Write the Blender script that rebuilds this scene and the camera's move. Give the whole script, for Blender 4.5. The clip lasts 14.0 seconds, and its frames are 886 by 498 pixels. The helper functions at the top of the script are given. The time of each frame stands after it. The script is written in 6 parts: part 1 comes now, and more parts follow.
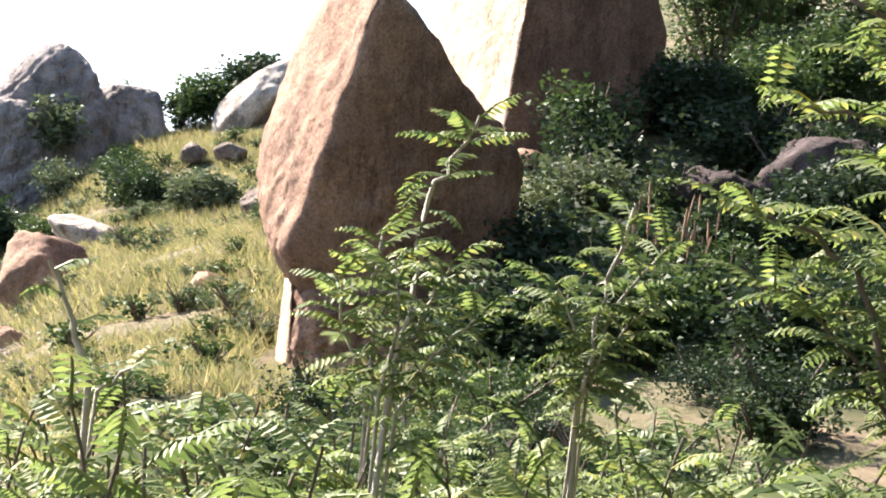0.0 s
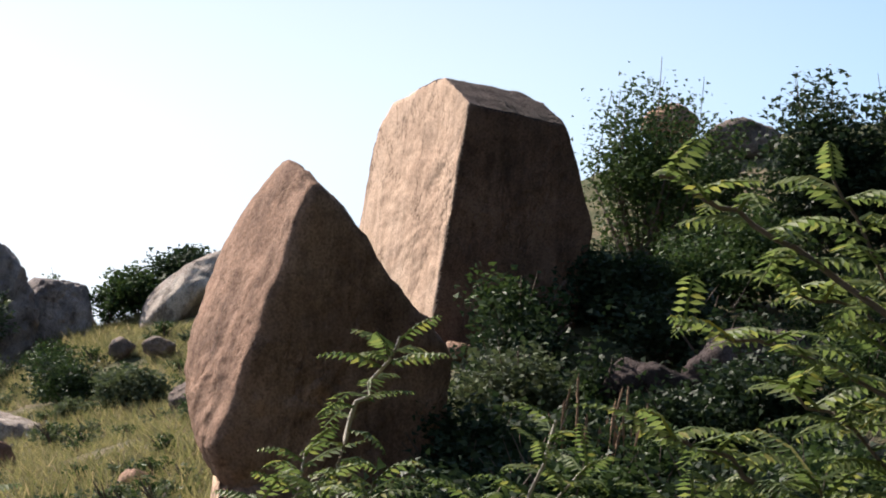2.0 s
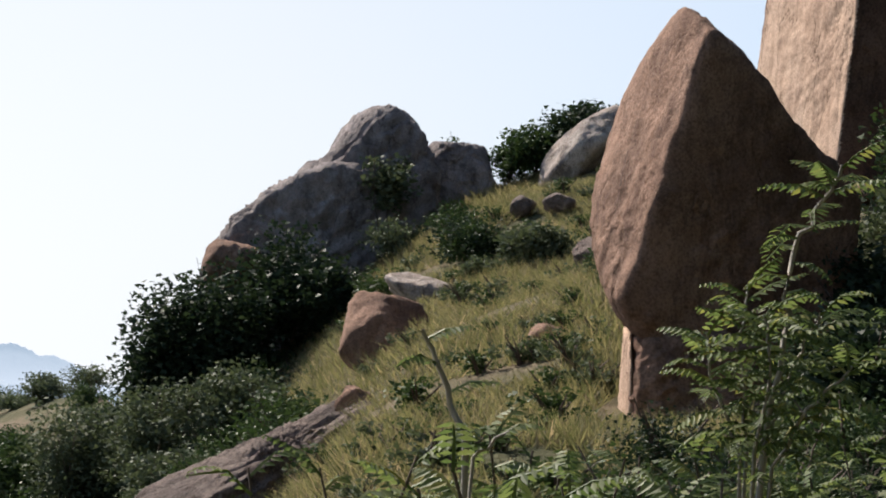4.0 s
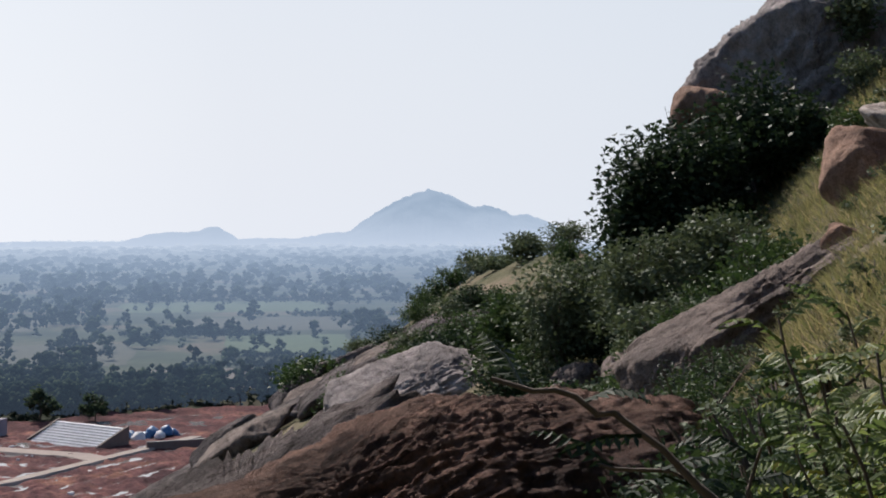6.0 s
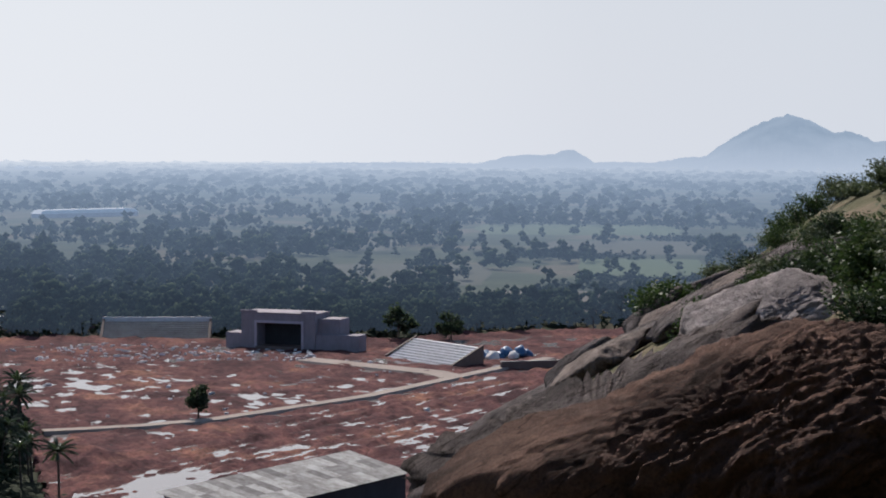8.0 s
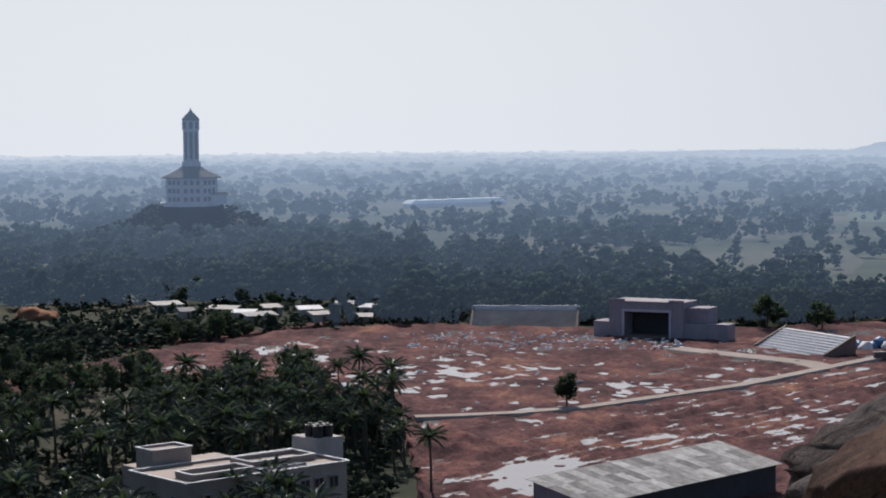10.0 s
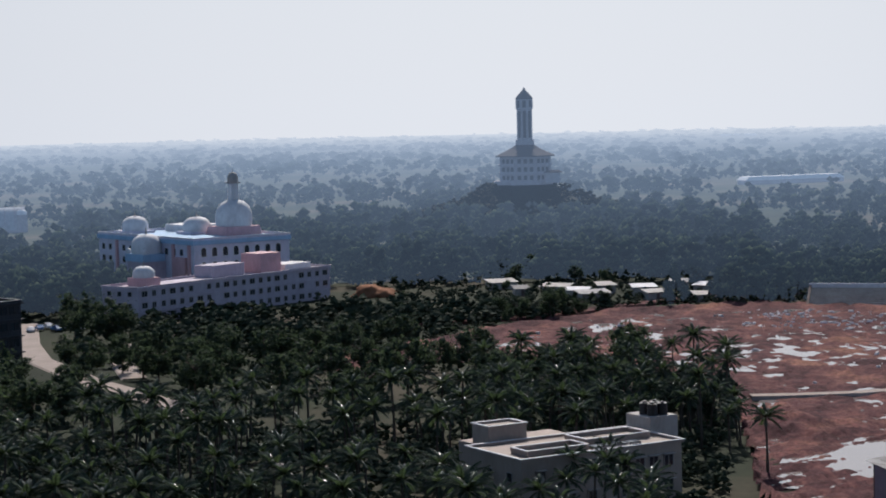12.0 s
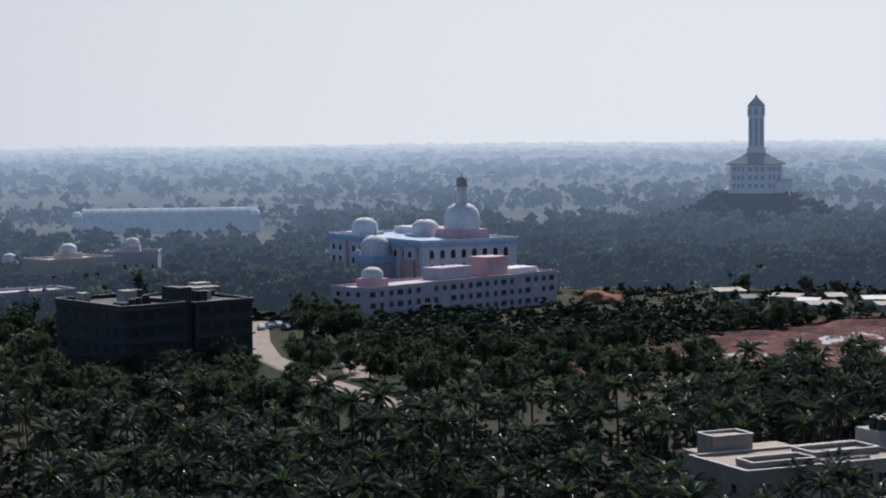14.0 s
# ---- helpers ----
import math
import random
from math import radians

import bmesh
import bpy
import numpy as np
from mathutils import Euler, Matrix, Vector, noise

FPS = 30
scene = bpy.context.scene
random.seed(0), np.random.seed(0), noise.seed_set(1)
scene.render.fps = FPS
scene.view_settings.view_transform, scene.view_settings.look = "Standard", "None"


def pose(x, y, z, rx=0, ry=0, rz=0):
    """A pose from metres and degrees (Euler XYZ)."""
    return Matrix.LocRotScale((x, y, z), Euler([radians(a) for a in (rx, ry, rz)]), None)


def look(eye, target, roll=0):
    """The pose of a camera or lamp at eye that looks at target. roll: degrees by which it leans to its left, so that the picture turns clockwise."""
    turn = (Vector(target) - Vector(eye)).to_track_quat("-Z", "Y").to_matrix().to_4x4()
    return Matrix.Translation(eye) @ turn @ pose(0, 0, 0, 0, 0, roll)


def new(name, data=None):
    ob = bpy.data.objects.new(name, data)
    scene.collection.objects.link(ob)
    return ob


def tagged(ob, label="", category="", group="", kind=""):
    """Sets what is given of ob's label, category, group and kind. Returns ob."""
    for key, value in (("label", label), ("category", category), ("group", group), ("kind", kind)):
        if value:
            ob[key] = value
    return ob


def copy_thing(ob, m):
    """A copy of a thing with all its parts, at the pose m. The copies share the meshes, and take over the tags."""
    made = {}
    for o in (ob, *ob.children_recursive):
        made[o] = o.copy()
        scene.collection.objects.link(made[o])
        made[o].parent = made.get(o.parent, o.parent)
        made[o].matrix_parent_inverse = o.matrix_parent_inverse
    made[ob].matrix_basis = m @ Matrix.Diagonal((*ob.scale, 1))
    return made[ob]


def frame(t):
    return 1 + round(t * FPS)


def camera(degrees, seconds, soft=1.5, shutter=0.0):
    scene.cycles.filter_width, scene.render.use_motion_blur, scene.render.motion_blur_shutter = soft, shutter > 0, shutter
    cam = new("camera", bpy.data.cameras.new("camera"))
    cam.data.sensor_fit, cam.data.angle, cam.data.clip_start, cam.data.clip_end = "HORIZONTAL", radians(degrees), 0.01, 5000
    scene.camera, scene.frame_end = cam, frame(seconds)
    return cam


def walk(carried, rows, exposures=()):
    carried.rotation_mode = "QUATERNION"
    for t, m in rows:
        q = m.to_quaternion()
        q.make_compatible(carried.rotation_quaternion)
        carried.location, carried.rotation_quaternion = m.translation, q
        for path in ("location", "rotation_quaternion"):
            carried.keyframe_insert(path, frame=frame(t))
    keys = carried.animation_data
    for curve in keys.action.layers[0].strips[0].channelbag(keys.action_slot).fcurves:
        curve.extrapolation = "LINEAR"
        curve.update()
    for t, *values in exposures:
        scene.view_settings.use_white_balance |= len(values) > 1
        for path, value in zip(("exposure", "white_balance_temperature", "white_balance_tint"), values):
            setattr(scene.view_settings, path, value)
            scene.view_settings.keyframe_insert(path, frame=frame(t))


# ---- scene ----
cam = camera(25.136, 14.0, soft=1.9)
# seconds, eye, heading (degrees left of +Y), tilt up, lean
PATH = [
    (0, (-0.594, 0.442, 55.956), 51.908, 3.388, 6.152),
    (0.5, (-0.614, 0.461, 56.000), 52.035, 6.198, 5.952),
    (1, (-0.551, 0.438, 56.027), 51.275, 8.057, 6.581),
    (1.5, (-0.522, 0.415, 56.039), 50.519, 8.746, 5.984),
    (2, (-0.531, 0.414, 56.043), 50.447, 8.976, 5.418),
    (2.5, (-0.525, 0.428, 56.043), 49.698, 8.859, 5.560),
    (3, (-0.514, 0.385, 56.042), 50.852, 8.889, 5.881),
    (3.5, (-0.570, 0.372, 56.018), 55.421, 6.792, 5.573),
    (4, (-0.624, 0.334, 55.985), 61.444, 3.881, 3.990),
    (4.2, (-0.645, 0.318, 55.981), 64.035, 3.145, 3.124),
    (6.3, (-0.683, 0.165, 56.008), 76.003, -1.385, 0.106),
    (6.5, (-0.680, 0.162, 56.005), 77.286, -1.358, 0.793),
    (7, (-0.676, 0.141, 55.982), 79.710, -2.310, 0.857),
    (7.5, (-0.682, 0.110, 55.982), 82.649, -2.523, 0.459),
    (8, (-0.688, 0.078, 55.977), 84.902, -3.130, 0.250),
    (8.5, (-0.693, 0.045, 55.984), 87.398, -3.664, 0.138),
    (9, (-0.693, 0.019, 55.984), 90.062, -4.111, -0.060),
    (9.2, (-0.693, 0.001, 55.981), 91.250, -3.986, -0.123),
    (11.3, (-0.684, -0.139, 55.997), 101.700, -3.401, -1.013),
    (11.5, (-0.682, -0.153, 55.998), 102.760, -3.540, -1.023),
    (12, (-0.676, -0.181, 55.999), 105.074, -3.924, -1.301),
    (12.5, (-0.670, -0.200, 55.999), 106.683, -4.004, -1.219),
    (13, (-0.663, -0.225, 56.000), 108.788, -4.057, -1.142),
    (13.5, (-0.655, -0.245, 56.000), 110.529, -4.053, -0.761),
    (14, (-0.651, -0.258, 56.000), 111.621, -3.674, -0.568),
]


def heading(eye, yaw, tilt, lean):
    return Matrix.Translation(eye) @ pose(0, 0, 0, 90 + tilt, 0, yaw) @ pose(0, 0, 0, 0, 0, lean)


EXPOSURES = [(0, 2.5, 6500, 10), (0.5, 2.42, 6500, 10), (1.0, 2.08, 6500, 10), (1.5, 1.5, 6500, 10), (2.0, 1.05, 6450, 10), (3.0, 0.72, 6400, 10), (4.2, 0.65, 6350, 10),
             (6.3, 0.3, 6150, 11), (9.0, 0.12, 6100, 11), (11.3, 0.08, 6050, 11), (14.0, 0.08, 6050, 11)]
walk(cam, [(t, heading(eye, yaw, tilt, lean)) for t, eye, yaw, tilt, lean in PATH], EXPOSURES)

# ---- light ----
SUN_AZ, SUN_EL = 102.0, 42.0  # degrees left of +Y, degrees up
world = bpy.data.worlds.new("sky")
scene.world = world
world.use_nodes = True
wn = world.node_tree.nodes
sky = wn.new("ShaderNodeTexSky")
sky.sky_type, sky.sun_disc = "NISHITA", False
sky.sun_elevation, sky.sun_rotation = radians(SUN_EL), radians(-SUN_AZ)
sky.air_density, sky.dust_density, sky.ozone_density = 1.0, 0.7, 1.0
wn["Background"].inputs["Strength"].default_value = 0.06
# a pale heat haze that thins with height
wdir, wsep, wmap, wmix = wn.new("ShaderNodeTexCoord"), wn.new("ShaderNodeSeparateXYZ"), wn.new("ShaderNodeValToRGB"), wn.new("ShaderNodeMix")
wmix.data_type = "RGBA"
stops = wmap.color_ramp.elements
stops.new(0.3), stops.new(0.6)
for e, (at, k) in zip(stops, [(0.0, 1.0), (0.20, 0.85), (0.42, 0.25), (1.0, 0.0)]):
    e.position, e.color = at, (k, k, k, 1)
# and that whitens towards the sun's bearing
wdot, wtone, wgain = wn.new("ShaderNodeVectorMath"), wn.new("ShaderNodeValToRGB"), wn.new("ShaderNodeMix")
wdot.operation, wgain.data_type, wgain.blend_type = "DOT_PRODUCT", "RGBA", "MULTIPLY"
wdot.inputs[1].default_value = (-math.sin(radians(SUN_AZ)), math.cos(radians(SUN_AZ)), 0)
tones = wtone.color_ramp.elements
tones.new(0.5), tones.new(0.7), tones.new(0.8)
for e, (at, tone) in zip(tones, [(0.36, (0.39, 0.59, 0.86)), (0.60, (0.60, 0.70, 0.85)), (0.80, (0.77, 0.79, 0.835)), (0.93, (0.84, 0.84, 0.87)), (1.0, (0.97, 0.96, 0.97))]):
    e.position, e.color = at, (*tone, 1)
for a, b in ((wdir.outputs["Generated"], wsep.inputs[0]), (wsep.outputs["Z"], wmap.inputs[0]), (wdir.outputs["Generated"], wdot.inputs[0]),
             (wdot.outputs["Value"], wtone.inputs[0]), (wtone.outputs[0], wgain.inputs["A"]), (wgain.outputs["Result"], wmix.inputs["B"]),
             (wmap.outputs[0], wmix.inputs["Factor"]), (sky.outputs[0], wmix.inputs["A"]), (wmix.outputs["Result"], wn["Background"].inputs["Color"])):
    world.node_tree.links.new(a, b)
wgain.inputs["Factor"].default_value, wgain.inputs["B"].default_value = 1.0, (12.75, 12.9, 12.8, 1)
sun = new("sun", bpy.data.lights.new("sun", "SUN"))
sun.data.energy, sun.data.angle, sun.data.color = 5.0, radians(0.6), (1.0, 0.90, 0.78)
sun.matrix_world = look((0, 0, 200), (200 * math.sin(radians(SUN_AZ)), -200 * math.cos(radians(SUN_AZ)), 200 - 200 * math.tan(radians(SUN_EL))))

H = 56.0  # the eye's height over the plain


def ray_dir(az, el=0.0):
    a, e = radians(az), radians(el)
    return Vector((-math.sin(a) * math.cos(e), math.cos(a) * math.cos(e), math.sin(e)))


def spot(az, el, d):
    """A place by bearing, elevation and level distance from where the walker stands."""
    v = ray_dir(az)
    return Vector((v.x * d, v.y * d, H + d * math.tan(radians(el))))


# ---- materials ----
def material(name, build, rough=0.9, spec=0.3, metal=0.0):
    """A node material: build(tree, principled) wires the colour."""
    m = bpy.data.materials.new(name)
    m.use_nodes = True
    t = m.node_tree
    b = t.nodes["Principled BSDF"]
    b.inputs["Roughness"].default_value = rough
    b.inputs["Specular IOR Level"].default_value = spec
    b.inputs["Metallic"].default_value = metal
    build(t, b)
    return m


def node(t, kind, **inputs):
    n = t.nodes.new(kind)
    for k, v in inputs.items():
        n.inputs[k].default_value = v
    return n


def coords(t, scale=(1, 1, 1), own=False):
    """World-metre coordinates, stretched."""
    c = t.nodes.new("ShaderNodeTexCoord" if own else "ShaderNodeNewGeometry")
    m = t.nodes.new("ShaderNodeMapping")
    m.inputs["Scale"].default_value = scale
    t.links.new(c.outputs["Object" if own else "Position"], m.inputs["Vector"])
    return m.outputs["Vector"]


def noise_tex(t, vec, scale, detail=6, rough=0.6):
    n = node(t, "ShaderNodeTexNoise", Scale=scale, Detail=detail, Roughness=rough)
    t.links.new(vec, n.inputs["Vector"])
    return n.outputs["Fac"]


def ramp(t, fac, stops):
    r = t.nodes.new("ShaderNodeValToRGB")
    els = r.color_ramp.elements
    while len(els) < len(stops):
        els.new(0.5)
    for e, (p, c) in zip(els, stops):
        e.position, e.color = p, (*c, 1)
    t.links.new(fac, r.inputs["Fac"])
    return r.outputs["Color"]


def mixc(t, fac, a, b, mode="MIX"):
    n = t.nodes.new("ShaderNodeMix")
    n.data_type, n.blend_type = "RGBA", mode
    for sock, v in ((n.inputs["Factor"], fac), (n.inputs["A"], a), (n.inputs["B"], b)):
        if hasattr(v, "links"):
            t.links.new(v, sock)
        elif isinstance(v, (int, float)):
            sock.default_value = v
        else:
            sock.default_value = (*v, 1)
    return n.outputs["Result"]


def bump(t, b, height, strength, dist):
    n = node(t, "ShaderNodeBump", Strength=strength, Distance=dist)
    t.links.new(height, n.inputs["Height"])
    t.links.new(n.outputs["Normal"], b.inputs["Normal"])
    return n


def rock_material(name, light, mid, dark, stain, streak=(1.2, 1.2, 0.25), grain=26.0, relief=0.05, crack=0.7, spots=0.75, bed=False):
    def build(t, b):
        grain_vec = coords(t)
        if bed:  # layers that dip along the spur
            g = t.nodes.new("ShaderNodeNewGeometry")
            dip = (0.2, 0.77, 0.6)
            dot, scale, sub = t.nodes.new("ShaderNodeVectorMath"), t.nodes.new("ShaderNodeVectorMath"), t.nodes.new("ShaderNodeVectorMath")
            dot.operation, scale.operation, sub.operation = "DOT_PRODUCT", "SCALE", "SUBTRACT"
            dot.inputs[1].default_value = dip
            scale.inputs[0].default_value = tuple(v * 0.85 for v in dip)
            t.links.new(g.outputs["Position"], dot.inputs[0])
            t.links.new(dot.outputs["Value"], scale.inputs["Scale"])
            t.links.new(g.outputs["Position"], sub.inputs[0])
            t.links.new(scale.outputs["Vector"], sub.inputs[1])
            grain_vec = sub.outputs["Vector"]
        big = noise_tex(t, coords(t), 0.55, 7, 0.68)
        base = ramp(t, big, [(0.34, dark), (0.5, mid), (0.66, light)])
        run = noise_tex(t, grain_vec if bed else coords(t, streak), 2.2 if bed else 1.6, 8, 0.7)
        base = mixc(t, ramp(t, run, [(0.47, (0, 0, 0)), (0.66, (0.8, 0.8, 0.8))]), base, stain)
        lichen = noise_tex(t, grain_vec, 3.0 if bed else 2.1, 9, 0.78)
        base = mixc(t, spots, base, ramp(t, lichen, [(0.40, (0.30, 0.28, 0.28)), (0.47, (0.9, 0.9, 0.9)), (0.60, (1, 1, 1)), (0.68, (1.5, 1.45, 1.4))]), "MULTIPLY")
        fine = noise_tex(t, coords(t), grain, 5, 0.75)
        base = mixc(t, 0.7, base, ramp(t, fine, [(0.34, (0.35, 0.33, 0.32)), (0.5, (1, 1, 1)), (0.68, (1.5, 1.45, 1.4))]), "MULTIPLY")
        seam = noise_tex(t, grain_vec if bed else coords(t, (1.0, 1.0, 0.45)), 1.3 if bed else 0.8, 6, 0.55)
        line = ramp(t, seam, [(0.478, (1, 1, 1)), (0.484, (0.25, 0.22, 0.2)), (0.488, (0.25, 0.22, 0.2)), (0.494, (1, 1, 1))])
        base = mixc(t, crack, base, line, "MULTIPLY")
        t.links.new(base, b.inputs["Base Color"])
        rel = noise_tex(t, grain_vec, 6.0 if bed else 5.0, 10, 0.72)
        first = bump(t, b, mixc(t, 0.5, rel, line, "MULTIPLY"), 1.0, relief * 2.0)
        if bed:  # a crumbling crust over the layers
            crumb = bump(t, b, noise_tex(t, coords(t), 15.0, 10, 0.8), 1.0, relief * 0.8)
            t.links.new(first.outputs["Normal"], crumb.inputs["Normal"])
    return material(name, build, 0.92, 0.15)


ROCK_TAN = rock_material("weathered_tan_granite", (0.40, 0.255, 0.19), (0.29, 0.178, 0.13), (0.175, 0.105, 0.08), (0.11, 0.066, 0.051), relief=0.032, crack=0.3, spots=0.45)
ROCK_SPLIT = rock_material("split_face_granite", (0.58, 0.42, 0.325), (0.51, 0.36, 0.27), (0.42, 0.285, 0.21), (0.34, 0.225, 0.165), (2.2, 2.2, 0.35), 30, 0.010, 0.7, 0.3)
ROCK_CRUST = rock_material("weathered_and_shaded_granite", (0.125, 0.096, 0.098), (0.076, 0.056, 0.056), (0.045, 0.033, 0.032), (0.036, 0.028, 0.028), relief=0.05, crack=0.4)
# the tan granite darkened, shade included, for the split block's sides
ROCK_BROWN_SHADE = rock_material("shaded_brown_granite", (0.22, 0.135, 0.10), (0.15, 0.09, 0.068), (0.09, 0.055, 0.042), (0.06, 0.038, 0.03), relief=0.025, crack=0.3, spots=0.45)
ROCK_GREY = rock_material("grey_granite", (0.29, 0.23, 0.205), (0.20, 0.157, 0.14), (0.12, 0.094, 0.086), (0.075, 0.06, 0.056), (1.2, 1.2, 0.5), crack=0.5)
ROCK_STRATA = rock_material("dark_layered_granite", (0.30, 0.255, 0.25), (0.19, 0.158, 0.155), (0.10, 0.082, 0.082), (0.06, 0.05, 0.05), (1.4, 1.4, 4.0), 26, 0.14, 0.9, bed=True)
ROCK_DOME = rock_material("weathered_pinkish_grey_granite", (0.40, 0.35, 0.345), (0.29, 0.25, 0.245), (0.185, 0.16, 0.158), (0.12, 0.104, 0.104), (1.2, 1.2, 0.5), crack=0.5, spots=0.5)
ROCK_PALE = rock_material("pale_granite", (0.56, 0.49, 0.44), (0.44, 0.37, 0.33), (0.30, 0.245, 0.22), (0.2, 0.155, 0.14), crack=0.4)
ROCK_NEAR = rock_material("lichened_brown_granite", (0.36, 0.22, 0.17), (0.205, 0.122, 0.096), (0.082, 0.05, 0.042), (0.036, 0.025, 0.023), (2.5, 2.5, 6.0), 34, 0.16, 0.8, bed=True)


def leaf_material(name, a, b_, through_=0.35, rough=0.45, dry=None, spec=0.3):
    def build(t, b):
        info = t.nodes.new("ShaderNodeNewGeometry")
        col = ramp(t, info.outputs["Random Per Island"], [(0.0, a), (0.88, b_), (1.0, dry or b_)])
        v = noise_tex(t, coords(t), 1.1, 3, 0.6)
        col = mixc(t, 0.6, col, ramp(t, v, [(0.3, (0.6, 0.65, 0.6)), (0.7, (1.2, 1.15, 1.05))]), "MULTIPLY")
        t.links.new(col, b.inputs["Base Color"])
        tr = t.nodes.new("ShaderNodeBsdfTranslucent")
        t.links.new(mixc(t, 1.0, col, (1.3, 1.4, 0.95), "MULTIPLY"), tr.inputs["Color"])
        mx = node(t, "ShaderNodeMixShader", Fac=through_)
        t.links.new(b.outputs[0], mx.inputs[1])
        t.links.new(tr.outputs[0], mx.inputs[2])
        t.links.new(mx.outputs[0], t.nodes["Material Output"].inputs["Surface"])
    return material(name, build, rough, spec)


LEAF_FERN = leaf_material("bright_pinnate_leaf", (0.10, 0.14, 0.06), (0.19, 0.22, 0.10), 0.36, 0.5, (0.34, 0.31, 0.11), 0.14)
LEAF_BUSH = leaf_material("shrub_leaf", (0.035, 0.062, 0.027), (0.07, 0.10, 0.045), 0.2, 0.5, None, 0.07)
LEAF_DARK = leaf_material("dark_and_shaded_shrub_leaf", (0.018, 0.032, 0.020), (0.038, 0.056, 0.034), 0.2, 0.5, None, 0.08)
LEAF_GREY = leaf_material("dusty_shrub_leaf", (0.075, 0.095, 0.064), (0.13, 0.15, 0.10), 0.18, 0.55, None, 0.06)
# greyed and blued a little, putting some haze into the leaf colour
LEAF_TREE = leaf_material("tree_leaf", (0.034, 0.049, 0.040), (0.062, 0.082, 0.058), 0.42, 0.7, None, 0.04)
LEAF_PALM = leaf_material("palm_leaf", (0.019, 0.031, 0.024), (0.050, 0.068, 0.043), 0.40, 0.32, None, 0.24)
GRASS = leaf_material("dry_green_grass", (0.125, 0.135, 0.07), (0.31, 0.255, 0.17), 0.35, 0.7, (0.46, 0.335, 0.275), 0.1)


def plain_material(name, col, vary=0.25, scale=0.8, rough=0.85, spec=0.3, metal=0.0, relief=0.0, fine=12.0):
    """Painted or plain matter with stains at two scales."""
    def build(t, b):
        c = ramp(t, noise_tex(t, coords(t), scale, 6, 0.65), [(0.3, tuple(v * (1 - vary) for v in col)), (0.7, col)])
        c = mixc(t, 0.5, c, ramp(t, noise_tex(t, coords(t, (1, 1, 0.3)), fine, 4, 0.6), [(0.35, (0.78, 0.77, 0.76)), (0.6, (1, 1, 1))]), "MULTIPLY")
        t.links.new(c, b.inputs["Base Color"])
        if relief:
            bump(t, b, noise_tex(t, coords(t), fine, 5, 0.6), 0.6, relief)
    return material(name, build, rough, spec, metal)


BARK = plain_material("pale_bark", (0.42, 0.38, 0.34), 0.4, 6, 0.85, relief=0.01, fine=40)
BARK_DARK = plain_material("dark_bark", (0.13, 0.10, 0.085), 0.4, 6, 0.9, relief=0.01, fine=40)
TRUNK = plain_material("palm_bark", (0.09, 0.075, 0.062), 0.4, 3, 0.9, fine=8)


def hill_build(t, b):
    n = noise_tex(t, coords(t), 0.35, 6, 0.6)
    c = ramp(t, n, [(0.32, (0.06, 0.068, 0.034)), (0.5, (0.12, 0.11, 0.064)), (0.68, (0.22, 0.165, 0.12))])
    c = mixc(t, 0.6, c, ramp(t, noise_tex(t, coords(t), 9, 5, 0.7), [(0.3, (0.45, 0.45, 0.4)), (0.65, (1.1, 1.1, 1.1))]), "MULTIPLY")
    t.links.new(c, b.inputs["Base Color"])
    bump(t, b, noise_tex(t, coords(t), 6, 6, 0.7), 0.8, 0.12)


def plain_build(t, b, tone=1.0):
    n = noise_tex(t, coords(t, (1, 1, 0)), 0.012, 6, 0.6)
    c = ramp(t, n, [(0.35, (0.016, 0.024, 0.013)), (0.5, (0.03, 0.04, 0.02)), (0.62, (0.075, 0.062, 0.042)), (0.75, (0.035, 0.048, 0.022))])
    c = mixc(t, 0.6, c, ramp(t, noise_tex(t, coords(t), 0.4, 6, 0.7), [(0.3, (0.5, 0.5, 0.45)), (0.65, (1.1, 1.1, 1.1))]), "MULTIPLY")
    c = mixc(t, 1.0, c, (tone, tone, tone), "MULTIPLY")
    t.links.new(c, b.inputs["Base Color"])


def distance_haze(t, b, near, reach):
    """Painted haze: past near, surfaces pale with the miles to a glowing backdrop."""
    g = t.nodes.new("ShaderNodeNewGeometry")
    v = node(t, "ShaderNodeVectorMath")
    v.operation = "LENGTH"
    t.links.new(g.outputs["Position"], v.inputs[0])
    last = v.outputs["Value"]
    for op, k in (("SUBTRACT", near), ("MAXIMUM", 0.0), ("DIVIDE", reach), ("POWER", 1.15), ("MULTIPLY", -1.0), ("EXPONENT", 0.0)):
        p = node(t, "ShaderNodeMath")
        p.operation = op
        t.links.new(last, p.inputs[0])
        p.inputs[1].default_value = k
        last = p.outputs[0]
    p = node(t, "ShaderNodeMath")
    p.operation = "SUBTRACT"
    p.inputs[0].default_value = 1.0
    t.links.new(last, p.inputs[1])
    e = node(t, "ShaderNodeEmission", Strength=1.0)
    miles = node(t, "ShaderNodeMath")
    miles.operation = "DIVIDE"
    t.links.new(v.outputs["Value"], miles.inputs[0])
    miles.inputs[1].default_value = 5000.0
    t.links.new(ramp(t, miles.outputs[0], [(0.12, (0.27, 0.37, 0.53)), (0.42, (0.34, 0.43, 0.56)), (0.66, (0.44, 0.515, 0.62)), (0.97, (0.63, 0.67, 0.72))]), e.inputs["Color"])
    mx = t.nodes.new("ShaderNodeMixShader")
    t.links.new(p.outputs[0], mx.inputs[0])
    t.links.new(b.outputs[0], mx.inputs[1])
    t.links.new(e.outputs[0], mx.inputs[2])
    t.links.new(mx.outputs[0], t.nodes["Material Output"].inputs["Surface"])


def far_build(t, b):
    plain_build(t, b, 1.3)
    distance_haze(t, b, 350, 1900)


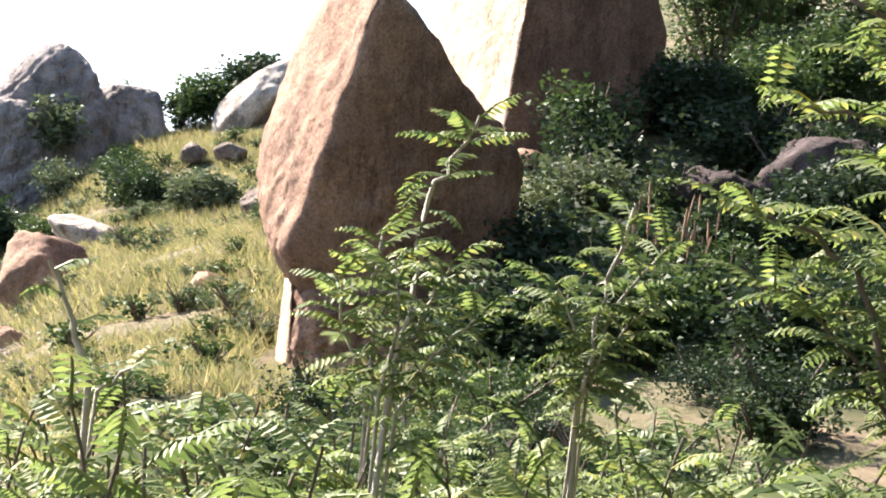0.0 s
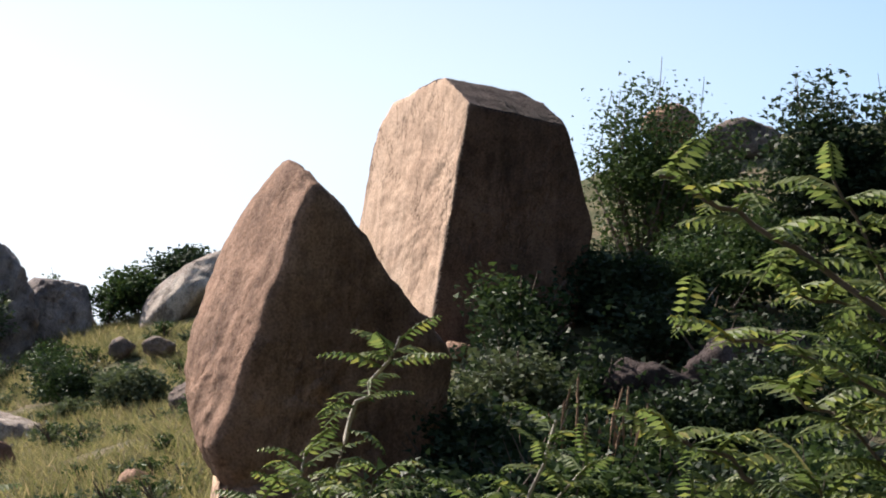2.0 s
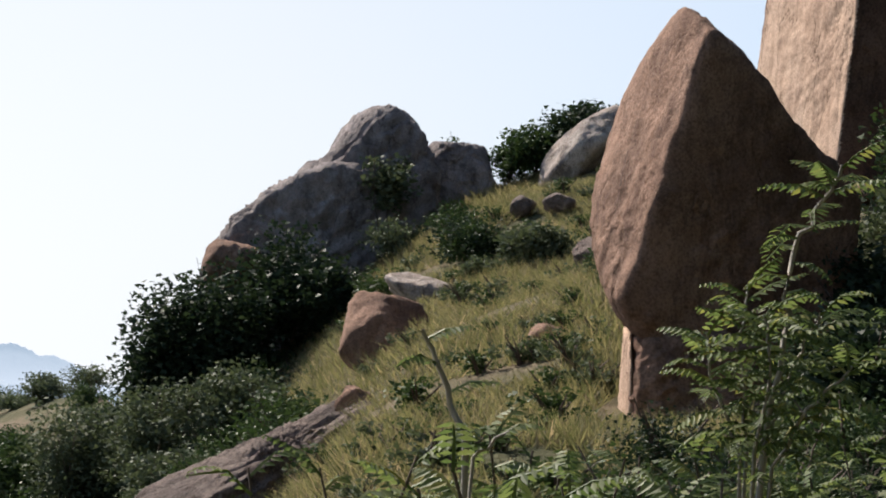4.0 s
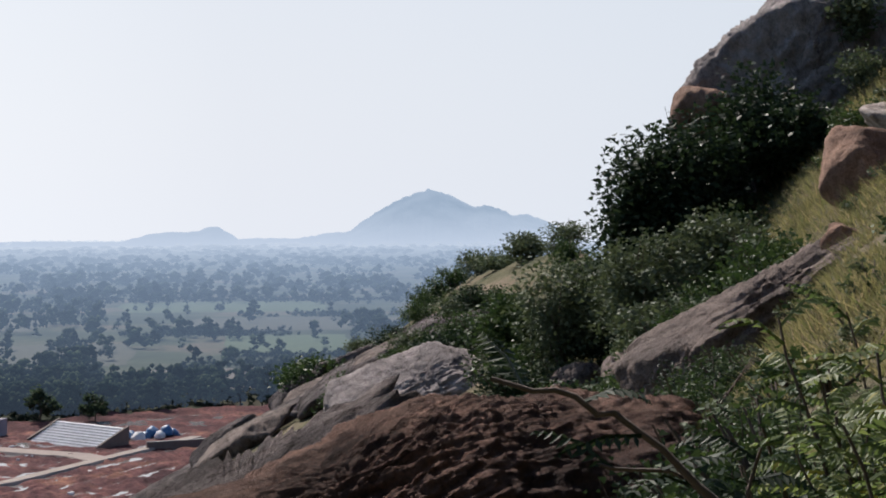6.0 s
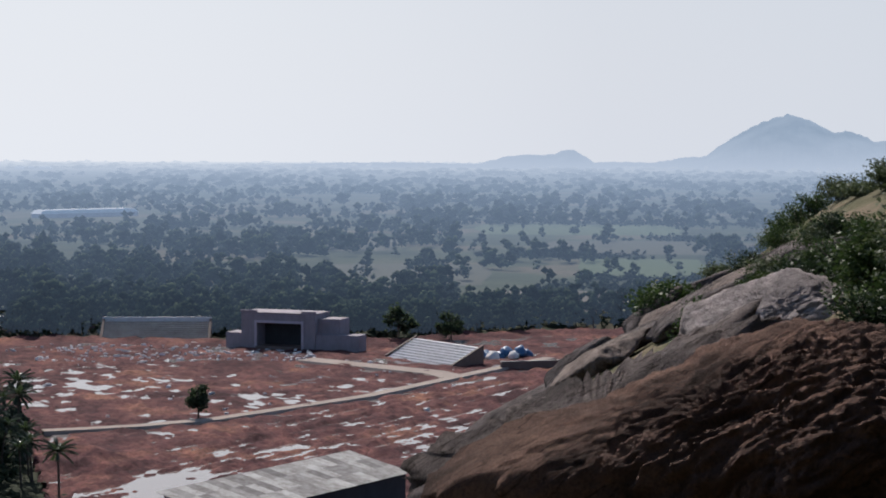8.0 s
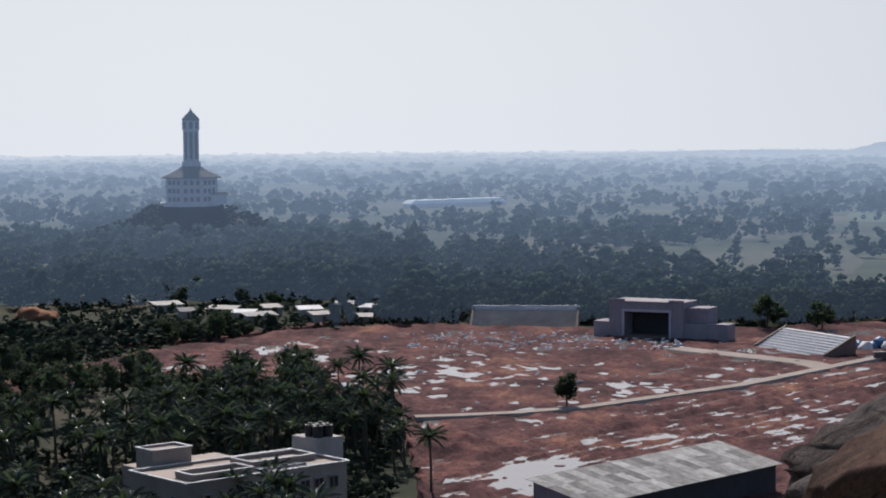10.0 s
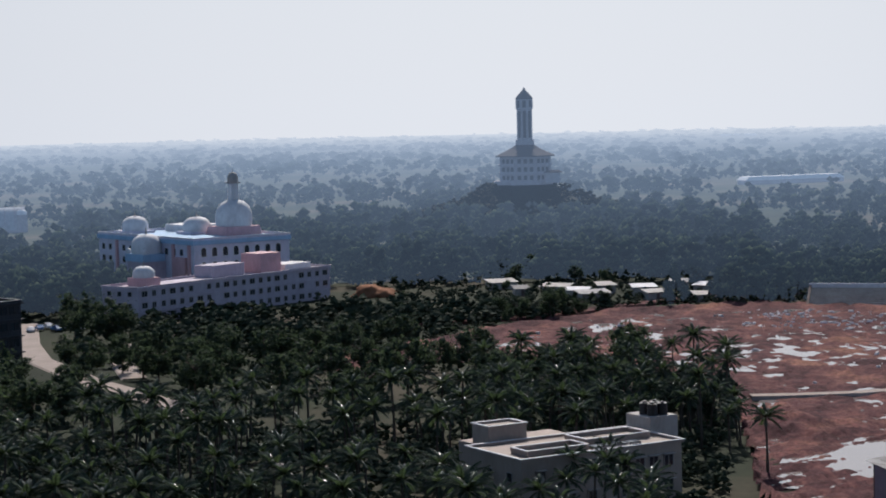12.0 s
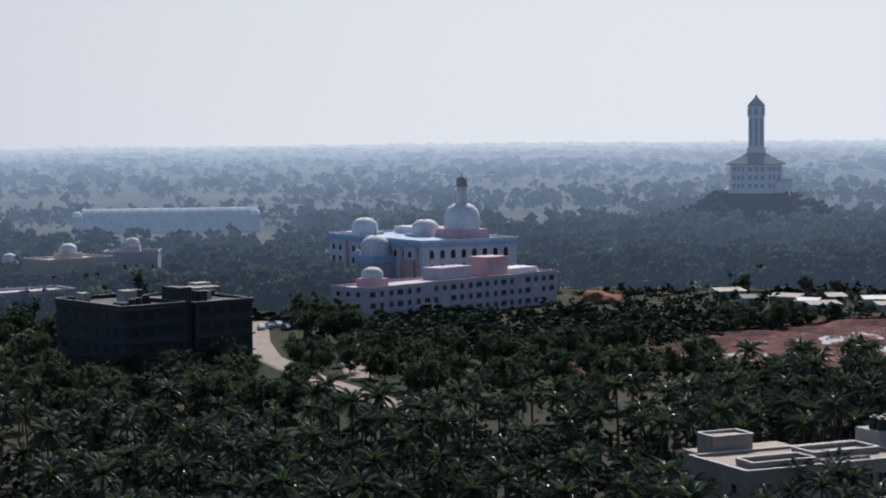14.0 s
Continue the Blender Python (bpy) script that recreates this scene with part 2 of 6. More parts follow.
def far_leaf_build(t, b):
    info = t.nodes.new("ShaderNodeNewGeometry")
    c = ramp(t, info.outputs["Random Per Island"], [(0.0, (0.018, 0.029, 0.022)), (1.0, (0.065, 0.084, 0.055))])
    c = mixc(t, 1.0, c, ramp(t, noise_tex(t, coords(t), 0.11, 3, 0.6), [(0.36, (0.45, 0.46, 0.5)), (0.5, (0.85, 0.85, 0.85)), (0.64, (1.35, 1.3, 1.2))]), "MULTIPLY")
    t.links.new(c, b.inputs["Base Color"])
    distance_haze(t, b, 350, 1900)


HILL = material("grassy_hill_soil", hill_build, 0.95, 0.1)
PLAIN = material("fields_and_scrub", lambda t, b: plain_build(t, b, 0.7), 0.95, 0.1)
# both carry the emissive haze from 350 metres on
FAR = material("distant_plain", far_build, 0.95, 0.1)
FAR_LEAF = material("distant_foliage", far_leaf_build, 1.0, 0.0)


# ---- helpers for meshes ----
def mesh_object(name, verts, faces, mats, parent=None, label="", smooth=False, slots=None):
    me = bpy.data.meshes.new(name)
    me.from_pydata([tuple(v) for v in verts], [], faces)
    for m in mats if isinstance(mats, (list, tuple)) else [mats]:
        me.materials.append(m)
    if smooth:
        me.polygons.foreach_set("use_smooth", [True] * len(me.polygons))
    if slots is not None:
        me.polygons.foreach_set("material_index", slots)
    me.update()
    ob = new(name, me)
    if parent is not None:
        ob.parent = parent
    if label:
        ob["label"] = label
    return ob


def part(name, bm, mat, parent=None, label="", smooth=False):
    me = bpy.data.meshes.new(name)
    bm.to_mesh(me)
    bm.free()
    me.materials.append(mat)
    if smooth:
        me.polygons.foreach_set("use_smooth", [True] * len(me.polygons))
    ob = new(name, me)
    if parent is not None:
        ob.parent = parent
    if label:
        ob["label"] = label
    return ob


# ---- ground ----
# bearing: elevation of the hill's brow, and its distance
# the steep flank behind the walker is unseen, added to block sky light
BROW = np.array([
    (-60, 50, 45), (0, 48, 45), (22, 30, 52), (33, 14, 62), (44, 12.6, 62), (50, 10, 61), (55, 7.4, 61), (58, 6.5, 62), (62, 5.0, 62),
    (66, 2.6, 62), (70, -0.3, 66), (72, -0.9, 80), (74, -1.8, 95), (76.4, -3.6, 108), (79.5, -5.8, 110), (82, -7.4, 95),
    (84, -9.5, 70), (88, -15, 38), (95, -25, 25), (105, -28, 20), (124, -28, 20), (160, -26, 22), (185, 28, 45),
    (210, 46, 45), (300, 50, 45)])


HOLLOW = np.array([(60, 0), (62, 0.1), (63.5, 0.6), (66, 2.5), (69, 3.3), (72, 3.4), (78, 3.5), (80, 3.0), (84, 1.5), (88, 0)])  # bearing: depth of the dip before the spur


def ground_z(x, y):
    r = math.hypot(x, y)
    az = math.degrees(math.atan2(-x, y))
    if az < -60:
        az += 360
    s, rr = np.interp(az, BROW[:, 0], BROW[:, 1]), np.interp(az, BROW[:, 0], BROW[:, 2])
    top = rr * math.tan(radians(s))
    u = min(r / rr, 1.0)
    z = -1.7 + (top + 1.7) * u ** float(np.interp(az, [66, 76, 240, 300], [2.2, 1.3, 1.3, 2.2]))
    z -= np.interp(az, HOLLOW[:, 0], HOLLOW[:, 1]) * math.exp(-((r - 45) / 22) ** 2) if r < rr else 0
    z -= np.interp(az, [66, 72, 90, 100], [0, 1.9, 1.9, 0]) * math.exp(-((r - 14) / 7) ** 2)
    if r > rr:
        z = top - (r - rr) * 0.55
    z += 2.2 * math.exp(-((x + 27.5) ** 2 + (y - 25.5) ** 2) / 40.0)  # the bank under the split block
    if r > 3 and r < 200:
        z += 0.22 * noise.noise((x * 0.3, y * 0.3, 0)) * min(1, (r - 3) / 8)
    return max(H + z, 0.0)


def build_ground():
    az = np.unique(np.r_[np.arange(36, 128, 0.6), np.arange(128, 396, 4.0)])
    rr = np.r_[np.arange(0.6, 6, 0.6), np.geomspace(6, 130, 80), np.geomspace(136, 4950, 60)]
    verts, faces, slots = [(0, 0, H - 1.7)], [], []
    n = len(az)
    for r in rr:
        for a in az:
            v = ray_dir(a)
            verts.append((v.x * r, v.y * r, ground_z(v.x * r, v.y * r)))
    for j in range(n):
        faces.append((0, 1 + (j + 1) % n, 1 + j)), slots.append(0)
    for i in range(len(rr) - 1):
        for j in range(n):
            a, b = 1 + i * n + j, 1 + i * n + (j + 1) % n
            faces.append((a, b, b + n, a + n))
            # the unseen hill behind takes the dark plain colour, to cut bounced light
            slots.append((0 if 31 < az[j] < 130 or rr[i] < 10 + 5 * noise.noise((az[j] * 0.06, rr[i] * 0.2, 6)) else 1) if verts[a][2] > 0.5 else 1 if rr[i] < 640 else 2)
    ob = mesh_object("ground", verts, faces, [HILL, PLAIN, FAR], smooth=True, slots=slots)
    tagged(ob, "grassy rocky hillside falling to a wooded farming plain", "ground", kind="structure")


build_ground()


# ---- rocks ----
def local_axes(az):
    d = ray_dir(az)
    return Vector((math.cos(radians(az)), math.sin(radians(az)), 0)), -d, Vector((0, 0, 1))  # right, towards the walker, up


def rock_mesh(planes, sharp, sub, rough, seed, ridges=0.0, chip=0.0, crust=0.0):
    """A rounded solid bounded by planes (right, towards, up, offset), worn by noise."""
    bm = bmesh.new()
    bmesh.ops.create_icosphere(bm, subdivisions=sub, radius=1)
    dirs = np.array([v.co[:] for v in bm.verts])
    dirs /= np.linalg.norm(dirs, axis=1)[:, None]
    n = np.array([p[:3] for p in planes], float)
    n /= np.linalg.norm(n, axis=1)[:, None]
    h = np.array([p[3] for p in planes], float)
    g = np.maximum(dirs @ (n / h[:, None]).T, 0)
    if chip:  # edges that wander and are knocked off
        for i in range(len(planes)):
            o = Vector((seed + i * 5.7, i * 3.3, i * 1.9))
            g[:, i] *= [1 + chip * noise.fractal(Vector(q) * 3.5 + o, 0.8, 2.1, 6) for q in dirs]
    most = g.max(1)
    rad = 1 / (most * ((g / most[:, None]) ** sharp).sum(1) ** (1 / sharp))
    off = Vector((seed * 7.3, seed * 3.1, seed * 1.7))
    size = float(np.median(rad))
    for v, d, r in zip(bm.verts, dirs, rad):
        q = Vector(d * r)
        k = q / size
        w = noise.fractal(k * 1.3 + off, 1.0, 2.0, 5) * rough + noise.fractal(k * 5 + off, 0.7, 2.1, 5) * rough * 0.4
        if ridges:
            c = Vector((q.x * 0.93 + q.z * 0.37, q.y, q.z * 0.93 - q.x * 0.37))  # crust torn along the slope
            w -= ridges * (1 - abs(noise.fractal(Vector((c.x * 0.9, c.y * 2.2, c.z * 2.6)) + off, 0.9, 2.1, 5))) ** 6 / max(r, 0.5) * 2
            w += ridges * 0.55 * noise.fractal(Vector((c.x * 4, c.y * 7, c.z * 8)) + off, 0.7, 2.2, 4) / max(r, 0.5)
        if crust:  # plates torn off along the slope, with ragged steps
            c = Vector((q.x * 0.8 + q.z * 0.6, q.y, q.z * 0.8 - q.x * 0.6))
            s = 5.0 * noise.fractal(Vector((c.x * 0.8, c.y * 4.5, c.z * 3.2)) + off, 0.6, 2.1, 7)
            fl = math.floor(s)
            w += crust * (fl + min(1.0, (s - fl) * 4.0)) / max(r, 0.5)
        v.co = q * (1 + w)
    return bm


def tilt_planes(planes, roll):
    c, s = math.cos(radians(roll)), math.sin(radians(roll))
    return [(p[0] * c - p[2] * s, p[1], p[0] * s + p[2] * c, p[3]) for p in planes]


def lump_planes(w, dep, hgt, seed, count=16, jitter=0.16):
    """Planes of an irregular rock with those half sizes."""
    rng = random.Random(seed)
    out = []
    for i in range(count):
        z = 1 - 2 * (i + 0.5) / count
        a = i * 2.39996 + rng.uniform(-0.3, 0.3)
        d = (math.cos(a) * math.sqrt(1 - z * z), math.sin(a) * math.sqrt(1 - z * z), z)
        n = Vector((d[0] / w, d[1] / dep, d[2] / hgt))
        off = 1 / n.length * (1 - rng.uniform(0, 1) * jitter)
        n.normalize()
        out.append((*n, off))
    return out


def put_rock(name, az, z, d, planes, mat, label, sharp=10, sub=4, rough=0.05, seed=1, ridges=0.0, group="", chip=0.0, crust=0.0):
    bm = rock_mesh(planes, sharp, sub, rough, seed, ridges, chip, crust)
    right, towards, up = local_axes(az)
    m = Matrix((right, towards, up)).transposed().to_4x4()
    v = ray_dir(az)
    m.translation = (v.x * d, v.y * d, z)
    bmesh.ops.recalc_face_normals(bm, faces=bm.faces)
    ob = part(name, bm, mat, smooth=True)
    ob.matrix_world = m
    return tagged(ob, label, "boulder", group)


def settle(az, el, d, drop):
    """The distance, near d, at which a thing seen on that line rests on the slope; drop: from its middle to its foot at d."""
    v = ray_dir(az)
    best = d
    for i in range(200):
        for s in (d * (1 - 0.0025 * i), d * (1 + 0.004 * i)):
            foot = H + s * math.tan(radians(el)) - drop * s / d
            if abs(foot - ground_z(v.x * s, v.y * s)) < 0.06:
                return s
    return best


def rock(az, el, d, w, hgt, dep, mat, label, seed, roll=0, sharp=10, rough=0.085, sub=5, jitter=0.3, ridges=0.0, name="boulder", count=12, chip=0.05):
    """A loose rock with half sizes in metres, its middle at that bearing, elevation and distance."""
    k = settle(az, el, d, 0.5 * hgt) / d
    w, hgt, dep, d = w * k, hgt * k, dep * k, d * k
    z = H + d * math.tan(radians(el))
    pl = tilt_planes(lump_planes(w, dep, hgt, seed, count, jitter), roll)
    return put_rock(name, az, z, d, pl, mat, label, sharp, sub, rough, seed, ridges, chip=chip)

# the pointed egg-shaped boulder and its foot
EGG = [(-1, 0, 0, 1.68), (-0.8, 0, 0.6, 2.62), (-0.95, 0, 0.31, 1.95), (-0.88, 0.1, 0.47, 2.24), (0.70, 0, 0.71, 1.90), (-0.93, 0, -0.35, 1.60), (0, 0, -1, 2.3), (0.8, 0, -0.6, 2.1),
       (1, 0, 0, 1.9), (0.42, 0.90, -0.06, 0.87), (-0.86, 0.42, 0.235, 1.37), (-0.82, 0, -0.57, 1.52), (0, -1, 0.1, 1.9), (0.6, -0.7, 0.4, 2.0), (-0.5, 0.5, -0.7, 1.85), (-0.5, -0.6, 0.6, 2.85)]
put_rock("boulder", 53.9, 58.05, 27.3, EGG, ROCK_TAN, "tall egg-shaped tan granite boulder with a pointed tip", 22, 6, 0.03, 3, chip=0.03, crust=0.006)
FOOT = [(-1, 0.1, 0, 0.42), (1, 0, 0, 1.3), (0.1, 1, 0.05, 0.75), (0, -1, 0, 0.9), (0, 0.1, 1, 0.85), (0, 0, -1, 1.6), (-0.6, 0.7, 0.3, 0.72)]
put_rock("boulder", 55.2, 56.05, 26.7, FOOT, ROCK_TAN, "dark split granite foot rock under the egg-shaped boulder", 7, 6, 0.09, 8, chip=0.08)
SPALL = [(-1, 0.2, 0, 0.06), (1, 0, 0.1, 0.05), (0, 1, 0.1, 0.35), (0, -1, 0, 0.4), (0.1, 0.1, 1, 0.75), (0, 0, -1, 1.2)]
put_rock("boulder", 56.0, 56.1, 26.5, SPALL, ROCK_SPLIT, "pale upright flake of granite at the boulder's foot", 16, 5, 0.05, 9, chip=0.06)
# the split block behind it
BLOCK = [(-0.90, 0.43, 0.05, 1.50), (0.27, 0.96, -0.06, 1.1), (0.94, 0, 0.34, 1.36), (0, -1, 0, 2.7), (-1, 0, 0.1, 2.84), (0.202, 0.439, 0.875, 1.977),
         (0, 0, 1, 2.42), (0, 0, -1, 5.0), (0.70, 0, 0.71, 1.80), (-0.85, 0, 0.53, 3.3), (1, 0, -0.1, 1.52)]
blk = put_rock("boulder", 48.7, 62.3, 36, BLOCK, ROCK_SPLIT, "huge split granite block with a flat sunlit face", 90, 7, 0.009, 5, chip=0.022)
blk.data.materials.append(ROCK_CRUST)  # dark crust on top; on the shaded sides a brown darkened for shade
blk.data.materials.append(ROCK_BROWN_SHADE)
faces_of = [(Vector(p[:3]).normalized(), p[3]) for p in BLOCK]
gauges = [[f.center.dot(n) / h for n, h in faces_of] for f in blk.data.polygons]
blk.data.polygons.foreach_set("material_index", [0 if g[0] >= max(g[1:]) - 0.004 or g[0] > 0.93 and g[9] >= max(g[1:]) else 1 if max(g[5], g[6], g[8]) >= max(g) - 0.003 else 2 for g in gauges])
# the great outcrop on the skyline
DOME = [(0, 0, 1, 2.5), (-0.85, 0.1, 0.5, 1.75), (0.8, 0, 0.6, 2.2), (1, 0, 0, 2.0), (-1, 0, 0, 1.9), (0.1, 1, 0.15, 1.6), (-0.6, 0.6, 0.5, 1.7), (0, -1, 0, 1.6), (0, 0, -1, 3.5)]
put_rock("boulder", 63.6, 61.6, 60.5, DOME, ROCK_DOME, "rounded grey granite dome of the skyline outcrop", 11, 6, 0.06, 21, chip=0.06, crust=0.02)
RAMP = [(-0.70, 0.05, 0.71, 2.5), (-0.45, 0.3, 0.85, 2.75), (1, 0.1, 0, 2.9), (-1, 0, -0.1, 3.5), (0.1, 1, 0.05, 1.7), (-0.6, 0.75, 0.2, 3.6), (0.2, 0, 1, 3.1), (0, -1, 0, 2), (0, 0, -1, 4.5)]
put_rock("boulder", 64.8, 59.5, 60, RAMP, ROCK_DOME, "long sloping grey granite outcrop on the skyline", 13, 6, 0.06, 22, chip=0.08, crust=0.025)
rock(67.4, 3.0, 57.5, 0.95, 0.8, 1.0, ROCK_TAN, "rounded tan boulder at the outcrop's lower end", 23, 10, 6)
rock(64.0, 3.6, 56, 0.8, 1.5, 0.8, ROCK_GREY, "upright grey rock leaning on the outcrop", 24, 0, 6)
FLAT = [(0, 0.1, 1, 0.7), (1, 0, 0.2, 1.0), (-1, 0, 0.2, 1.1), (0, 1, 0.2, 0.9), (0, -1, 0.1, 0.9), (0, 0, -1, 2.6), (0.7, 0.3, 0.6, 0.9), (-0.7, 0.4, 0.5, 0.95)]
put_rock("boulder", 61.2, 62.75, 62, FLAT, ROCK_DOME, "low flat-topped grey boulder beside the outcrop", 12, 6, 0.06, 25, chip=0.08)
rock(57.6, 6.75, 54, 1.65, 0.78, 1.0, ROCK_PALE, "pale leaning granite boulder on the grassy brow", 26, 47, 14, 0.04, 5)
rock(58.2, 5.3, 49, 0.45, 0.3, 0.4, ROCK_GREY, "small grey rock in the grass", 27)
rock(59.3, 5.1, 49, 0.35, 0.3, 0.4, ROCK_GREY, "small grey rock in the grass", 28)
rock(59.0, 4.1, 47, 0.5, 0.22, 0.4, ROCK_PALE, "low pale stone in the grass", 29)
rock(57.2, 3.8, 40, 0.4, 0.45, 0.5, ROCK_GREY, "rounded grey rock beside the egg-shaped boulder", 30)
rock(63.0, 1.15, 44, 1.1, 1.0, 1.0, ROCK_TAN, "rounded brown boulder on the grassy slope", 31, 12, 15, 0.05, 5)
rock(61.8, 2.5, 46, 1.2, 0.42, 0.8, ROCK_PALE, "pale sloping slab of granite", 32, -14, 10)
rock(63.6, -0.75, 34, 0.35, 0.32, 0.3, ROCK_TAN, "small pale stone on the slope", 33)
rock(58.4, 1.5, 33, 0.28, 0.25, 0.3, ROCK_TAN, "small tan stone in the grass", 34)
TRI = [(-0.48, 0.22, 0.85, 0.64), (0.62, 0.1, 0.78, 1.75), (0.1, 0.98, 0.1, 1.15), (-1, 0, 0, 3.1), (1, 0, 0, 1.9), (0, 0, -1, 1.6), (0, -1, 0.2, 1.2), (-0.7, 0.7, 0.1, 2.0)]
put_rock("boulder", 65.0, 54.4, 33.6, [(a, b, c, h * 0.9) for a, b, c, h in TRI], ROCK_GREY, "sharp-ridged tan granite slab with a sunlit top", 40, 6, 0.03, 35, chip=0.06, crust=0.03)
rock(69.2, -4.6, 42, 1.0, 0.75, 0.9, ROCK_GREY, "grey angular rock beside the ridged slab", 36, 12, 14)
rock(70.9, -4.7, 44, 0.65, 0.4, 0.6, ROCK_GREY, "small brown rock beside the ridged slab", 37, 15, 10)
SHEET = [(-0.36, 0.40, 0.82, 0.72), (-0.15, 0.75, 0.6, 1.0), (1, 0.2, 0.1, 2.6), (-1, 0.2, 0.1, 2.8), (0, -1, 0.2, 2.0), (0, 0.9, -0.3, 1.9), (0, 0, -1, 2.4), (0.4, 0.2, 0.9, 1.2)]
put_rock("boulder", 75.0, H + 58 * math.tan(radians(-5.2)), 58, SHEET, ROCK_DOME, "broad smooth pinkish-grey granite sheet on the spur", 16, 6, 0.04, 38, 0.03, chip=0.05, crust=0.022)
rock(76.2, -3.7, 104, 0.95, 0.6, 0.9, ROCK_STRATA, "dark-edged granite slab on the spur", 39, 40, 16)
rock(74.2, -3.1, 96, 1.6, 0.6, 1.2, ROCK_STRATA, "layered granite slab on the spur", 40, 24, 16)
rock(79.9, -6.0, 98, 1.0, 0.45, 0.8, ROCK_STRATA, "flat granite slab lying on the spur's edge", 41, 24, 16)
for a_, e_, d_, w_, sd in ((78.4, -5.0, 74, 2.0, 81), (77.3, -4.4, 76, 2.2, 82), (79.4, -5.7, 70, 2.0, 83), (76.2, -3.8, 80, 2.2, 84), (75.0, -3.1, 84, 2.2, 85), (74.0, -2.5, 84, 1.8, 86), (80.4, -6.3, 66, 1.8, 87), (77.9, -4.95, 68, 1.8, 88)):
    rock(a_, e_, d_, w_, 0.42, 1.6, ROCK_STRATA if sd % 3 else ROCK_GREY, "flat tilted granite slab lying along the spur", sd, 30, 20, 0.06, 5, 0.3, 0.0, "boulder", 11, 0.08)
rock(82.4, -8.2, 80, 3.8, 1.2, 2.6, ROCK_STRATA, "long sloping grey granite sheet at the spur's end", 42, 34, 12, 0.05, 5)
NEAR = [(-0.40, 0.16, 0.9, 0.9), (0.06, 0.28, 0.95, 1.12), (-0.12, 0.58, 0.80, 1.22), (-0.42, 0.51, 0.75, 0.98), (0.09, 0.98, -0.15, 1.45), (-0.53, 0.85, -0.12, 1.22), (0, 0, 1, 1.18), (-0.62, 0.2, 0.72, 1.6),
        (0.45, 0.85, 0.25, 1.75), (1, 0, 0.2, 2.4), (0, -1, 0.3, 1.4), (-1, 0, 0, 3.2), (0, 0, -1, 3.2)]
put_rock("boulder", 75.3, 53.25, 17.2, NEAR, ROCK_NEAR, "large dark brown granite outcrop with rough cracked crust", 24, 7, 0.045, 43, 0.03, chip=0.045, crust=0.02)
STRATA = [(-0.44, 0.30, 0.85, 0.30), (-0.30, 0.80, 0.50, 0.65), (1, 0, 0.3, 2.6), (-1, 0, -0.3, 2.1), (0, -1, 0.2, 1.6), (0, 1, -0.2, 1.3), (0, 0, -1, 2.6)]
put_rock("boulder", 81.0, H + 25 * math.tan(radians(-8.95)), 25, STRATA, ROCK_STRATA, "grey granite strata dipping down the spur beside the rough outcrop", 22, 6, 0.05, 61, 0.10, chip=0.08, crust=0.085)
rng_r = random.Random(12)
for i in range(9):  # thin parallel slabs dipping down the spur's end
    u = i / 8
    a_, e_, d_ = 85.4 - 6.0 * u + rng_r.uniform(-0.3, 0.3), -11.0 + 4.3 * u + rng_r.uniform(-0.35, 0.2), 23.4 + 4 * u
    w_, h_, sd = rng_r.uniform(0.7, 1.3), rng_r.uniform(0.07, 0.14), 62 + i
    put_rock("boulder", a_, H + d_ * math.tan(radians(e_)), d_, tilt_planes(lump_planes(w_, 0.8, h_, sd, 13, 0.35), 32 + rng_r.uniform(-5, 5)) + [(0, 0, -1, 1.6)], ROCK_STRATA,
             "thin grey slab of the tilted granite strata", 26, 5, 0.06, sd, 0.03, chip=0.1, crust=0.03)
# dark granite puts the shade among the shrubs into these two boulders
rock(41.5, 6.0, 24, 0.9, 0.6, 0.8, ROCK_CRUST, "shaded grey boulder among the shrubs", 44, 10)
rock(44.5, 5.2, 26, 0.7, 0.5, 0.7, ROCK_CRUST, "shaded grey boulder among the shrubs", 45, 0)
rock(44.2, 13.0, 60, 0.9, 0.7, 0.9, ROCK_TAN, "tan boulder on the brow behind the shrubs", 46, 0)
rock(48.2, 12.75, 48, 0.55, 0.5, 0.6, ROCK_TAN, "small tan boulder showing above the split block", 47, 0)
rock(42.2, 12.6, 57, 1.0, 0.7, 0.9, ROCK_GREY, "grey boulder on the brow behind the shrubs", 48, 0)
rock(49.8, 6.0, 31.5, 0.3, 0.18, 0.3, ROCK_TAN, "small stone under the split block", 49)
for a_, e_, d_, w_, h_, rl, sd in ((78.9, -4.9, 96, 1.1, 0.45, 40, 71), (77.6, -4.3, 98, 1.3, 0.5, 30, 72), (75.4, -3.3, 100, 1.5, 0.4, 24, 73), (74.0, -2.6, 98, 1.4, 0.35, 26, 74), (73.0, -2.0, 94, 1.2, 0.3, 28, 75), (79.4, -5.7, 92, 1.2, 0.5, 34, 76), (81.0, -6.5, 88, 1.4, 0.6, 38, 77)):
    put_rock("boulder", a_, H + d_ * math.tan(radians(e_)), d_, tilt_planes(lump_planes(w_ * 1.5, 1.2, h_ * 1.2, sd, 11, 0.3), rl) + [(0, 0, -1, 1.8)], ROCK_STRATA, "tilted flat granite slab on the spur's brow", 22, 5, 0.05, sd, chip=0.08)


# ---- plants ----
def basis(d):
    d = d.normalized()
    s = d.cross(Vector((0, 0, 1)))
    s = s.normalized() if s.length > 1e-4 else Vector((1, 0, 0))
    return d, s, s.cross(d)


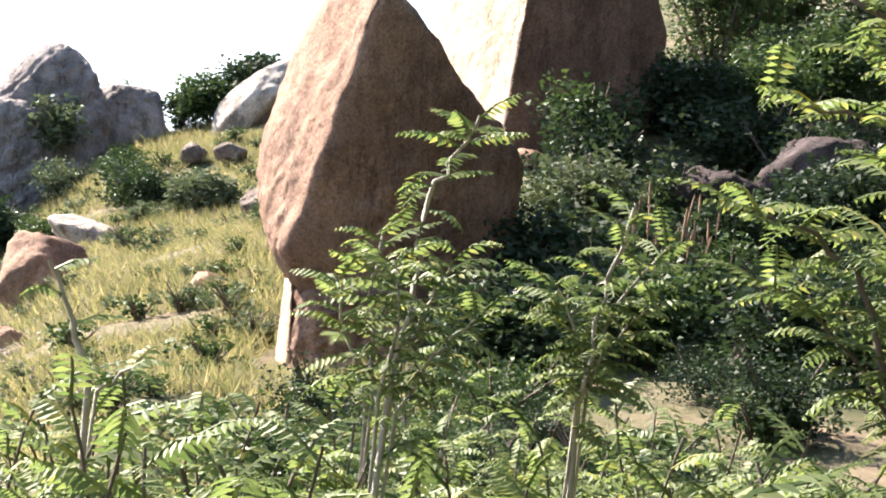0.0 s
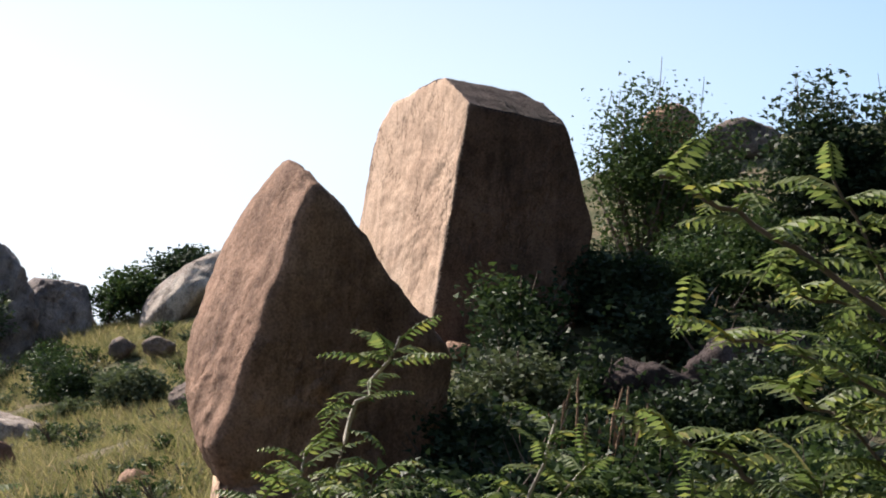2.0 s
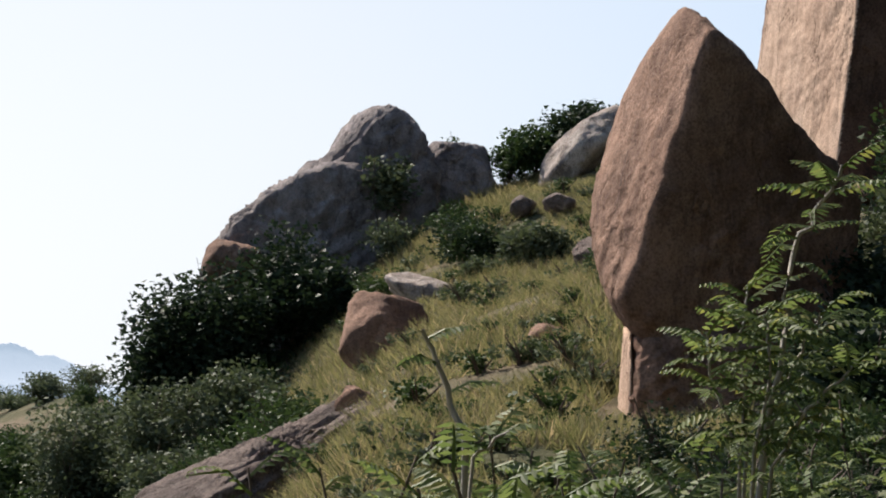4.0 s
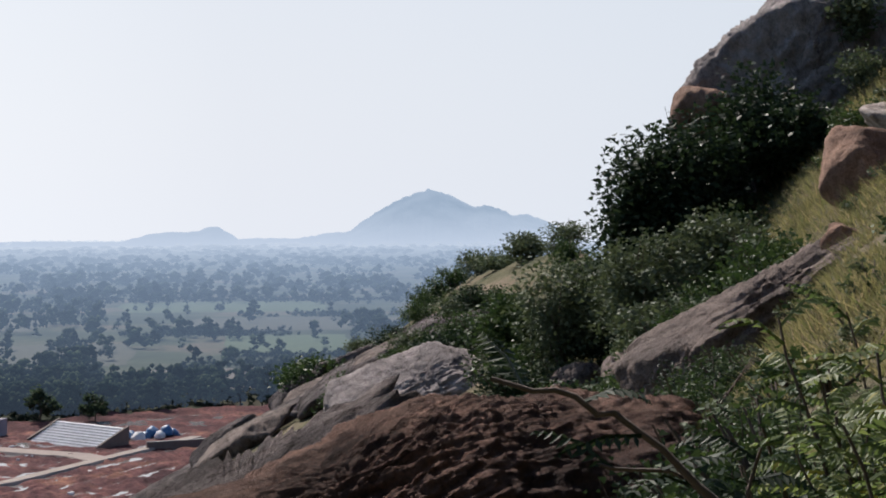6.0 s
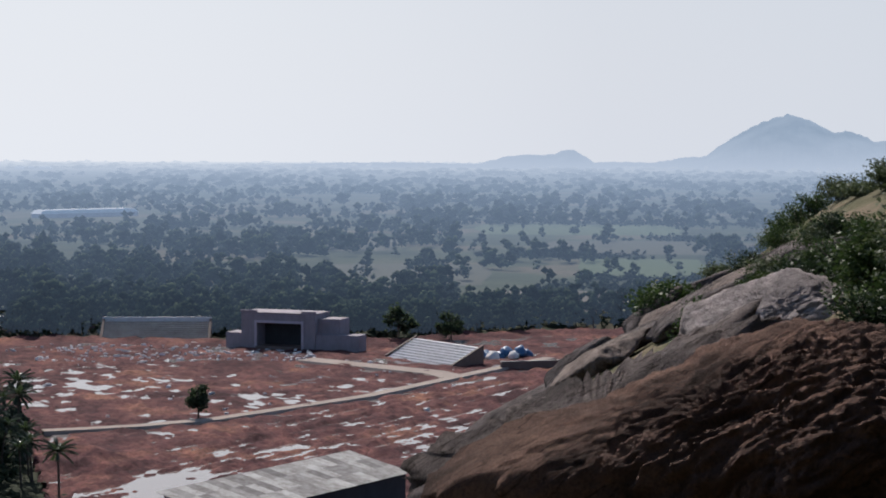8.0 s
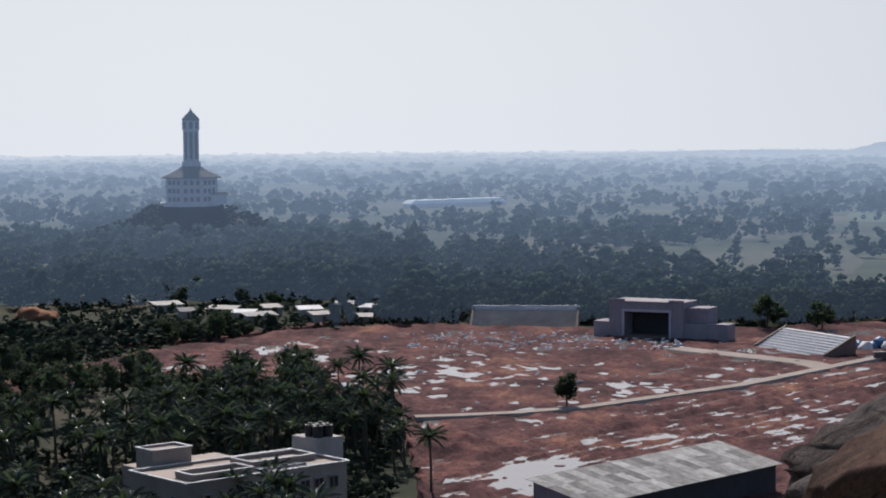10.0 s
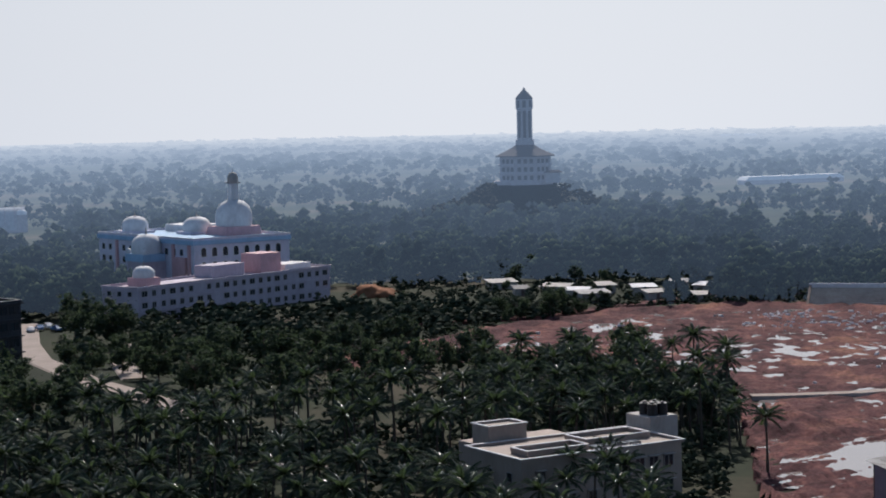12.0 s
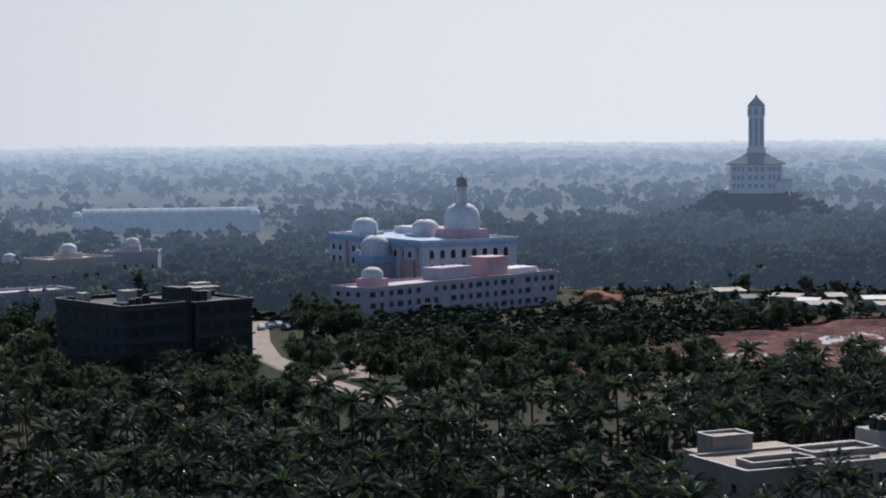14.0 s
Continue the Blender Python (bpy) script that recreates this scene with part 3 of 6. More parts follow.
def tube(verts, faces, points, radii, sides=5):
    """A round tapering limb along points, added to verts and faces."""
    first = len(verts)
    for i, p in enumerate(points):
        a = points[min(i + 1, len(points) - 1)] - points[max(i - 1, 0)]
        _, s, u = basis(a)
        for k in range(sides):
            w = 2 * math.pi * k / sides
            verts.append(p + (s * math.cos(w) + u * math.sin(w)) * radii[i])
    for i in range(len(points) - 1):
        for k in range(sides):
            a, b = first + i * sides + k, first + i * sides + (k + 1) % sides
            faces.append((a, b, b + sides, a + sides))


GOLD = (1 + 5 ** 0.5) / 2
ICO_V = np.array([(-1, GOLD, 0), (1, GOLD, 0), (-1, -GOLD, 0), (1, -GOLD, 0), (0, -1, GOLD), (0, 1, GOLD), (0, -1, -GOLD), (0, 1, -GOLD), (GOLD, 0, -1), (GOLD, 0, 1), (-GOLD, 0, -1), (-GOLD, 0, 1)]) / 1.902
ICO_F = np.array([(i, j, k) for i in range(12) for j in range(i + 1, 12) for k in range(j + 1, 12)
                  if max(np.linalg.norm(ICO_V[i] - ICO_V[j]), np.linalg.norm(ICO_V[j] - ICO_V[k]), np.linalg.norm(ICO_V[i] - ICO_V[k])) < 1.1])


def masses(rng, centres, radius):
    """Ragged twelve-cornered clumps of foliage round those centres."""
    n = len(centres)
    k = radius * (0.6 + 0.8 * rng.random((n, 12, 1)))
    v = (np.asarray(centres)[:, None, :] + ICO_V[None] * k * np.array([1, 1, 0.8])).reshape(-1, 3)
    f = (ICO_F[None] + 12 * np.arange(n)[:, None, None]).reshape(-1, 3)
    return v, f


def leaf_cloud(rng, centre, half, clumps, leaves, size, shell=0.55, lean=0.3, tight=0.22, tri=False, core=0.0):
    """Leaves in uneven clumps inside an ellipsoid: vertices and faces by numpy."""
    c = rng.normal(size=(clumps, 3))
    c /= np.linalg.norm(c, axis=1)[:, None]
    c *= (shell + (1 - shell) * rng.random((clumps, 1))) * (0.82 + 0.3 * rng.random((clumps, 1)))
    c = c * np.array(half) + np.array(centre)
    spread = np.array(half).mean() * tight
    q = np.clip(rng.normal(size=(clumps, leaves, 3)), -1.7, 1.7) * spread * np.array([1, 1, 0.75])
    p = (c[:, None, :] + q).reshape(-1, 3)
    n = len(p)
    d = rng.normal(size=(n, 3))
    d[:, 2] = np.abs(d[:, 2]) * 0.4 - lean
    d /= np.linalg.norm(d, axis=1)[:, None]
    s = np.cross(d, rng.normal(size=(n, 3)))
    s /= np.linalg.norm(s, axis=1)[:, None]
    ln = size * (0.6 + 0.8 * rng.random((n, 1)))
    w = ln * 0.32
    if tri:
        v = np.stack([p - s * w * 1.3, p + s * w * 1.3, p + d * ln], 1).reshape(-1, 3)
        f = np.arange(3 * n).reshape(n, 3)
        if core:  # dense leafy masses behind the outer leaves
            cv, cf = masses(rng, c, spread * core)
            v, f = np.concatenate([v, cv]), np.concatenate([f, cf + len(v)])
        return v, f
    v = np.stack([p, p + d * ln * 0.5 + s * w, p + d * ln, p + d * ln * 0.5 - s * w], 1).reshape(-1, 3)
    f = np.arange(4 * n).reshape(n, 4)
    return v, f


def bush(az, d, w, hgt, mat, label, seed, leaves=1600, size=0.09, el=None, twigs=5, lift=0.45, name="bush", bark=None, low=0.0):
    """A shrub with bent stems and a ragged leafy crown; w and hgt are its breadth and height."""
    rng = np.random.default_rng(seed)
    v = ray_dir(az)
    x, y = v.x * d, v.y * d
    base = ground_z(x, y) - 0.1
    if el is not None:
        hgt = max(0.4, H + d * math.tan(radians(el)) - base)
    top = Vector((x, y, base))
    root = new(name)
    root.location = top
    sv, sf = [], []
    for i in range(twigs):
        a = rng.uniform(0, 6.28)
        tip = Vector((math.cos(a) * w * 0.4 * rng.uniform(0.3, 1.1), math.sin(a) * w * 0.4 * rng.uniform(0.3, 1.1), hgt * rng.uniform(0.8, 1.12)))
        mid = tip * 0.5 + Vector(rng.normal(size=3) * 0.08 * hgt)
        tube(sv, sf, [Vector((0, 0, 0)), mid, tip], [0.03 + 0.012 * hgt, 0.02, 0.006], 4)
    mesh_object("stem", sv, sf, bark or BARK_DARK, root, smooth=True)
    leaves = int(leaves * 2.6)
    k = max(10, leaves // 40)
    cv, cf = leaf_cloud(rng, (0, 0, hgt * (0.5 + lift * 0.15 + low * 0.45)), (w / 2, w / 2.4, hgt * (0.48 - low * 0.42)), k, leaves // k, size * 1.1, 0.15, tight=0.19, tri=True)
    cv[:, 2] = np.maximum(cv[:, 2], 0.02 + low * hgt * 0.8)
    mesh_object("crown", cv, cf.tolist(), mat, root)
    return tagged(root, label, "bush")


def frond(verts, faces, sv, sf, start, out, length, rng, pairs=12, leaflet=0.05, droop=0.5):
    """A feather leaf: an arching midrib with rows of paired leaflets."""
    d, s, u = basis(out)
    hang = rng.uniform(-0.75, -0.2)
    pts, p, dv = [], start.copy(), d.copy()
    for i in range(pairs + 1):
        pts.append(p.copy())
        p = p + dv * (length / pairs)
        dv = (dv + Vector((0, 0, -droop / pairs * (0.4 + 1.2 * i / pairs)))).normalized()
    tube(sv, sf, [pts[0], pts[pairs // 2], pts[-1]], [0.005, 0.004, 0.002], 3)
    for i in range(1, pairs + 1):
        ax = (pts[i] - pts[i - 1]).normalized()
        side = ax.cross(Vector((0, 0, 1)))
        side = side.normalized() if side.length > 1e-3 else s
        up = side.cross(ax)
        env = math.sin(math.pi * (0.16 + 0.78 * i / pairs)) ** 0.6
        for k in (-1, 1):
            l = leaflet * env * rng.uniform(0.85, 1.15)
            dd = (side * k * 0.8 + ax * 0.3 + up * (hang + rng.uniform(-0.15, 0.1))).normalized()
            ww = ax * l * 0.19
            a = pts[i]
            n = len(verts)
            fold = up * l * 0.06
            verts += [a, a + dd * l * 0.5 + ww + fold, a + dd * l, a + dd * l * 0.5 - ww + fold]
            faces.append((n, n + 1, n + 2, n + 3))


def feather_shrub(stems, label, seed, name="feather_leaf_shrub", fronds=9, length=0.18, leaflet=0.045, bark=None, thick=0.009, first=0.3, leaf=None):
    """A sapling with feather leaves. stems: lists of places that each woody stem passes through."""
    rng = np.random.default_rng(seed)
    root = new(name)
    o = stems[0][0]
    root.location = o
    lv, lf, rv, rf = [], [], [], []
    for nth, pts in enumerate(stems):
        pts = [p - o for p in pts]
        girth = thick * (1.0 if nth == 0 else 0.55)
        sv, sf = [], []
        n = len(pts)
        fine = []
        for i in range(n - 1):
            for k in range(4):
                fine.append(pts[i].lerp(pts[i + 1], k / 4))
        fine.append(pts[-1])
        fine = [p + Vector(rng.normal(size=3) * 0.006) for p in fine]
        tube(sv, sf, fine, [girth * (1 - 0.7 * i / len(fine)) + 0.002 for i in range(len(fine))], 5)
        mesh_object("stem", sv, sf, bark or BARK, root, smooth=True)
        for i in range(fronds):
            f = first + (1 - first) * (i + 0.5) / fronds
            j = min(int(f * (len(fine) - 1)), len(fine) - 2)
            p = fine[j].lerp(fine[j + 1], f * (len(fine) - 1) - j)
            a = i * 2.4 + rng.uniform(-0.5, 0.5)
            lift = rng.uniform(-0.1, 0.35) + 0.7 * f ** 3
            out = Vector((math.cos(a), math.sin(a), lift))
            frond(lv, lf, rv, rf, p, out, length * rng.uniform(0.7, 1.25), rng, 9, leaflet * rng.uniform(0.85, 1.1), rng.uniform(0.6, 1.9))
    n = len(lv)
    mesh_object("crown", lv + rv, lf + [tuple(k + n for k in f) for f in rf], leaf or LEAF_FERN, root)
    return tagged(root, label, "shrub")

# shrubs of the hillside
bush(67.6, 55, 4.6, 0, LEAF_DARK, "dark glossy-leaved bush under the skyline outcrop", 1, 5200, 0.14, el=2.7)
# the next two also stand for the shadow under the outcrop's ramp
bush(65.7, 55.8, 3.2, 0, LEAF_DARK, "dark glossy-leaved bush against the outcrop", 32, 3000, 0.13, el=3.9)
bush(64.6, 54.5, 2.6, 0, LEAF_DARK, "dark glossy-leaved bush against the outcrop", 33, 2200, 0.13, el=3.1)
bush(69.2, 54.5, 2.6, 0, LEAF_DARK, "dark glossy-leaved bush on the slope's edge", 2, 2600, 0.14, el=1.6)
bush(67.0, 50, 3.4, 0, LEAF_GREY, "dusty green scrub bush on the slope", 3, 3600, 0.10, el=-0.1)
bush(69.2, 50, 3.0, 0, LEAF_GREY, "dusty green scrub bush on the slope", 4, 3200, 0.10, el=-0.7)
bush(71.2, 52, 3.2, 0, LEAF_GREY, "dusty green scrub bush on the slope", 5, 3200, 0.10, el=-1.4)
bush(72.8, 55, 2.6, 0, LEAF_BUSH, "green scrub bush beside the granite sheet", 6, 2400, 0.10, el=-2.3)
bush(68.6, 45, 2.6, 0, LEAF_GREY, "dusty green scrub bush above the ridged slab", 7, 2600, 0.09, el=-2.2)
bush(58.8, 46, 2.0, 0, LEAF_GREY, "leafy green bush in the grass", 8, 2200, 0.10, el=4.6)
bush(60.4, 47, 1.3, 0, LEAF_GREY, "low green bush in the grass", 9, 900, 0.09, el=3.5)
bush(63.1, 58.5, 2.0, 0, LEAF_GREY, "small round-leaved tree before the outcrop", 10, 900, 0.14, el=6.3, low=0.45)
bush(57.7, 62, 2.9, 0, LEAF_DARK, "bushy tree on the skyline", 11, 3600, 0.12, el=8.15)
bush(58.9, 62, 2.6, 0, LEAF_BUSH, "low bush on the skyline", 31, 2000, 0.11, el=7.4)
bush(59.7, 62, 1.6, 0, LEAF_BUSH, "low bush on the skyline", 12, 900, 0.10, el=7.0)
bush(61.3, 63, 0.9, 0, LEAF_BUSH, "tuft of scrub behind the flat-topped boulder", 13, 400, 0.09, el=7.1)
bush(48.2, 30, 1.8, 0, LEAF_GREY, "bright-leaved bush under the split block", 14, 2600, 0.085, el=6.2)
bush(46.4, 31, 1.6, 0, LEAF_BUSH, "bright-leaved bush beside the split block", 15, 1800, 0.085, el=5.3)
bush(44.8, 41, 3.0, 0, LEAF_BUSH, "tall thorny scrub tree with bare twigs", 16, 4200, 0.085, el=13.9, twigs=14)
bush(43.0, 43, 2.4, 0, LEAF_BUSH, "tall thorny scrub tree with bare twigs", 17, 2800, 0.085, el=13.1, twigs=10)
bush(39.8, 45, 3.0, 0, LEAF_DARK, "dense dark tree on the hillside", 18, 4200, 0.12, el=14.2)
bush(37.6, 45, 3.0, 0, LEAF_DARK, "dense dark tree on the hillside", 19, 3800, 0.12, el=14.2)
bush(45.6, 35.5, 2.6, 0, LEAF_DARK, "dark scrub on the bank beside the split block", 36, 2600, 0.09, el=8.9)
bush(43.6, 36.5, 2.6, 0, LEAF_BUSH, "green scrub on the bank beside the split block", 37, 2600, 0.09, el=9.6)
# the shade below the block is put into the dark leaf colour here
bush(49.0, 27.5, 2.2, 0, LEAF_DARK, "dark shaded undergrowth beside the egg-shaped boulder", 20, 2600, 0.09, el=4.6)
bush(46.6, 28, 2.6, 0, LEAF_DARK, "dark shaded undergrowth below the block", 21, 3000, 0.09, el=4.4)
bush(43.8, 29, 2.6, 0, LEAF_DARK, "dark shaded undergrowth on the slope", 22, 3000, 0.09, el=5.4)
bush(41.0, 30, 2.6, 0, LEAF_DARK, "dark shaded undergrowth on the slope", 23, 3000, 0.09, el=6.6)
bush(41.8, 38, 2.6, 0, LEAF_BUSH, "green scrub on the slope", 24, 2600, 0.09, el=10.6)
bush(78.5, 97, 4.6, 0, LEAF_BUSH, "bright green bush on the spur's edge", 25, 3600, 0.15, el=-4.15)
bush(77.0, 106, 2.6, 0, LEAF_GREY, "low scrub on the spur's brow", 26, 1600, 0.10, el=-3.5)
bush(75.0, 98, 2.8, 0, LEAF_BUSH, "low scrub on the spur's brow", 27, 1600, 0.10, el=-2.25)
bush(73.6, 94, 0.9, 0, LEAF_DARK, "thin twiggy shrub standing on the brow", 28, 120, 0.12, el=-1.2, twigs=6)
bush(74.4, 62, 3.0, 0, LEAF_DARK, "dark scrub bush beside the granite sheet", 34, 2600, 0.11, el=-3.45)
bush(73.0, 84, 3.4, 0, LEAF_GREY, "low scrub on the spur's brow", 35, 1800, 0.11, el=-1.45)
bush(72.4, 80, 2.2, 0, LEAF_GREY, "low scrub on the spur's brow", 29, 1500, 0.10, el=-0.5)


def sapling(az0, d, path, label, seed, **k):
    """Stem from the ground through places given as (bearing, elevation)."""
    stems = []
    v = ray_dir(az0)
    foot = Vector((v.x * d, v.y * d, ground_z(v.x * d, v.y * d) - 0.05))
    for line in path:
        stems.append([foot] + [spot(a, e, d + off) for a, e, off in line])
    return feather_shrub(stems, label, seed, **k)


FEATHER = "feather-leaved green sapling with a pale stem"
sapling(53.6, 6.3, [[(53.0, -1.4, 0), (52.7, 1.6, 0), (52.6, 3.8, 0), (51.9, 5.2, 0), (51.5, 6.0, -0.05)], [(53.5, -1.0, 0.1), (53.8, 1.2, 0.1), (53.6, 2.9, 0.2)],
                        [(52.8, -1.6, 0), (52.2, -0.4, -0.1), (51.4, 0.6, -0.15), (50.9, 1.2, -0.15)], [(53.6, -1.2, 0.15), (54.4, 0.2, 0.15), (54.6, 1.6, 0.1)],
                        [(53.0, -1.2, 0.15), (52.4, 1.0, 0.15), (51.8, 2.4, 0.1)], [(53.2, -1.2, -0.1), (53.0, 0.8, -0.1), (53.2, 2.2, -0.1)]], FEATHER, 101, fronds=22)
sapling(48.6, 6.6, [[(48.2, -1.0, 0), (47.9, 1.8, 0), (47.3, 4.3, 0)], [(48.0, -0.6, 0.1), (48.6, 1.2, 0.1), (49.2, 2.2, 0.2)], [(48.2, -0.8, 0.1), (47.6, 1.6, 0.1), (46.4, 3.2, 0.1)],
                        [(48.2, -0.8, 0), (47.6, 0.6, 0), (46.6, 1.8, 0)]], FEATHER, 102, fronds=24)
sapling(40.6, 5.2, [[(40.4, -1.9, 0), (41.2, 0.8, 0), (42.0, 3.0, 0), (43.4, 3.8, 0), (45.0, 4.2, 0)], [(40.2, -1.5, 0), (39.2, 1.5, 0), (38.9, 3.6, 0)],
                        [(40.2, -1.0, 0.1), (40.6, 1.6, 0.1), (40.9, 3.6, 0.1)], [(40.6, -1.0, 0.1), (41.6, 0.6, 0.1), (43.0, 1.8, 0.1), (44.2, 2.4, 0.1)], [(40.4, -1.0, 0.2), (39.6, 0.6, 0.2), (38.4, 2.2, 0.2)]],
        FEATHER, 103, fronds=26, bark=BARK_DARK)
sapling(36.5, 5.0, [[(37.0, 2.0, 0), (39.0, 7.0, 0), (41.4, 8.8, 0), (43.4, 9.8, 0), (45.4, 10.6, 0)], [(37.2, 4.0, 0.1), (38.0, 9.0, 0.1), (39.0, 12.2, 0.2)],
                        [(37.2, 3.0, -0.1), (39.4, 5.5, -0.1), (42.0, 6.6, -0.1), (44.6, 6.8, -0.1)], [(37.6, 4.0, 0.2), (40.0, 7.6, 0.2), (42.4, 8.2, 0.2)],
                        [(37.6, 3.0, 0.2), (39.6, 8.6, 0.2), (41.0, 11.0, 0.2)], [(37.6, 2.0, 0.1), (40.0, 4.6, 0.1), (41.6, 5.4, 0.1)], [(36.6, 3.0, 0.1), (36.8, 8.6, 0.1), (37.4, 10.6, 0.1)]],
        "tall feather-leaved sapling arching over the slope", 104, fronds=19, length=0.19, leaflet=0.048, bark=BARK_DARK)
sapling(60.2, 6.2, [[(60.6, -1.3, 0), (61.3, 0.1, 0), (61.9, 1.3, 0)], [(60.4, -2.0, 0.1), (59.6, -1.2, 0.1)]], "nearly bare pale stick of a sapling with few leaves", 105, fronds=4, thick=0.011)
sapling(67.0, 4.6, [[(67.6, -7.4, 0), (69.6, -5.6, 0), (71.6, -4.3, 0), (73.6, -3.9, 0)], [(67.4, -7.0, 0.1), (67.2, -5.6, 0.1)], [(68.0, -7.0, 0.1), (69.2, -6.2, 0.1), (71.2, -6.0, 0.1)]],
        "dark-stemmed feather-leaved sapling beside the rough outcrop", 106, fronds=5, length=0.19, leaflet=0.045, bark=BARK_DARK, first=0.1, leaf=LEAF_DARK)


def low_feather(seed, leaf=None):
    """A knee-high feather-leaved shrub, built round its foot."""
    rng = random.Random(seed)
    stems = []
    for _ in range(5):
        a, r, h = rng.uniform(0, 6.28), rng.uniform(0.1, 0.4), rng.uniform(0.5, 0.95)
        stems.append([Vector((0, 0, -0.05)), Vector((math.cos(a) * r * 0.5, math.sin(a) * r * 0.5, h * 0.55)), Vector((math.cos(a) * r, math.sin(a) * r, h))])
    return feather_shrub(stems, "low feather-leaved green shrub on the slope", seed, fronds=12, length=0.18, bark=BARK_DARK, thick=0.007, leaf=leaf)


def strew(protos, spots, seed, lo=0.75, hi=1.25, sink=0.03):
    """Copies of low plants over the slope; spots: (bearing, distance)."""
    rng = random.Random(seed)
    for i, (a, d) in enumerate(spots):
        v = ray_dir(a)
        m = Matrix.Translation((v.x * d, v.y * d, ground_z(v.x * d, v.y * d) - sink)) @ Matrix.Rotation(rng.uniform(0, 6.28), 4, "Z")
        if i < len(protos):
            protos[i].matrix_world = m
        else:
            ob = copy_thing(protos[i % len(protos)], m)
            s = rng.uniform(lo, hi)
            ob.scale = (s, s, s * rng.uniform(0.85, 1.15))


def sow(n, az0, az1, d0, d1, seed):
    rng = random.Random(seed)
    return [(rng.uniform(az0, az1), math.sqrt(rng.uniform(d0 ** 2, d1 ** 2))) for _ in range(n)]


strew([low_feather(210 + i) for i in range(5)], sow(150, 37, 59, 4.4, 8.6, 1) + sow(56, 40, 60, 3.4, 5.2, 5) + sow(26, 37, 50, 3.2, 4.8, 6) + sow(44, 42, 54, 5.5, 12, 7) + sow(30, 57, 63.6, 4.8, 8.6, 2) + sow(5, 61, 63.4, 4.2, 5.6, 3), 4, 0.8, 1.4)
# same low shrub, its leaf colour darkened for the shade on this side
strew([low_feather(220 + i, LEAF_BUSH) for i in range(2)], sow(30, 64, 69.5, 5.5, 10, 31), 32, 0.7, 1.1)


def scrub(seed, w, hgt, mat, label, leaves, size, name="scrub_bush"):
    """A low scrub clump, built round its foot."""
    rng = np.random.default_rng(seed)
    root = new(name)
    sv, sf = [], []
    for i in range(5):
        a = rng.uniform(0, 6.28)
        tube(sv, sf, [Vector((0, 0, -0.1)), Vector((math.cos(a) * w * 0.15, math.sin(a) * w * 0.15, hgt * 0.5)), Vector((math.cos(a) * w * 0.4, math.sin(a) * w * 0.4, hgt * rng.uniform(0.8, 1.1)))], [0.03, 0.02, 0.006], 4)
    mesh_object("stem", sv, sf, BARK_DARK, root, smooth=True)
    v, f = leaf_cloud(rng, (0, 0, hgt * 0.5), (w / 2, w / 2, hgt * 0.5), leaves // 40, 40, size * 1.2, 0.1, 0.3, 0.2, True)
    v[:, 2] = np.maximum(v[:, 2], 0.0)
    mesh_object("crown", v, f.tolist(), mat, root)
    return tagged(root, label, "bush")


strew([scrub(600 + i, 2.4, 1.3, m, "dusty low scrub bush on the rocky slope", 2200, 0.09) for i, m in enumerate((LEAF_BUSH, LEAF_BUSH, LEAF_GREY, LEAF_DARK))],
      sow(46, 66, 73, 42, 62, 11) + sow(30, 65.4, 70, 35, 44, 33) + sow(16, 70.5, 74.5, 56, 78, 21) + sow(12, 72, 77, 80, 100, 12) + sow(5, 75.4, 78.2, 61, 74, 26) + sow(5, 60, 64, 47, 58, 13), 14, 0.55, 1.0, 0.1)
# dark leaf tones carry the shade of this slope
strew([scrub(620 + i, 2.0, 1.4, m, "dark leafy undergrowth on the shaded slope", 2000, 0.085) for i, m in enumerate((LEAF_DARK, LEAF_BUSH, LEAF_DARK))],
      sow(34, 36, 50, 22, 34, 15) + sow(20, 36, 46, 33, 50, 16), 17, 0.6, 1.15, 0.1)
strew([scrub(640 + i, 0.9, 0.45, m, "low green weeds in the grass", 380, 0.06, "weed_clump") for i, m in enumerate((LEAF_BUSH, LEAF_GREY))],
      sow(150, 55, 67, 20, 58, 18) + sow(40, 64, 71.5, 18, 36, 22) + sow(50, 40, 66, 8, 22, 19), 20, 0.4, 1.1, 0.05)

# dark leaves stand in for shaded undergrowth on the near slope
strew([scrub(660 + i, 1.3, 0.85, m, "low dark undergrowth on the near slope", 3000, 0.035) for i, m in enumerate((LEAF_DARK, LEAF_BUSH))],
      sow(40, 42, 56, 8.5, 21, 23) + sow(16, 66, 71.5, 17, 30, 24) + sow(22, 64.3, 70, 8, 17, 34), 25, 0.5, 1.1, 0.05)


def build_grass():
    rng = np.random.default_rng(77)
    verts, faces = [], []
    for _ in range(170000):
        a = rng.uniform(51, 66) + rng.uniform(0, 5)
        d = math.sqrt(rng.uniform(11 ** 2, 66 ** 2))
        v = ray_dir(a)
        x, y = v.x * d, v.y * d
        if noise.noise((x * 0.35, y * 0.35, 5)) < -0.25:
            continue
        z = ground_z(x, y) - 0.02
        hgt = rng.uniform(0.08, 0.32) * (1.3 if noise.noise((x * 0.2, y * 0.2, 9)) > 0.1 else 0.8)
        lean = rng.normal(size=2) * 0.2
        t = rng.uniform(0, 3.14)
        w = rng.uniform(0.008, 0.022)
        n = len(verts)
        verts += [(x - math.cos(t) * w, y - math.sin(t) * w, z), (x + math.cos(t) * w, y + math.sin(t) * w, z), (x + lean[0], y + lean[1], z + hgt)]
        faces.append((n, n + 1, n + 2))
    ob = mesh_object("grass", verts, faces, GRASS)
    tagged(ob, "dry yellow-green grass with reddish seed heads on the slope", "grass", kind="stuff")


build_grass()


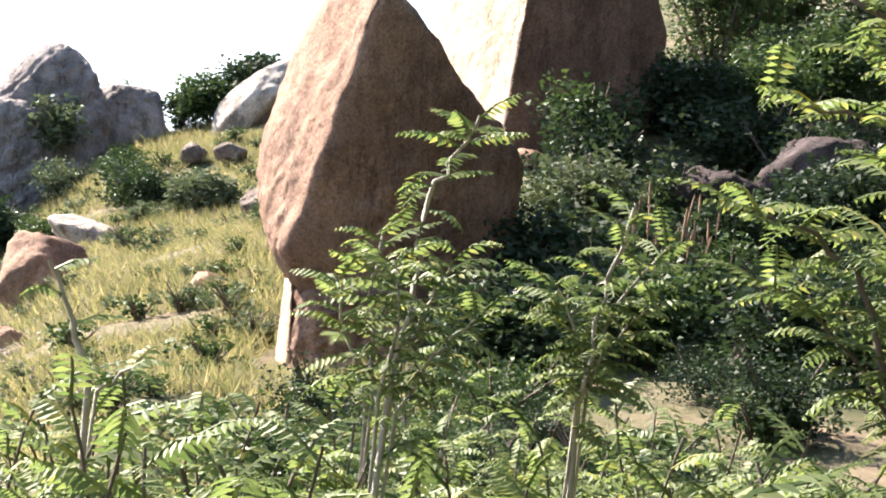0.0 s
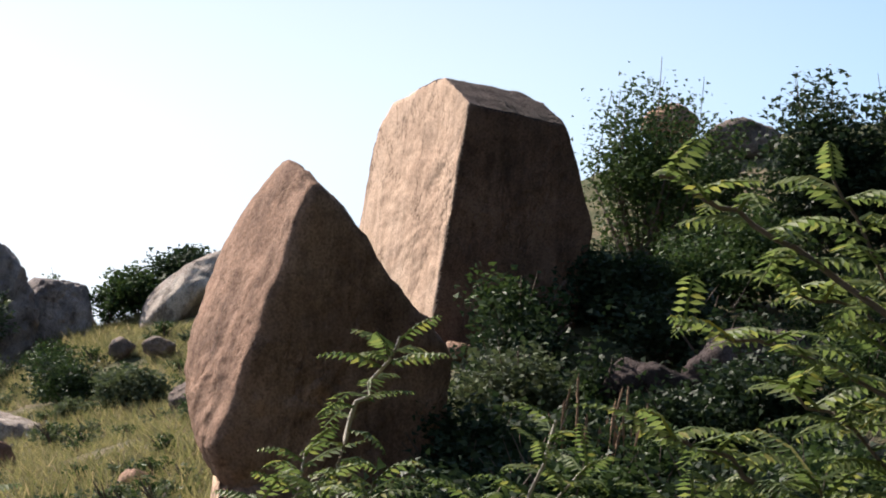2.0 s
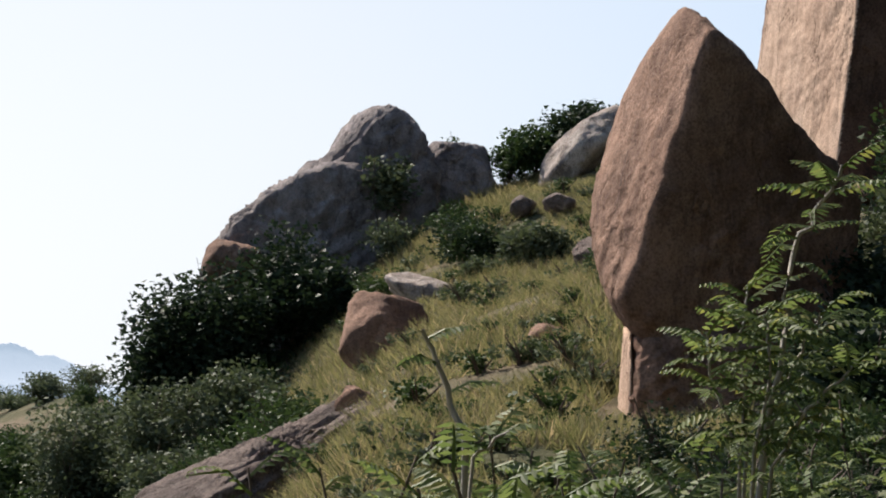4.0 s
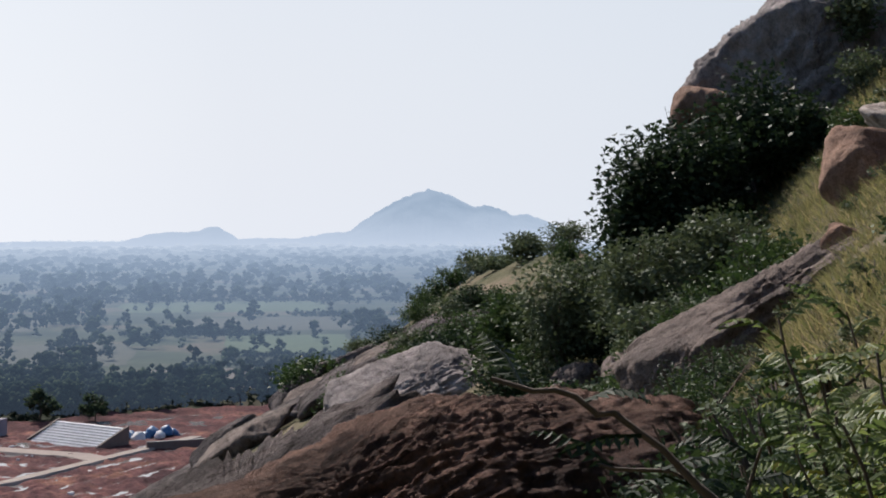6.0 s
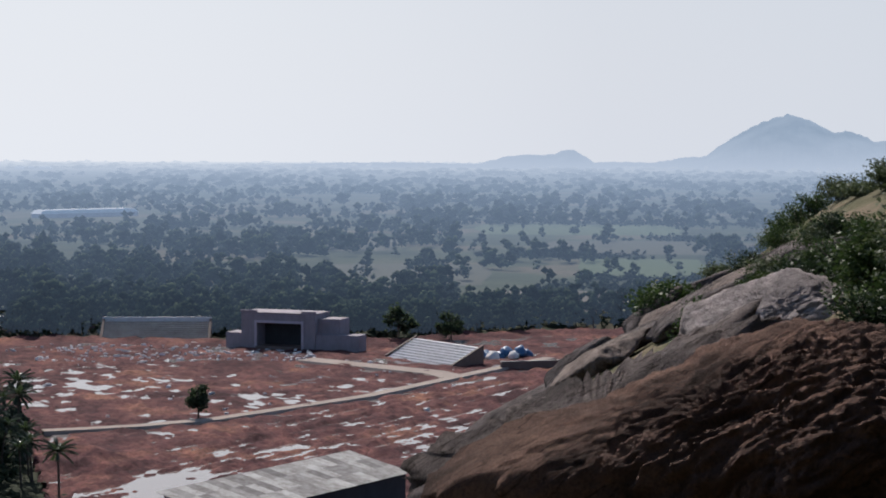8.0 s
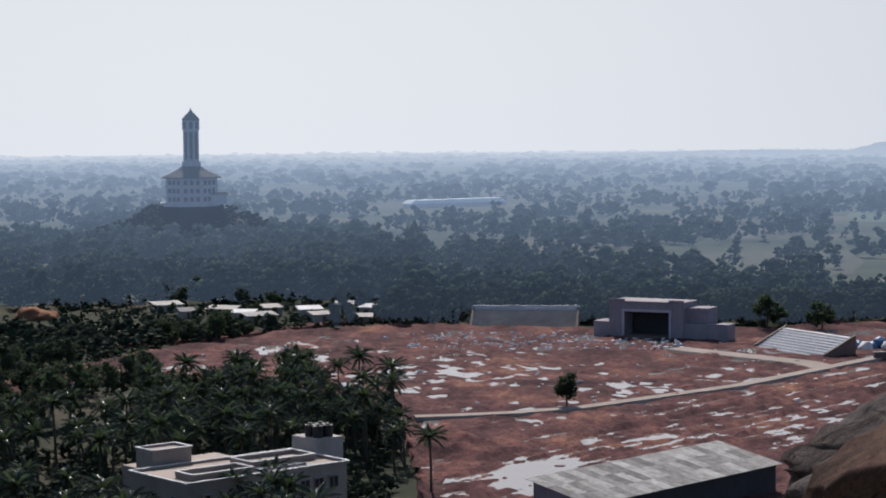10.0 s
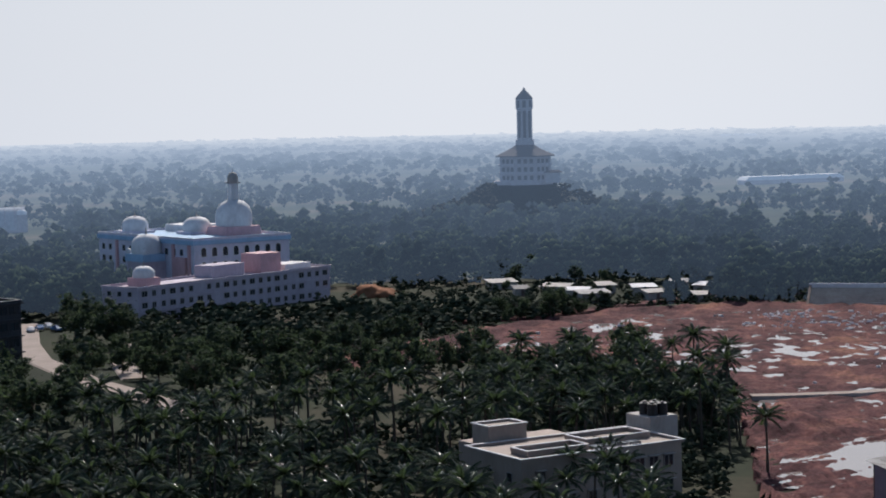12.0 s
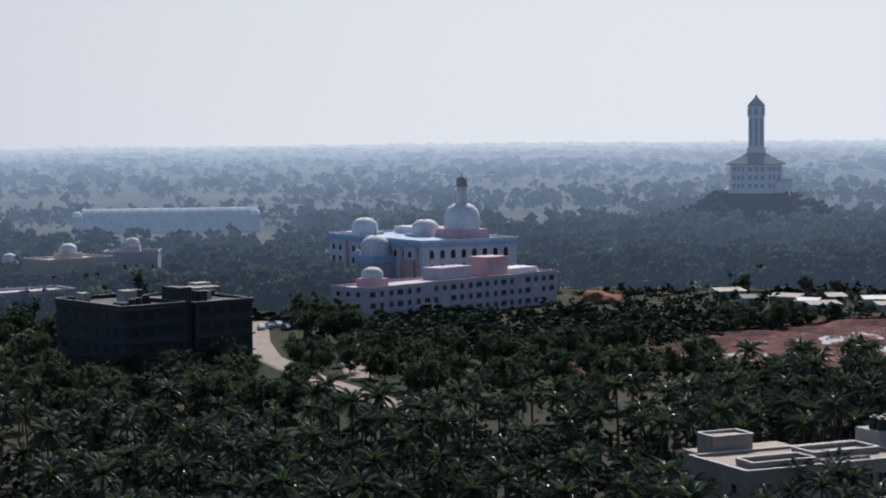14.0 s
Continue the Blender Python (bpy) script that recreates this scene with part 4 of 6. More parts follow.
# ---- the plain: earthworks ----
def red_build(t, b):
    c = ramp(t, noise_tex(t, coords(t), 0.05, 9, 0.7), [(0.36, (0.048, 0.022, 0.026)), (0.47, (0.088, 0.040, 0.043)), (0.55, (0.13, 0.060, 0.058)), (0.66, (0.22, 0.11, 0.08))])
    c = mixc(t, 0.6, c, ramp(t, noise_tex(t, coords(t), 0.7, 6, 0.7), [(0.36, (0.4, 0.36, 0.36)), (0.5, (1, 1, 1)), (0.66, (1.6, 1.55, 1.5))]), "MULTIPLY")
    c = mixc(t, 0.6, c, ramp(t, noise_tex(t, coords(t, (0.6, 1.2, 1)), 0.16, 9, 0.78), [(0.38, (0.42, 0.4, 0.42)), (0.5, (0.95, 0.95, 0.95)), (0.62, (1.6, 1.5, 1.35))]), "MULTIPLY")
    t.links.new(c, b.inputs["Base Color"])
    bump(t, b, noise_tex(t, coords(t), 0.9, 8, 0.75), 0.9, 0.5)


RED = material("wet_red_earth", red_build, 0.95, 0.08)
WATER = plain_material("muddy_water", (0.27, 0.23, 0.22), 0.1, 0.1, 0.05, 1.0)
TRACK = plain_material("pale_packed_earth", (0.35, 0.295, 0.265), 0.25, 0.15, 0.95, 0.1, fine=2)
U = Vector((-0.83, 0.56))  # the way the site road and the ruts run


RED_FAR = [78, 82, 86, 92, 96, 100, 103, 107, 110], [585, 585, 552, 552, 560, 552, 520, 470, 430]  # bearings, distances of the border
RED_NEAR = [78, 84, 88, 92, 95, 96.2, 96.9, 98, 101, 104, 107, 110], [380, 240, 235, 240, 262, 290, 380, 398, 412, 438, 440, 430]


def red_inside(x, y):
    n = 14 * noise.fractal((x * 0.012, y * 0.012, 3), 1.0, 2.0, 4)
    az = math.degrees(math.atan2(-x, y))
    r = math.hypot(x, y) + n
    return np.interp(az, RED_NEAR[0], RED_NEAR[1]) < r < np.interp(az, RED_FAR[0], RED_FAR[1])


def red_margin(x, y):
    """Metres inside the border of the red earth."""
    n = 14 * noise.fractal((x * 0.012, y * 0.012, 3), 1.0, 2.0, 4)
    az, r = math.degrees(math.atan2(-x, y)), math.hypot(x, y) + n
    return min(r - np.interp(az, RED_NEAR[0], RED_NEAR[1]), np.interp(az, RED_FAR[0], RED_FAR[1]) - r)


def red_height(x, y):
    f = noise.fractal((x * 0.03, y * 0.05, 9), 0.35, 2.1, 7)
    z = 0.42 + 0.30 * f + 0.46 * noise.fractal((x * 0.11, y * 0.2, 4), 0.5, 2.1, 5) + 0.10 * noise.noise((x * 0.4, y * 0.4, 2)) + 0.14 * noise.noise((x * 0.9, y * 0.9, 5))
    side = (x + 380) * U.y - (y + 9.5) * U.x  # across the road
    if side > 5:
        k = noise.noise((x * 0.012, y * 0.012, 4))
        fade = max(0.0, min(1.0, (52 - side) / 10))
        z += fade * (0.35 * (abs(math.sin(side * 0.42 + 1.2 * k)) - 0.5) + 0.30 * math.sin(side * 1.7 + 2 * k)) + 0.3 * (1 - fade)
    d = math.hypot((x + 316) / 1.7, y + 13)  # the broad pool beside the shed
    z -= (0.95 + 1.3 * noise.fractal((x * 0.06, y * 0.06, 1), 0.8, 2.0, 5)) * math.exp(-(d / 10) ** 4)
    d = math.hypot((x + 345) / 1.3, y + 33)  # the dug bank before the palms
    z += 2.2 * math.exp(-(d / 7) ** 2) * (1 + 0.6 * noise.noise((x * 0.2, y * 0.2, 8)))
    return max(z, -0.3) + 0.05


def build_red():
    step = 1.1
    xs, ys = np.arange(-575, -215, step), np.arange(-190, 110, step)
    ids, verts, faces = {}, [], []
    for i, x in enumerate(xs):
        for j, y in enumerate(ys):
            m = red_margin(x, y)
            if m > 0:
                ids[i, j] = len(verts)
                k = min(1.0, m / 5)
                verts.append((x, y, (red_height(x, y) + max(0.0, (18 - m) / 18) * 1.1) * k - 0.35 * (1 - k)))
    for (i, j) in ids:
        q = [(i, j), (i + 1, j), (i + 1, j + 1), (i, j + 1)]
        if all(k in ids for k in q):
            faces.append([ids[k] for k in q])
    ob = mesh_object("earthworks", verts, faces, RED, smooth=True)
    tagged(ob, "rutted wet red earth of a building site", "bare ground", kind="structure")
    wv, wf, wi = [], [], {}
    for i, x in enumerate(np.arange(-575, -215, 5.0)):
        for j, y in enumerate(np.arange(-190, 110, 5.0)):
            if red_margin(x, y) > 5:
                wi[i, j] = len(wv)
                wv.append((x, y, 0.27))
    for (i, j) in wi:
        q = [(i, j), (i + 1, j), (i + 1, j + 1), (i, j + 1)]
        if all(k in wi for k in q):
            wf.append([wi[k] for k in q])
    ob = mesh_object("water", wv, wf, WATER)
    tagged(ob, "muddy rain puddles lying in the red earth", "water", kind="structure")


build_red()


def strip(name, pts, width, z, mat, label):
    v, f = [], []
    for i, p in enumerate(pts):
        a = Vector(pts[min(i + 1, len(pts) - 1)]) - Vector(pts[max(i - 1, 0)])
        s = Vector((-a.y, a.x)).normalized() * width / 2
        for k in (-1, 1):
            v += [(p[0] + s.x * k, p[1] + s.y * k, z), (p[0] + s.x * k * 1.25, p[1] + s.y * k * 1.25, -0.2)]
        if i:
            n = len(v) - 8
            f += [(n, n + 2, n + 6, n + 4), (n + 1, n, n + 4, n + 5), (n + 2, n + 3, n + 7, n + 6)]
    return tagged(mesh_object(name, v, f, mat), label, "road", kind="structure")


strip("road", [(-379, -42), (-381, -34), (-385, -23), (-393, -10), (-427, 22), (-473, 53), (-500, 72)], 3.2, 0.95, TRACK, "pale raised earth road across the building site")
strip("road", [(-500, 10), (-470, 40), (-460, 44)], 7.0, 0.9, TRACK, "pale earth path before the stage")


# ---- buildings ----
def paint(name, col, vary=0.2):
    return plain_material(name, col, vary, 0.25, 0.8, 0.3, fine=1.4)


PINK = paint("pale_pink_paint", (0.47, 0.41, 0.48))
ROSE = paint("salmon_pink_paint", (0.58, 0.36, 0.38))
CREAM = paint("stained_cream_paint", (0.33, 0.265, 0.23))
WHITE = paint("white_paint", (0.66, 0.65, 0.67))
BLUE = paint("light_blue_paint", (0.33, 0.48, 0.66))
SLAB = paint("weathered_concrete", (0.40, 0.37, 0.35), 0.35)
DARKWALL = paint("dark_shaded_concrete", (0.045, 0.045, 0.052), 0.35)
GLASSY = plain_material("dark_window_glass", (0.03, 0.035, 0.045), 0.2, 1, 0.12, 0.6)
FRAME = paint("window_frame_paint", (0.30, 0.27, 0.26))


def tin_build(t, b):
    info = t.nodes.new("ShaderNodeObjectInfo")
    c = ramp(t, info.outputs["Random"], [(0.0, (0.20, 0.19, 0.19)), (0.5, (0.34, 0.33, 0.32)), (1.0, (0.48, 0.47, 0.46))])
    c = mixc(t, 0.7, c, ramp(t, noise_tex(t, coords(t), 0.8, 6, 0.7), [(0.35, (0.5, 0.45, 0.42)), (0.6, (1.1, 1.1, 1.1))]), "MULTIPLY")
    t.links.new(c, b.inputs["Base Color"])


TIN = material("weathered_sheet_roofing", tin_build, 0.95, 0.1, 0.0)
BLACK = plain_material("black_plastic", (0.02, 0.02, 0.022), 0.2, 2, 0.4)
BROWN = paint("brown_plaster", (0.15, 0.105, 0.095))
MAUVE = paint("dusty_mauve_plaster", (0.27, 0.235, 0.27))
TARP = plain_material("blue_tarpaulin", (0.05, 0.13, 0.28), 0.3, 0.6, 0.5)


def block(name, x0, x1, y0, y1, z0, z1, mat, parent, label="", bevel=0.06, top=1.0):
    bm = bmesh.new()
    bmesh.ops.create_cube(bm, size=1)
    for v in bm.verts:
        k = top if v.co.z > 0 else 1.0
        v.co = ((x0 + x1) / 2 + v.co.x * (x1 - x0) * k, (y0 + y1) / 2 + v.co.y * (y1 - y0) * k, (z0 + z1) / 2 + v.co.z * (z1 - z0))
    if bevel:
        bmesh.ops.bevel(bm, geom=bm.edges[:], offset=bevel, segments=1, affect="EDGES")
    return part(name, bm, mat, parent, label)


def site(name, x, y, ux, uy, z=0.0):
    """An Empty at a building's near corner whose x runs along its front and y into it."""
    ob = new(name)
    ob.matrix_world = Matrix.Translation((x, y, z)) @ Matrix.Rotation(math.atan2(uy, ux), 4, "Z")
    return ob


def window(parent, x, z, w, h, y=0.0, sill=True, mat=None):
    """A window in a front wall: frame proud of the wall, glass set back in it."""
    fr = bmesh.new()
    for a, b, c, d in ((x - w / 2 - 0.1, x - w / 2, z - 0.1, z + h + 0.1), (x + w / 2, x + w / 2 + 0.1, z - 0.1, z + h + 0.1), (x - w / 2, x + w / 2, z + h, z + h + 0.1),
                       (x - w / 2, x + w / 2, z - 0.1, z), (x - 0.04, x + 0.04, z, z + h)):
        g = bmesh.ops.create_cube(fr, size=1)["verts"]
        for v in g:
            v.co = ((a + b) / 2 + v.co.x * (b - a), y - 0.05 + v.co.y * 0.2, (c + d) / 2 + v.co.z * (d - c))
    f = part("window", fr, mat or FRAME, parent)
    gl = bmesh.new()
    g = bmesh.ops.create_cube(gl, size=1)["verts"]
    for v in g:
        v.co = (x + v.co.x * w, y - 0.0 + v.co.y * 0.06, z + h / 2 + v.co.z * h)
    part("pane", gl, GLASSY, f)
    if sill:
        block("sunshade", x - w / 2 - 0.25, x + w / 2 + 0.25, y - 0.55, y, z + h + 0.15, z + h + 0.27, SLAB, parent, bevel=0)
    return f


def side_window(parent, y, z, w, h, x=0.0, mat=None):
    f = block("window", x - 0.12, x + 0.02, y - w / 2, y + w / 2, z, z + h, mat or FRAME, parent, bevel=0)
    block("pane", x - 0.16, x - 0.1, y - w / 2 + 0.12, y + w / 2 - 0.12, z + 0.12, z + h - 0.12, GLASSY, f, bevel=0)


def parapet(parent, x0, x1, y0, y1, z, h, mat, t=0.25, cap=None):
    for a, b, c, d in ((x0, x1, y0, y0 + t), (x0, x1, y1 - t, y1), (x0, x0 + t, y0 + t, y1 - t), (x1 - t, x1, y0 + t, y1 - t)):
        p = block("parapet", a, b, c, d, z + 0.003, z + h, mat, parent, bevel=0.03)
        block("coping", a - 0.06, b + 0.06, c - 0.06, d + 0.06, z + h, z + h + 0.1, cap or WHITE, p, bevel=0)


def dome(name, x, y, z, r, hgt, mat, parent, finial=True, sides=24):
    v, f = [], []
    rings = 10
    for i in range(rings + 1):
        a = math.pi / 2 * i / rings
        rr = r * (math.cos(a) ** 0.7) * (1 + 0.13 * math.sin(2 * a)) + 0.02
        for k in range(sides):
            w = 2 * math.pi * k / sides
            v.append((x + rr * math.cos(w), y + rr * math.sin(w), z + hgt * math.sin(a)))
    for i in range(rings):
        for k in range(sides):
            a, b = i * sides + k, i * sides + (k + 1) % sides
            f.append((a, b, b + sides, a + sides))
    ob = mesh_object(name, v, f, mat, parent, smooth=True)
    if finial:
        bm = bmesh.new()
        bmesh.ops.create_cone(bm, cap_ends=True, segments=8, radius1=r * 0.08 + 0.05, radius2=0.02, depth=hgt * 0.45, matrix=Matrix.Translation((x, y, z + hgt * 1.2)))
        part("finial", bm, SLAB, ob)
    return ob


# the two-storey institute near the palms
b1 = site("institute", -259.1, -59.5, -0.716, 0.698)
block("wall", 0, 27, 0, 14, 0, 8.8, CREAM, b1)
parapet(b1, -0.3, 27.3, -0.3, 14.3, 8.8, 0.35, CREAM)
for x in (14.2,):
    window(b1, x, 6.5, 0.8, 0.8, sill=False)
for x in (17.2, 19.6, 22.0, 24.6):
    window(b1, x, 5.7, 1.5, 1.5)
    window(b1, x, 2.2, 1.5, 1.5)
for x in (3.0, 8.0, 11.5):
    window(b1, x, 5.7, 1.4, 1.4)
    window(b1, x, 2.2, 1.4, 1.4)
for y in (3, 8):
    side_window(b1, y, 5.6, 1.4, 1.4)
for x0, x1, y0, y1 in ((2.5, 12.5, 2.2, 6.6), (14.5, 25.5, 5.5, 11)):
    p = block("skylight_curb", x0, x1, y0, y1, 8.8, 9.1, CREAM, b1)
    parapet(b1, x0 - 0.05, x1 + 0.05, y0 - 0.05, y1 + 0.05, 9.1, 0.55, CREAM)
for i in range(4):
    pn = block("solar_panel", 13.2 + i * 2.1, 14.9 + i * 2.1, 1.8, 3.8, 9.1, 9.25, GLASSY, b1, "dark tilted solar panel", bevel=0)
    block("panel_frame", 13.1 + i * 2.1, 15.0 + i * 2.1, 1.7, 3.9, 8.8, 9.098, SLAB, pn, bevel=0)
b1t = block("stair_tower", 27.5, 32.5, 8, 14, 0, 11.2, SLAB, b1)
for i, (x, y) in enumerate(((29.0, 9.5), (30.8, 9.5), (29.0, 11.4), (30.8, 11.4))):
    bm = bmesh.new()
    bmesh.ops.create_cone(bm, cap_ends=True, segments=16, radius1=0.8, radius2=0.74, depth=1.7, matrix=Matrix.Translation((x, y, 12.05)))
    bmesh.ops.create_cone(bm, cap_ends=True, segments=16, radius1=0.4, radius2=0.3, depth=0.3, matrix=Matrix.Translation((x, y, 13.0)))
    part("water_tank", bm, BLACK, b1, "black plastic roof tank")
block("rear_wing", 4, 20, 15, 23, 0, 8.4, CREAM, b1)
block("rear_roof_room", 4.5, 11, 15.5, 20, 8.4, 10.9, CREAM, b1)
parapet(b1, 4.4, 11.1, 15.4, 20.1, 10.9, 0.3, CREAM)
tagged(b1, "cream flat-roofed institute building with roof tanks and solar panels", "building")
aw = site("tarpaulin_shelter", -253, -49, -0.716, 0.698)
block("canopy", 0, 9, -4, 0, 2.6, 2.8, TARP, aw, top=0.9)
for x, y in ((0.5, -3.6), (8.4, -3.6), (0.5, -0.4), (8.4, -0.4)):
    block("post", x, x + 0.12, y, y + 0.12, 0, 2.6, SLAB, aw, bevel=0)
tagged(aw, "blue tarpaulin shelter beside the institute", "shelter")

# the long shed
sh = site("long_shed", -269.5, -6, -0.78, 0.626)
# this side's shade is in its colour; the back wall stays brown
block("wall", 0, 44, 0, 0.3, 0, 4.8, DARKWALL, sh, "shaded long side wall")
block("wall", 0, 44, 10, 10.3, 0, 6.7, BROWN, sh)
for x in (0, 43.7):
    bm = bmesh.new()
    q = [bm.verts.new((x + dx, y, z)) for dx in (0, 0.3) for y, z in ((0.3, 0), (10, 0), (10, 6.7), (0.3, 4.85))]
    for f in ((0, 1, 2, 3), (7, 6, 5, 4), (0, 4, 5, 1), (1, 5, 6, 2), (2, 6, 7, 3), (3, 7, 4, 0)):
        bm.faces.new([q[k] for k in f])
    part("gable_wall", bm, MAUVE, sh, "pale plastered end wall")
for i in range(22):
    for k in range(3):
        v, f = [], []
        x0, x1 = -0.6 + i * 2.055, -0.6 + (i + 1) * 2.055 + 0.04
        y0, y1 = -0.8 + k * 4.0, -0.8 + (k + 1) * 4.0 + 0.12
        for s in range(9):
            x = x0 + (x1 - x0) * s / 8
            for y in (y0, y1):
                z = 4.86 + 0.19 * (y + 0.8) + (0.05 if s % 2 else 0.0) + 0.02 * ((i + k) % 2)
                v += [(x, y, z), (x, y, z - 0.03)]
        for s in range(8):
            n = s * 4
            f += [(n, n + 4, n + 6, n + 2), (n + 1, n + 3, n + 7, n + 5), (n, n + 1, n + 5, n + 4), (n + 2, n + 6, n + 7, n + 3)]
        mesh_object("roof_sheet", v, f, TIN, sh)
tagged(sh, "long shed with a weathered corrugated sheet roof", "shed")

# the open-air stage
st = site("open_air_stage", -533, -6.5, 0.40, 0.917)
block("wall", 0, 4.6, 0, 10, 0, 9.8, MAUVE, st)
block("wall", 17.3, 21.3, 0, 10, 0, 9.8, MAUVE, st)
block("lintel", 4.6, 17.3, 0.003, 10, 7.2, 9.75, MAUVE, st)
block("back_wall", 4.6, 17.3, 5.2, 5.9, 0, 7.2, DARKWALL, st, "dark recessed back wall of the stage")
block("stage_floor", 4.6, 17.3, -1.5, 5.2, 0, 1.1, BROWN, st)
block("coping", -0.2, 21.5, -0.25, 10.1, 9.8, 10.05, MAUVE, st)
block("side_tower", 21.3, 27.5, 2, 9, 0, 8.6, MAUVE, st)
block("side_wing", 21.32, 33.5, 0.4, 6, 0, 4.6, MAUVE, st)
block("side_wing", -5, 0, 1, 8, 0, 4.3, MAUVE, st)
for x0, x1, z0, z1 in ((3.9, 4.55, 0, 7.9), (17.35, 18.0, 0, 7.9), (4.56, 17.34, 7.25, 7.9)):
    block("proscenium_frame", x0, x1, -0.3, 0.0, z0, z1, PINK, st, "paler frame round the stage opening")
block("parapet", -0.2, 4.6, -0.2, 0.4, 10.05, 10.6, MAUVE, st)
block("parapet", 17.3, 21.5, -0.2, 0.4, 10.05, 10.6, MAUVE, st)
tagged(st, "pale pink open-air stage building with a dark opening", "stage")

# stands
def stand(x, y, ux, uy, length, rows, rise, run, mat, label, ends=BROWN, band=False):
    s = site("spectator_stand", x, y, ux, uy)
    for i in range(rows):
        block("step", 0, length, i * run, (rows) * run + 0.5, i * rise, (i + 1) * rise, mat, s, bevel=0.03)
    for x0 in (-0.7, length):
        bm = bmesh.new()
        hgt, dep = rows * rise, rows * run + 0.5
        q = [bm.verts.new((x0 + dx, yy, z)) for dx in (0.01, 0.69) for yy, z in ((-0.2, 0), (dep, 0), (dep, hgt + 0.7), (-0.2, 0.9))]
        for f in ((0, 1, 2, 3), (7, 6, 5, 4), (0, 4, 5, 1), (1, 5, 6, 2), (2, 6, 7, 3), (3, 7, 4, 0)):
            bm.faces.new([q[k] for k in f])
        part("end_wall", bm, ends, s, "brown end wall")
    if band:
        block("back_wall", -0.7, length + 0.7, rows * run + 0.5, rows * run + 1.2, 0, rows * rise + 1.2, WHITE, s, "pale back wall")
    return tagged(s, label, "stand")


stand(-508, 31, 0.86, 0.51, 28, 9, 0.52, 1.0, WHITE, "white stepped spectator stand with dark end walls")
stand(-553, -45, 0.03, 1.0, 29, 10, 0.5, 0.75, SLAB, "pale stepped spectator stand with brown end walls", band=True)

# the pink hostel
pk = site("pink_hostel", -502.6, -222.3, -0.929, 0.370)
block("wall", 0, 82, 0, 14, 0, 9.6, PINK, pk)
parapet(pk, -0.2, 82.2, -0.2, 14.2, 9.6, 0.5, PINK, cap=PINK)
for k in range(3):
    block("ledge", -0.3, 82.3, -0.35, 0, 3.0 + 3.2 * k, 3.15 + 3.2 * k, PINK, pk, bevel=0)
    for i in range(22):
        if (i * 7 + k * 3) % 11 != 4:
            window(pk, 2.6 + i * 3.66, 1.0 + 3.2 * k, 1.3 if i % 3 else 2.0, 1.4, sill=False)
    for y in (3, 7, 11):
        side_window(pk, y, 1.0 + 3.2 * k, 1.5, 1.4)
block("roof_room", 36, 50, 6, 13, 9.6, 13.2, PINK, pk)
block("roof_room", 55, 64, 4, 12, 9.6, 15.4, ROSE, pk, "salmon-pink roof room")
block("roof_room", 6, 12, 3, 10, 9.6, 12, ROSE, pk, "salmon-pink roof room")
dome("dome", 9, 6.5, 12.0, 3.0, 3.2, WHITE, pk)
block("roof_room", 68, 80, 6, 14, 9.6, 11.2, WHITE, pk)
tagged(pk, "long pale pink three-storey hostel with flat roof", "building")

# the domed hall behind it
dh = site("domed_hall", -574.9, -234.9, -0.785, 0.619)
LAVENDER = paint("pale_lavender_paint", (0.60, 0.58, 0.68))
block("wall", 0, 35, 0, 64, 0, 16.6, LAVENDER, dh)
block("blue_band", -0.5, 35.5, -0.5, 64.5, 16.6, 18.0, BLUE, dh, "light blue roof band")
parapet(dh, -0.3, 35.3, -0.3, 64.3, 18.0, 0.7, LAVENDER)


def arched_window(parent, x, z, w, h, y=0.0):
    """A round-headed window: a raised surround with dark glass in it."""
    f = None
    for name, k, y0, y1, mat in (("window", 0.22, y - 0.14, y + 0.05, WHITE), ("pane", 0.0, y - 0.17, y - 0.05, GLASSY)):
        bm = bmesh.new()
        pts = [(x - w / 2 - k, z - k), (x + w / 2 + k, z - k)] + [(x + (w / 2 + k) * math.cos(a), z + h - w / 2 + (w / 2 + k) * math.sin(a)) for a in np.linspace(0, math.pi, 9)]
        rims = [[bm.verts.new((px, yy, pz)) for px, pz in pts] for yy in (y0, y1)]
        bm.faces.new(rims[0])
        for i in range(len(pts)):
            q = (i + 1) % len(pts)
            bm.faces.new((rims[0][q], rims[0][i], rims[1][i], rims[1][q]))
        bmesh.ops.recalc_face_normals(bm, faces=bm.faces)
        ob = part(name, bm, mat, f or parent)
        f = f or ob


for i in range(8):
    arched_window(dh, 3.4 + i * 3.9, 12.9, 1.7, 2.8)
    arched_window(dh, 3.4 + i * 3.9, 8.6, 1.7, 2.6)
    arched_window(dh, 3.4 + i * 3.9, 4.2, 1.7, 2.6)
for k in range(4):
    for i in range(13):
        if not (15 < 3 + i * 4.8 < 32 and k < 3):
            side_window(dh, 3 + i * 4.8, 1.4 + 3.9 * k, 1.9, 2.0)
for y in (2.0, 12.0, 36.0, 50.0):
    block("pilaster", -0.7, 0, y, y + 1.2, 0, 16.6, ROSE, dh, "salmon-pink pilaster")
block("salmon_panel", -1.2, 0, 4.0, 11.0, 0, 12.6, ROSE, dh, "salmon-pink front panel")
block("entrance_tower", -8, 0, 18, 29, 0, 11.0, PINK, dh)
block("blue_band", -8.5, -0.51, 17.5, 29.5, 11.0, 13.4, BLUE, dh, "light blue band")
for y in (20.2, 23.5, 26.8):
    side_window(dh, y, 5.0, 1.8, 3.4, x=-8.0)
dome("dome", -3.9, 23.5, 13.4, 4.7, 6.2, WHITE, dh)
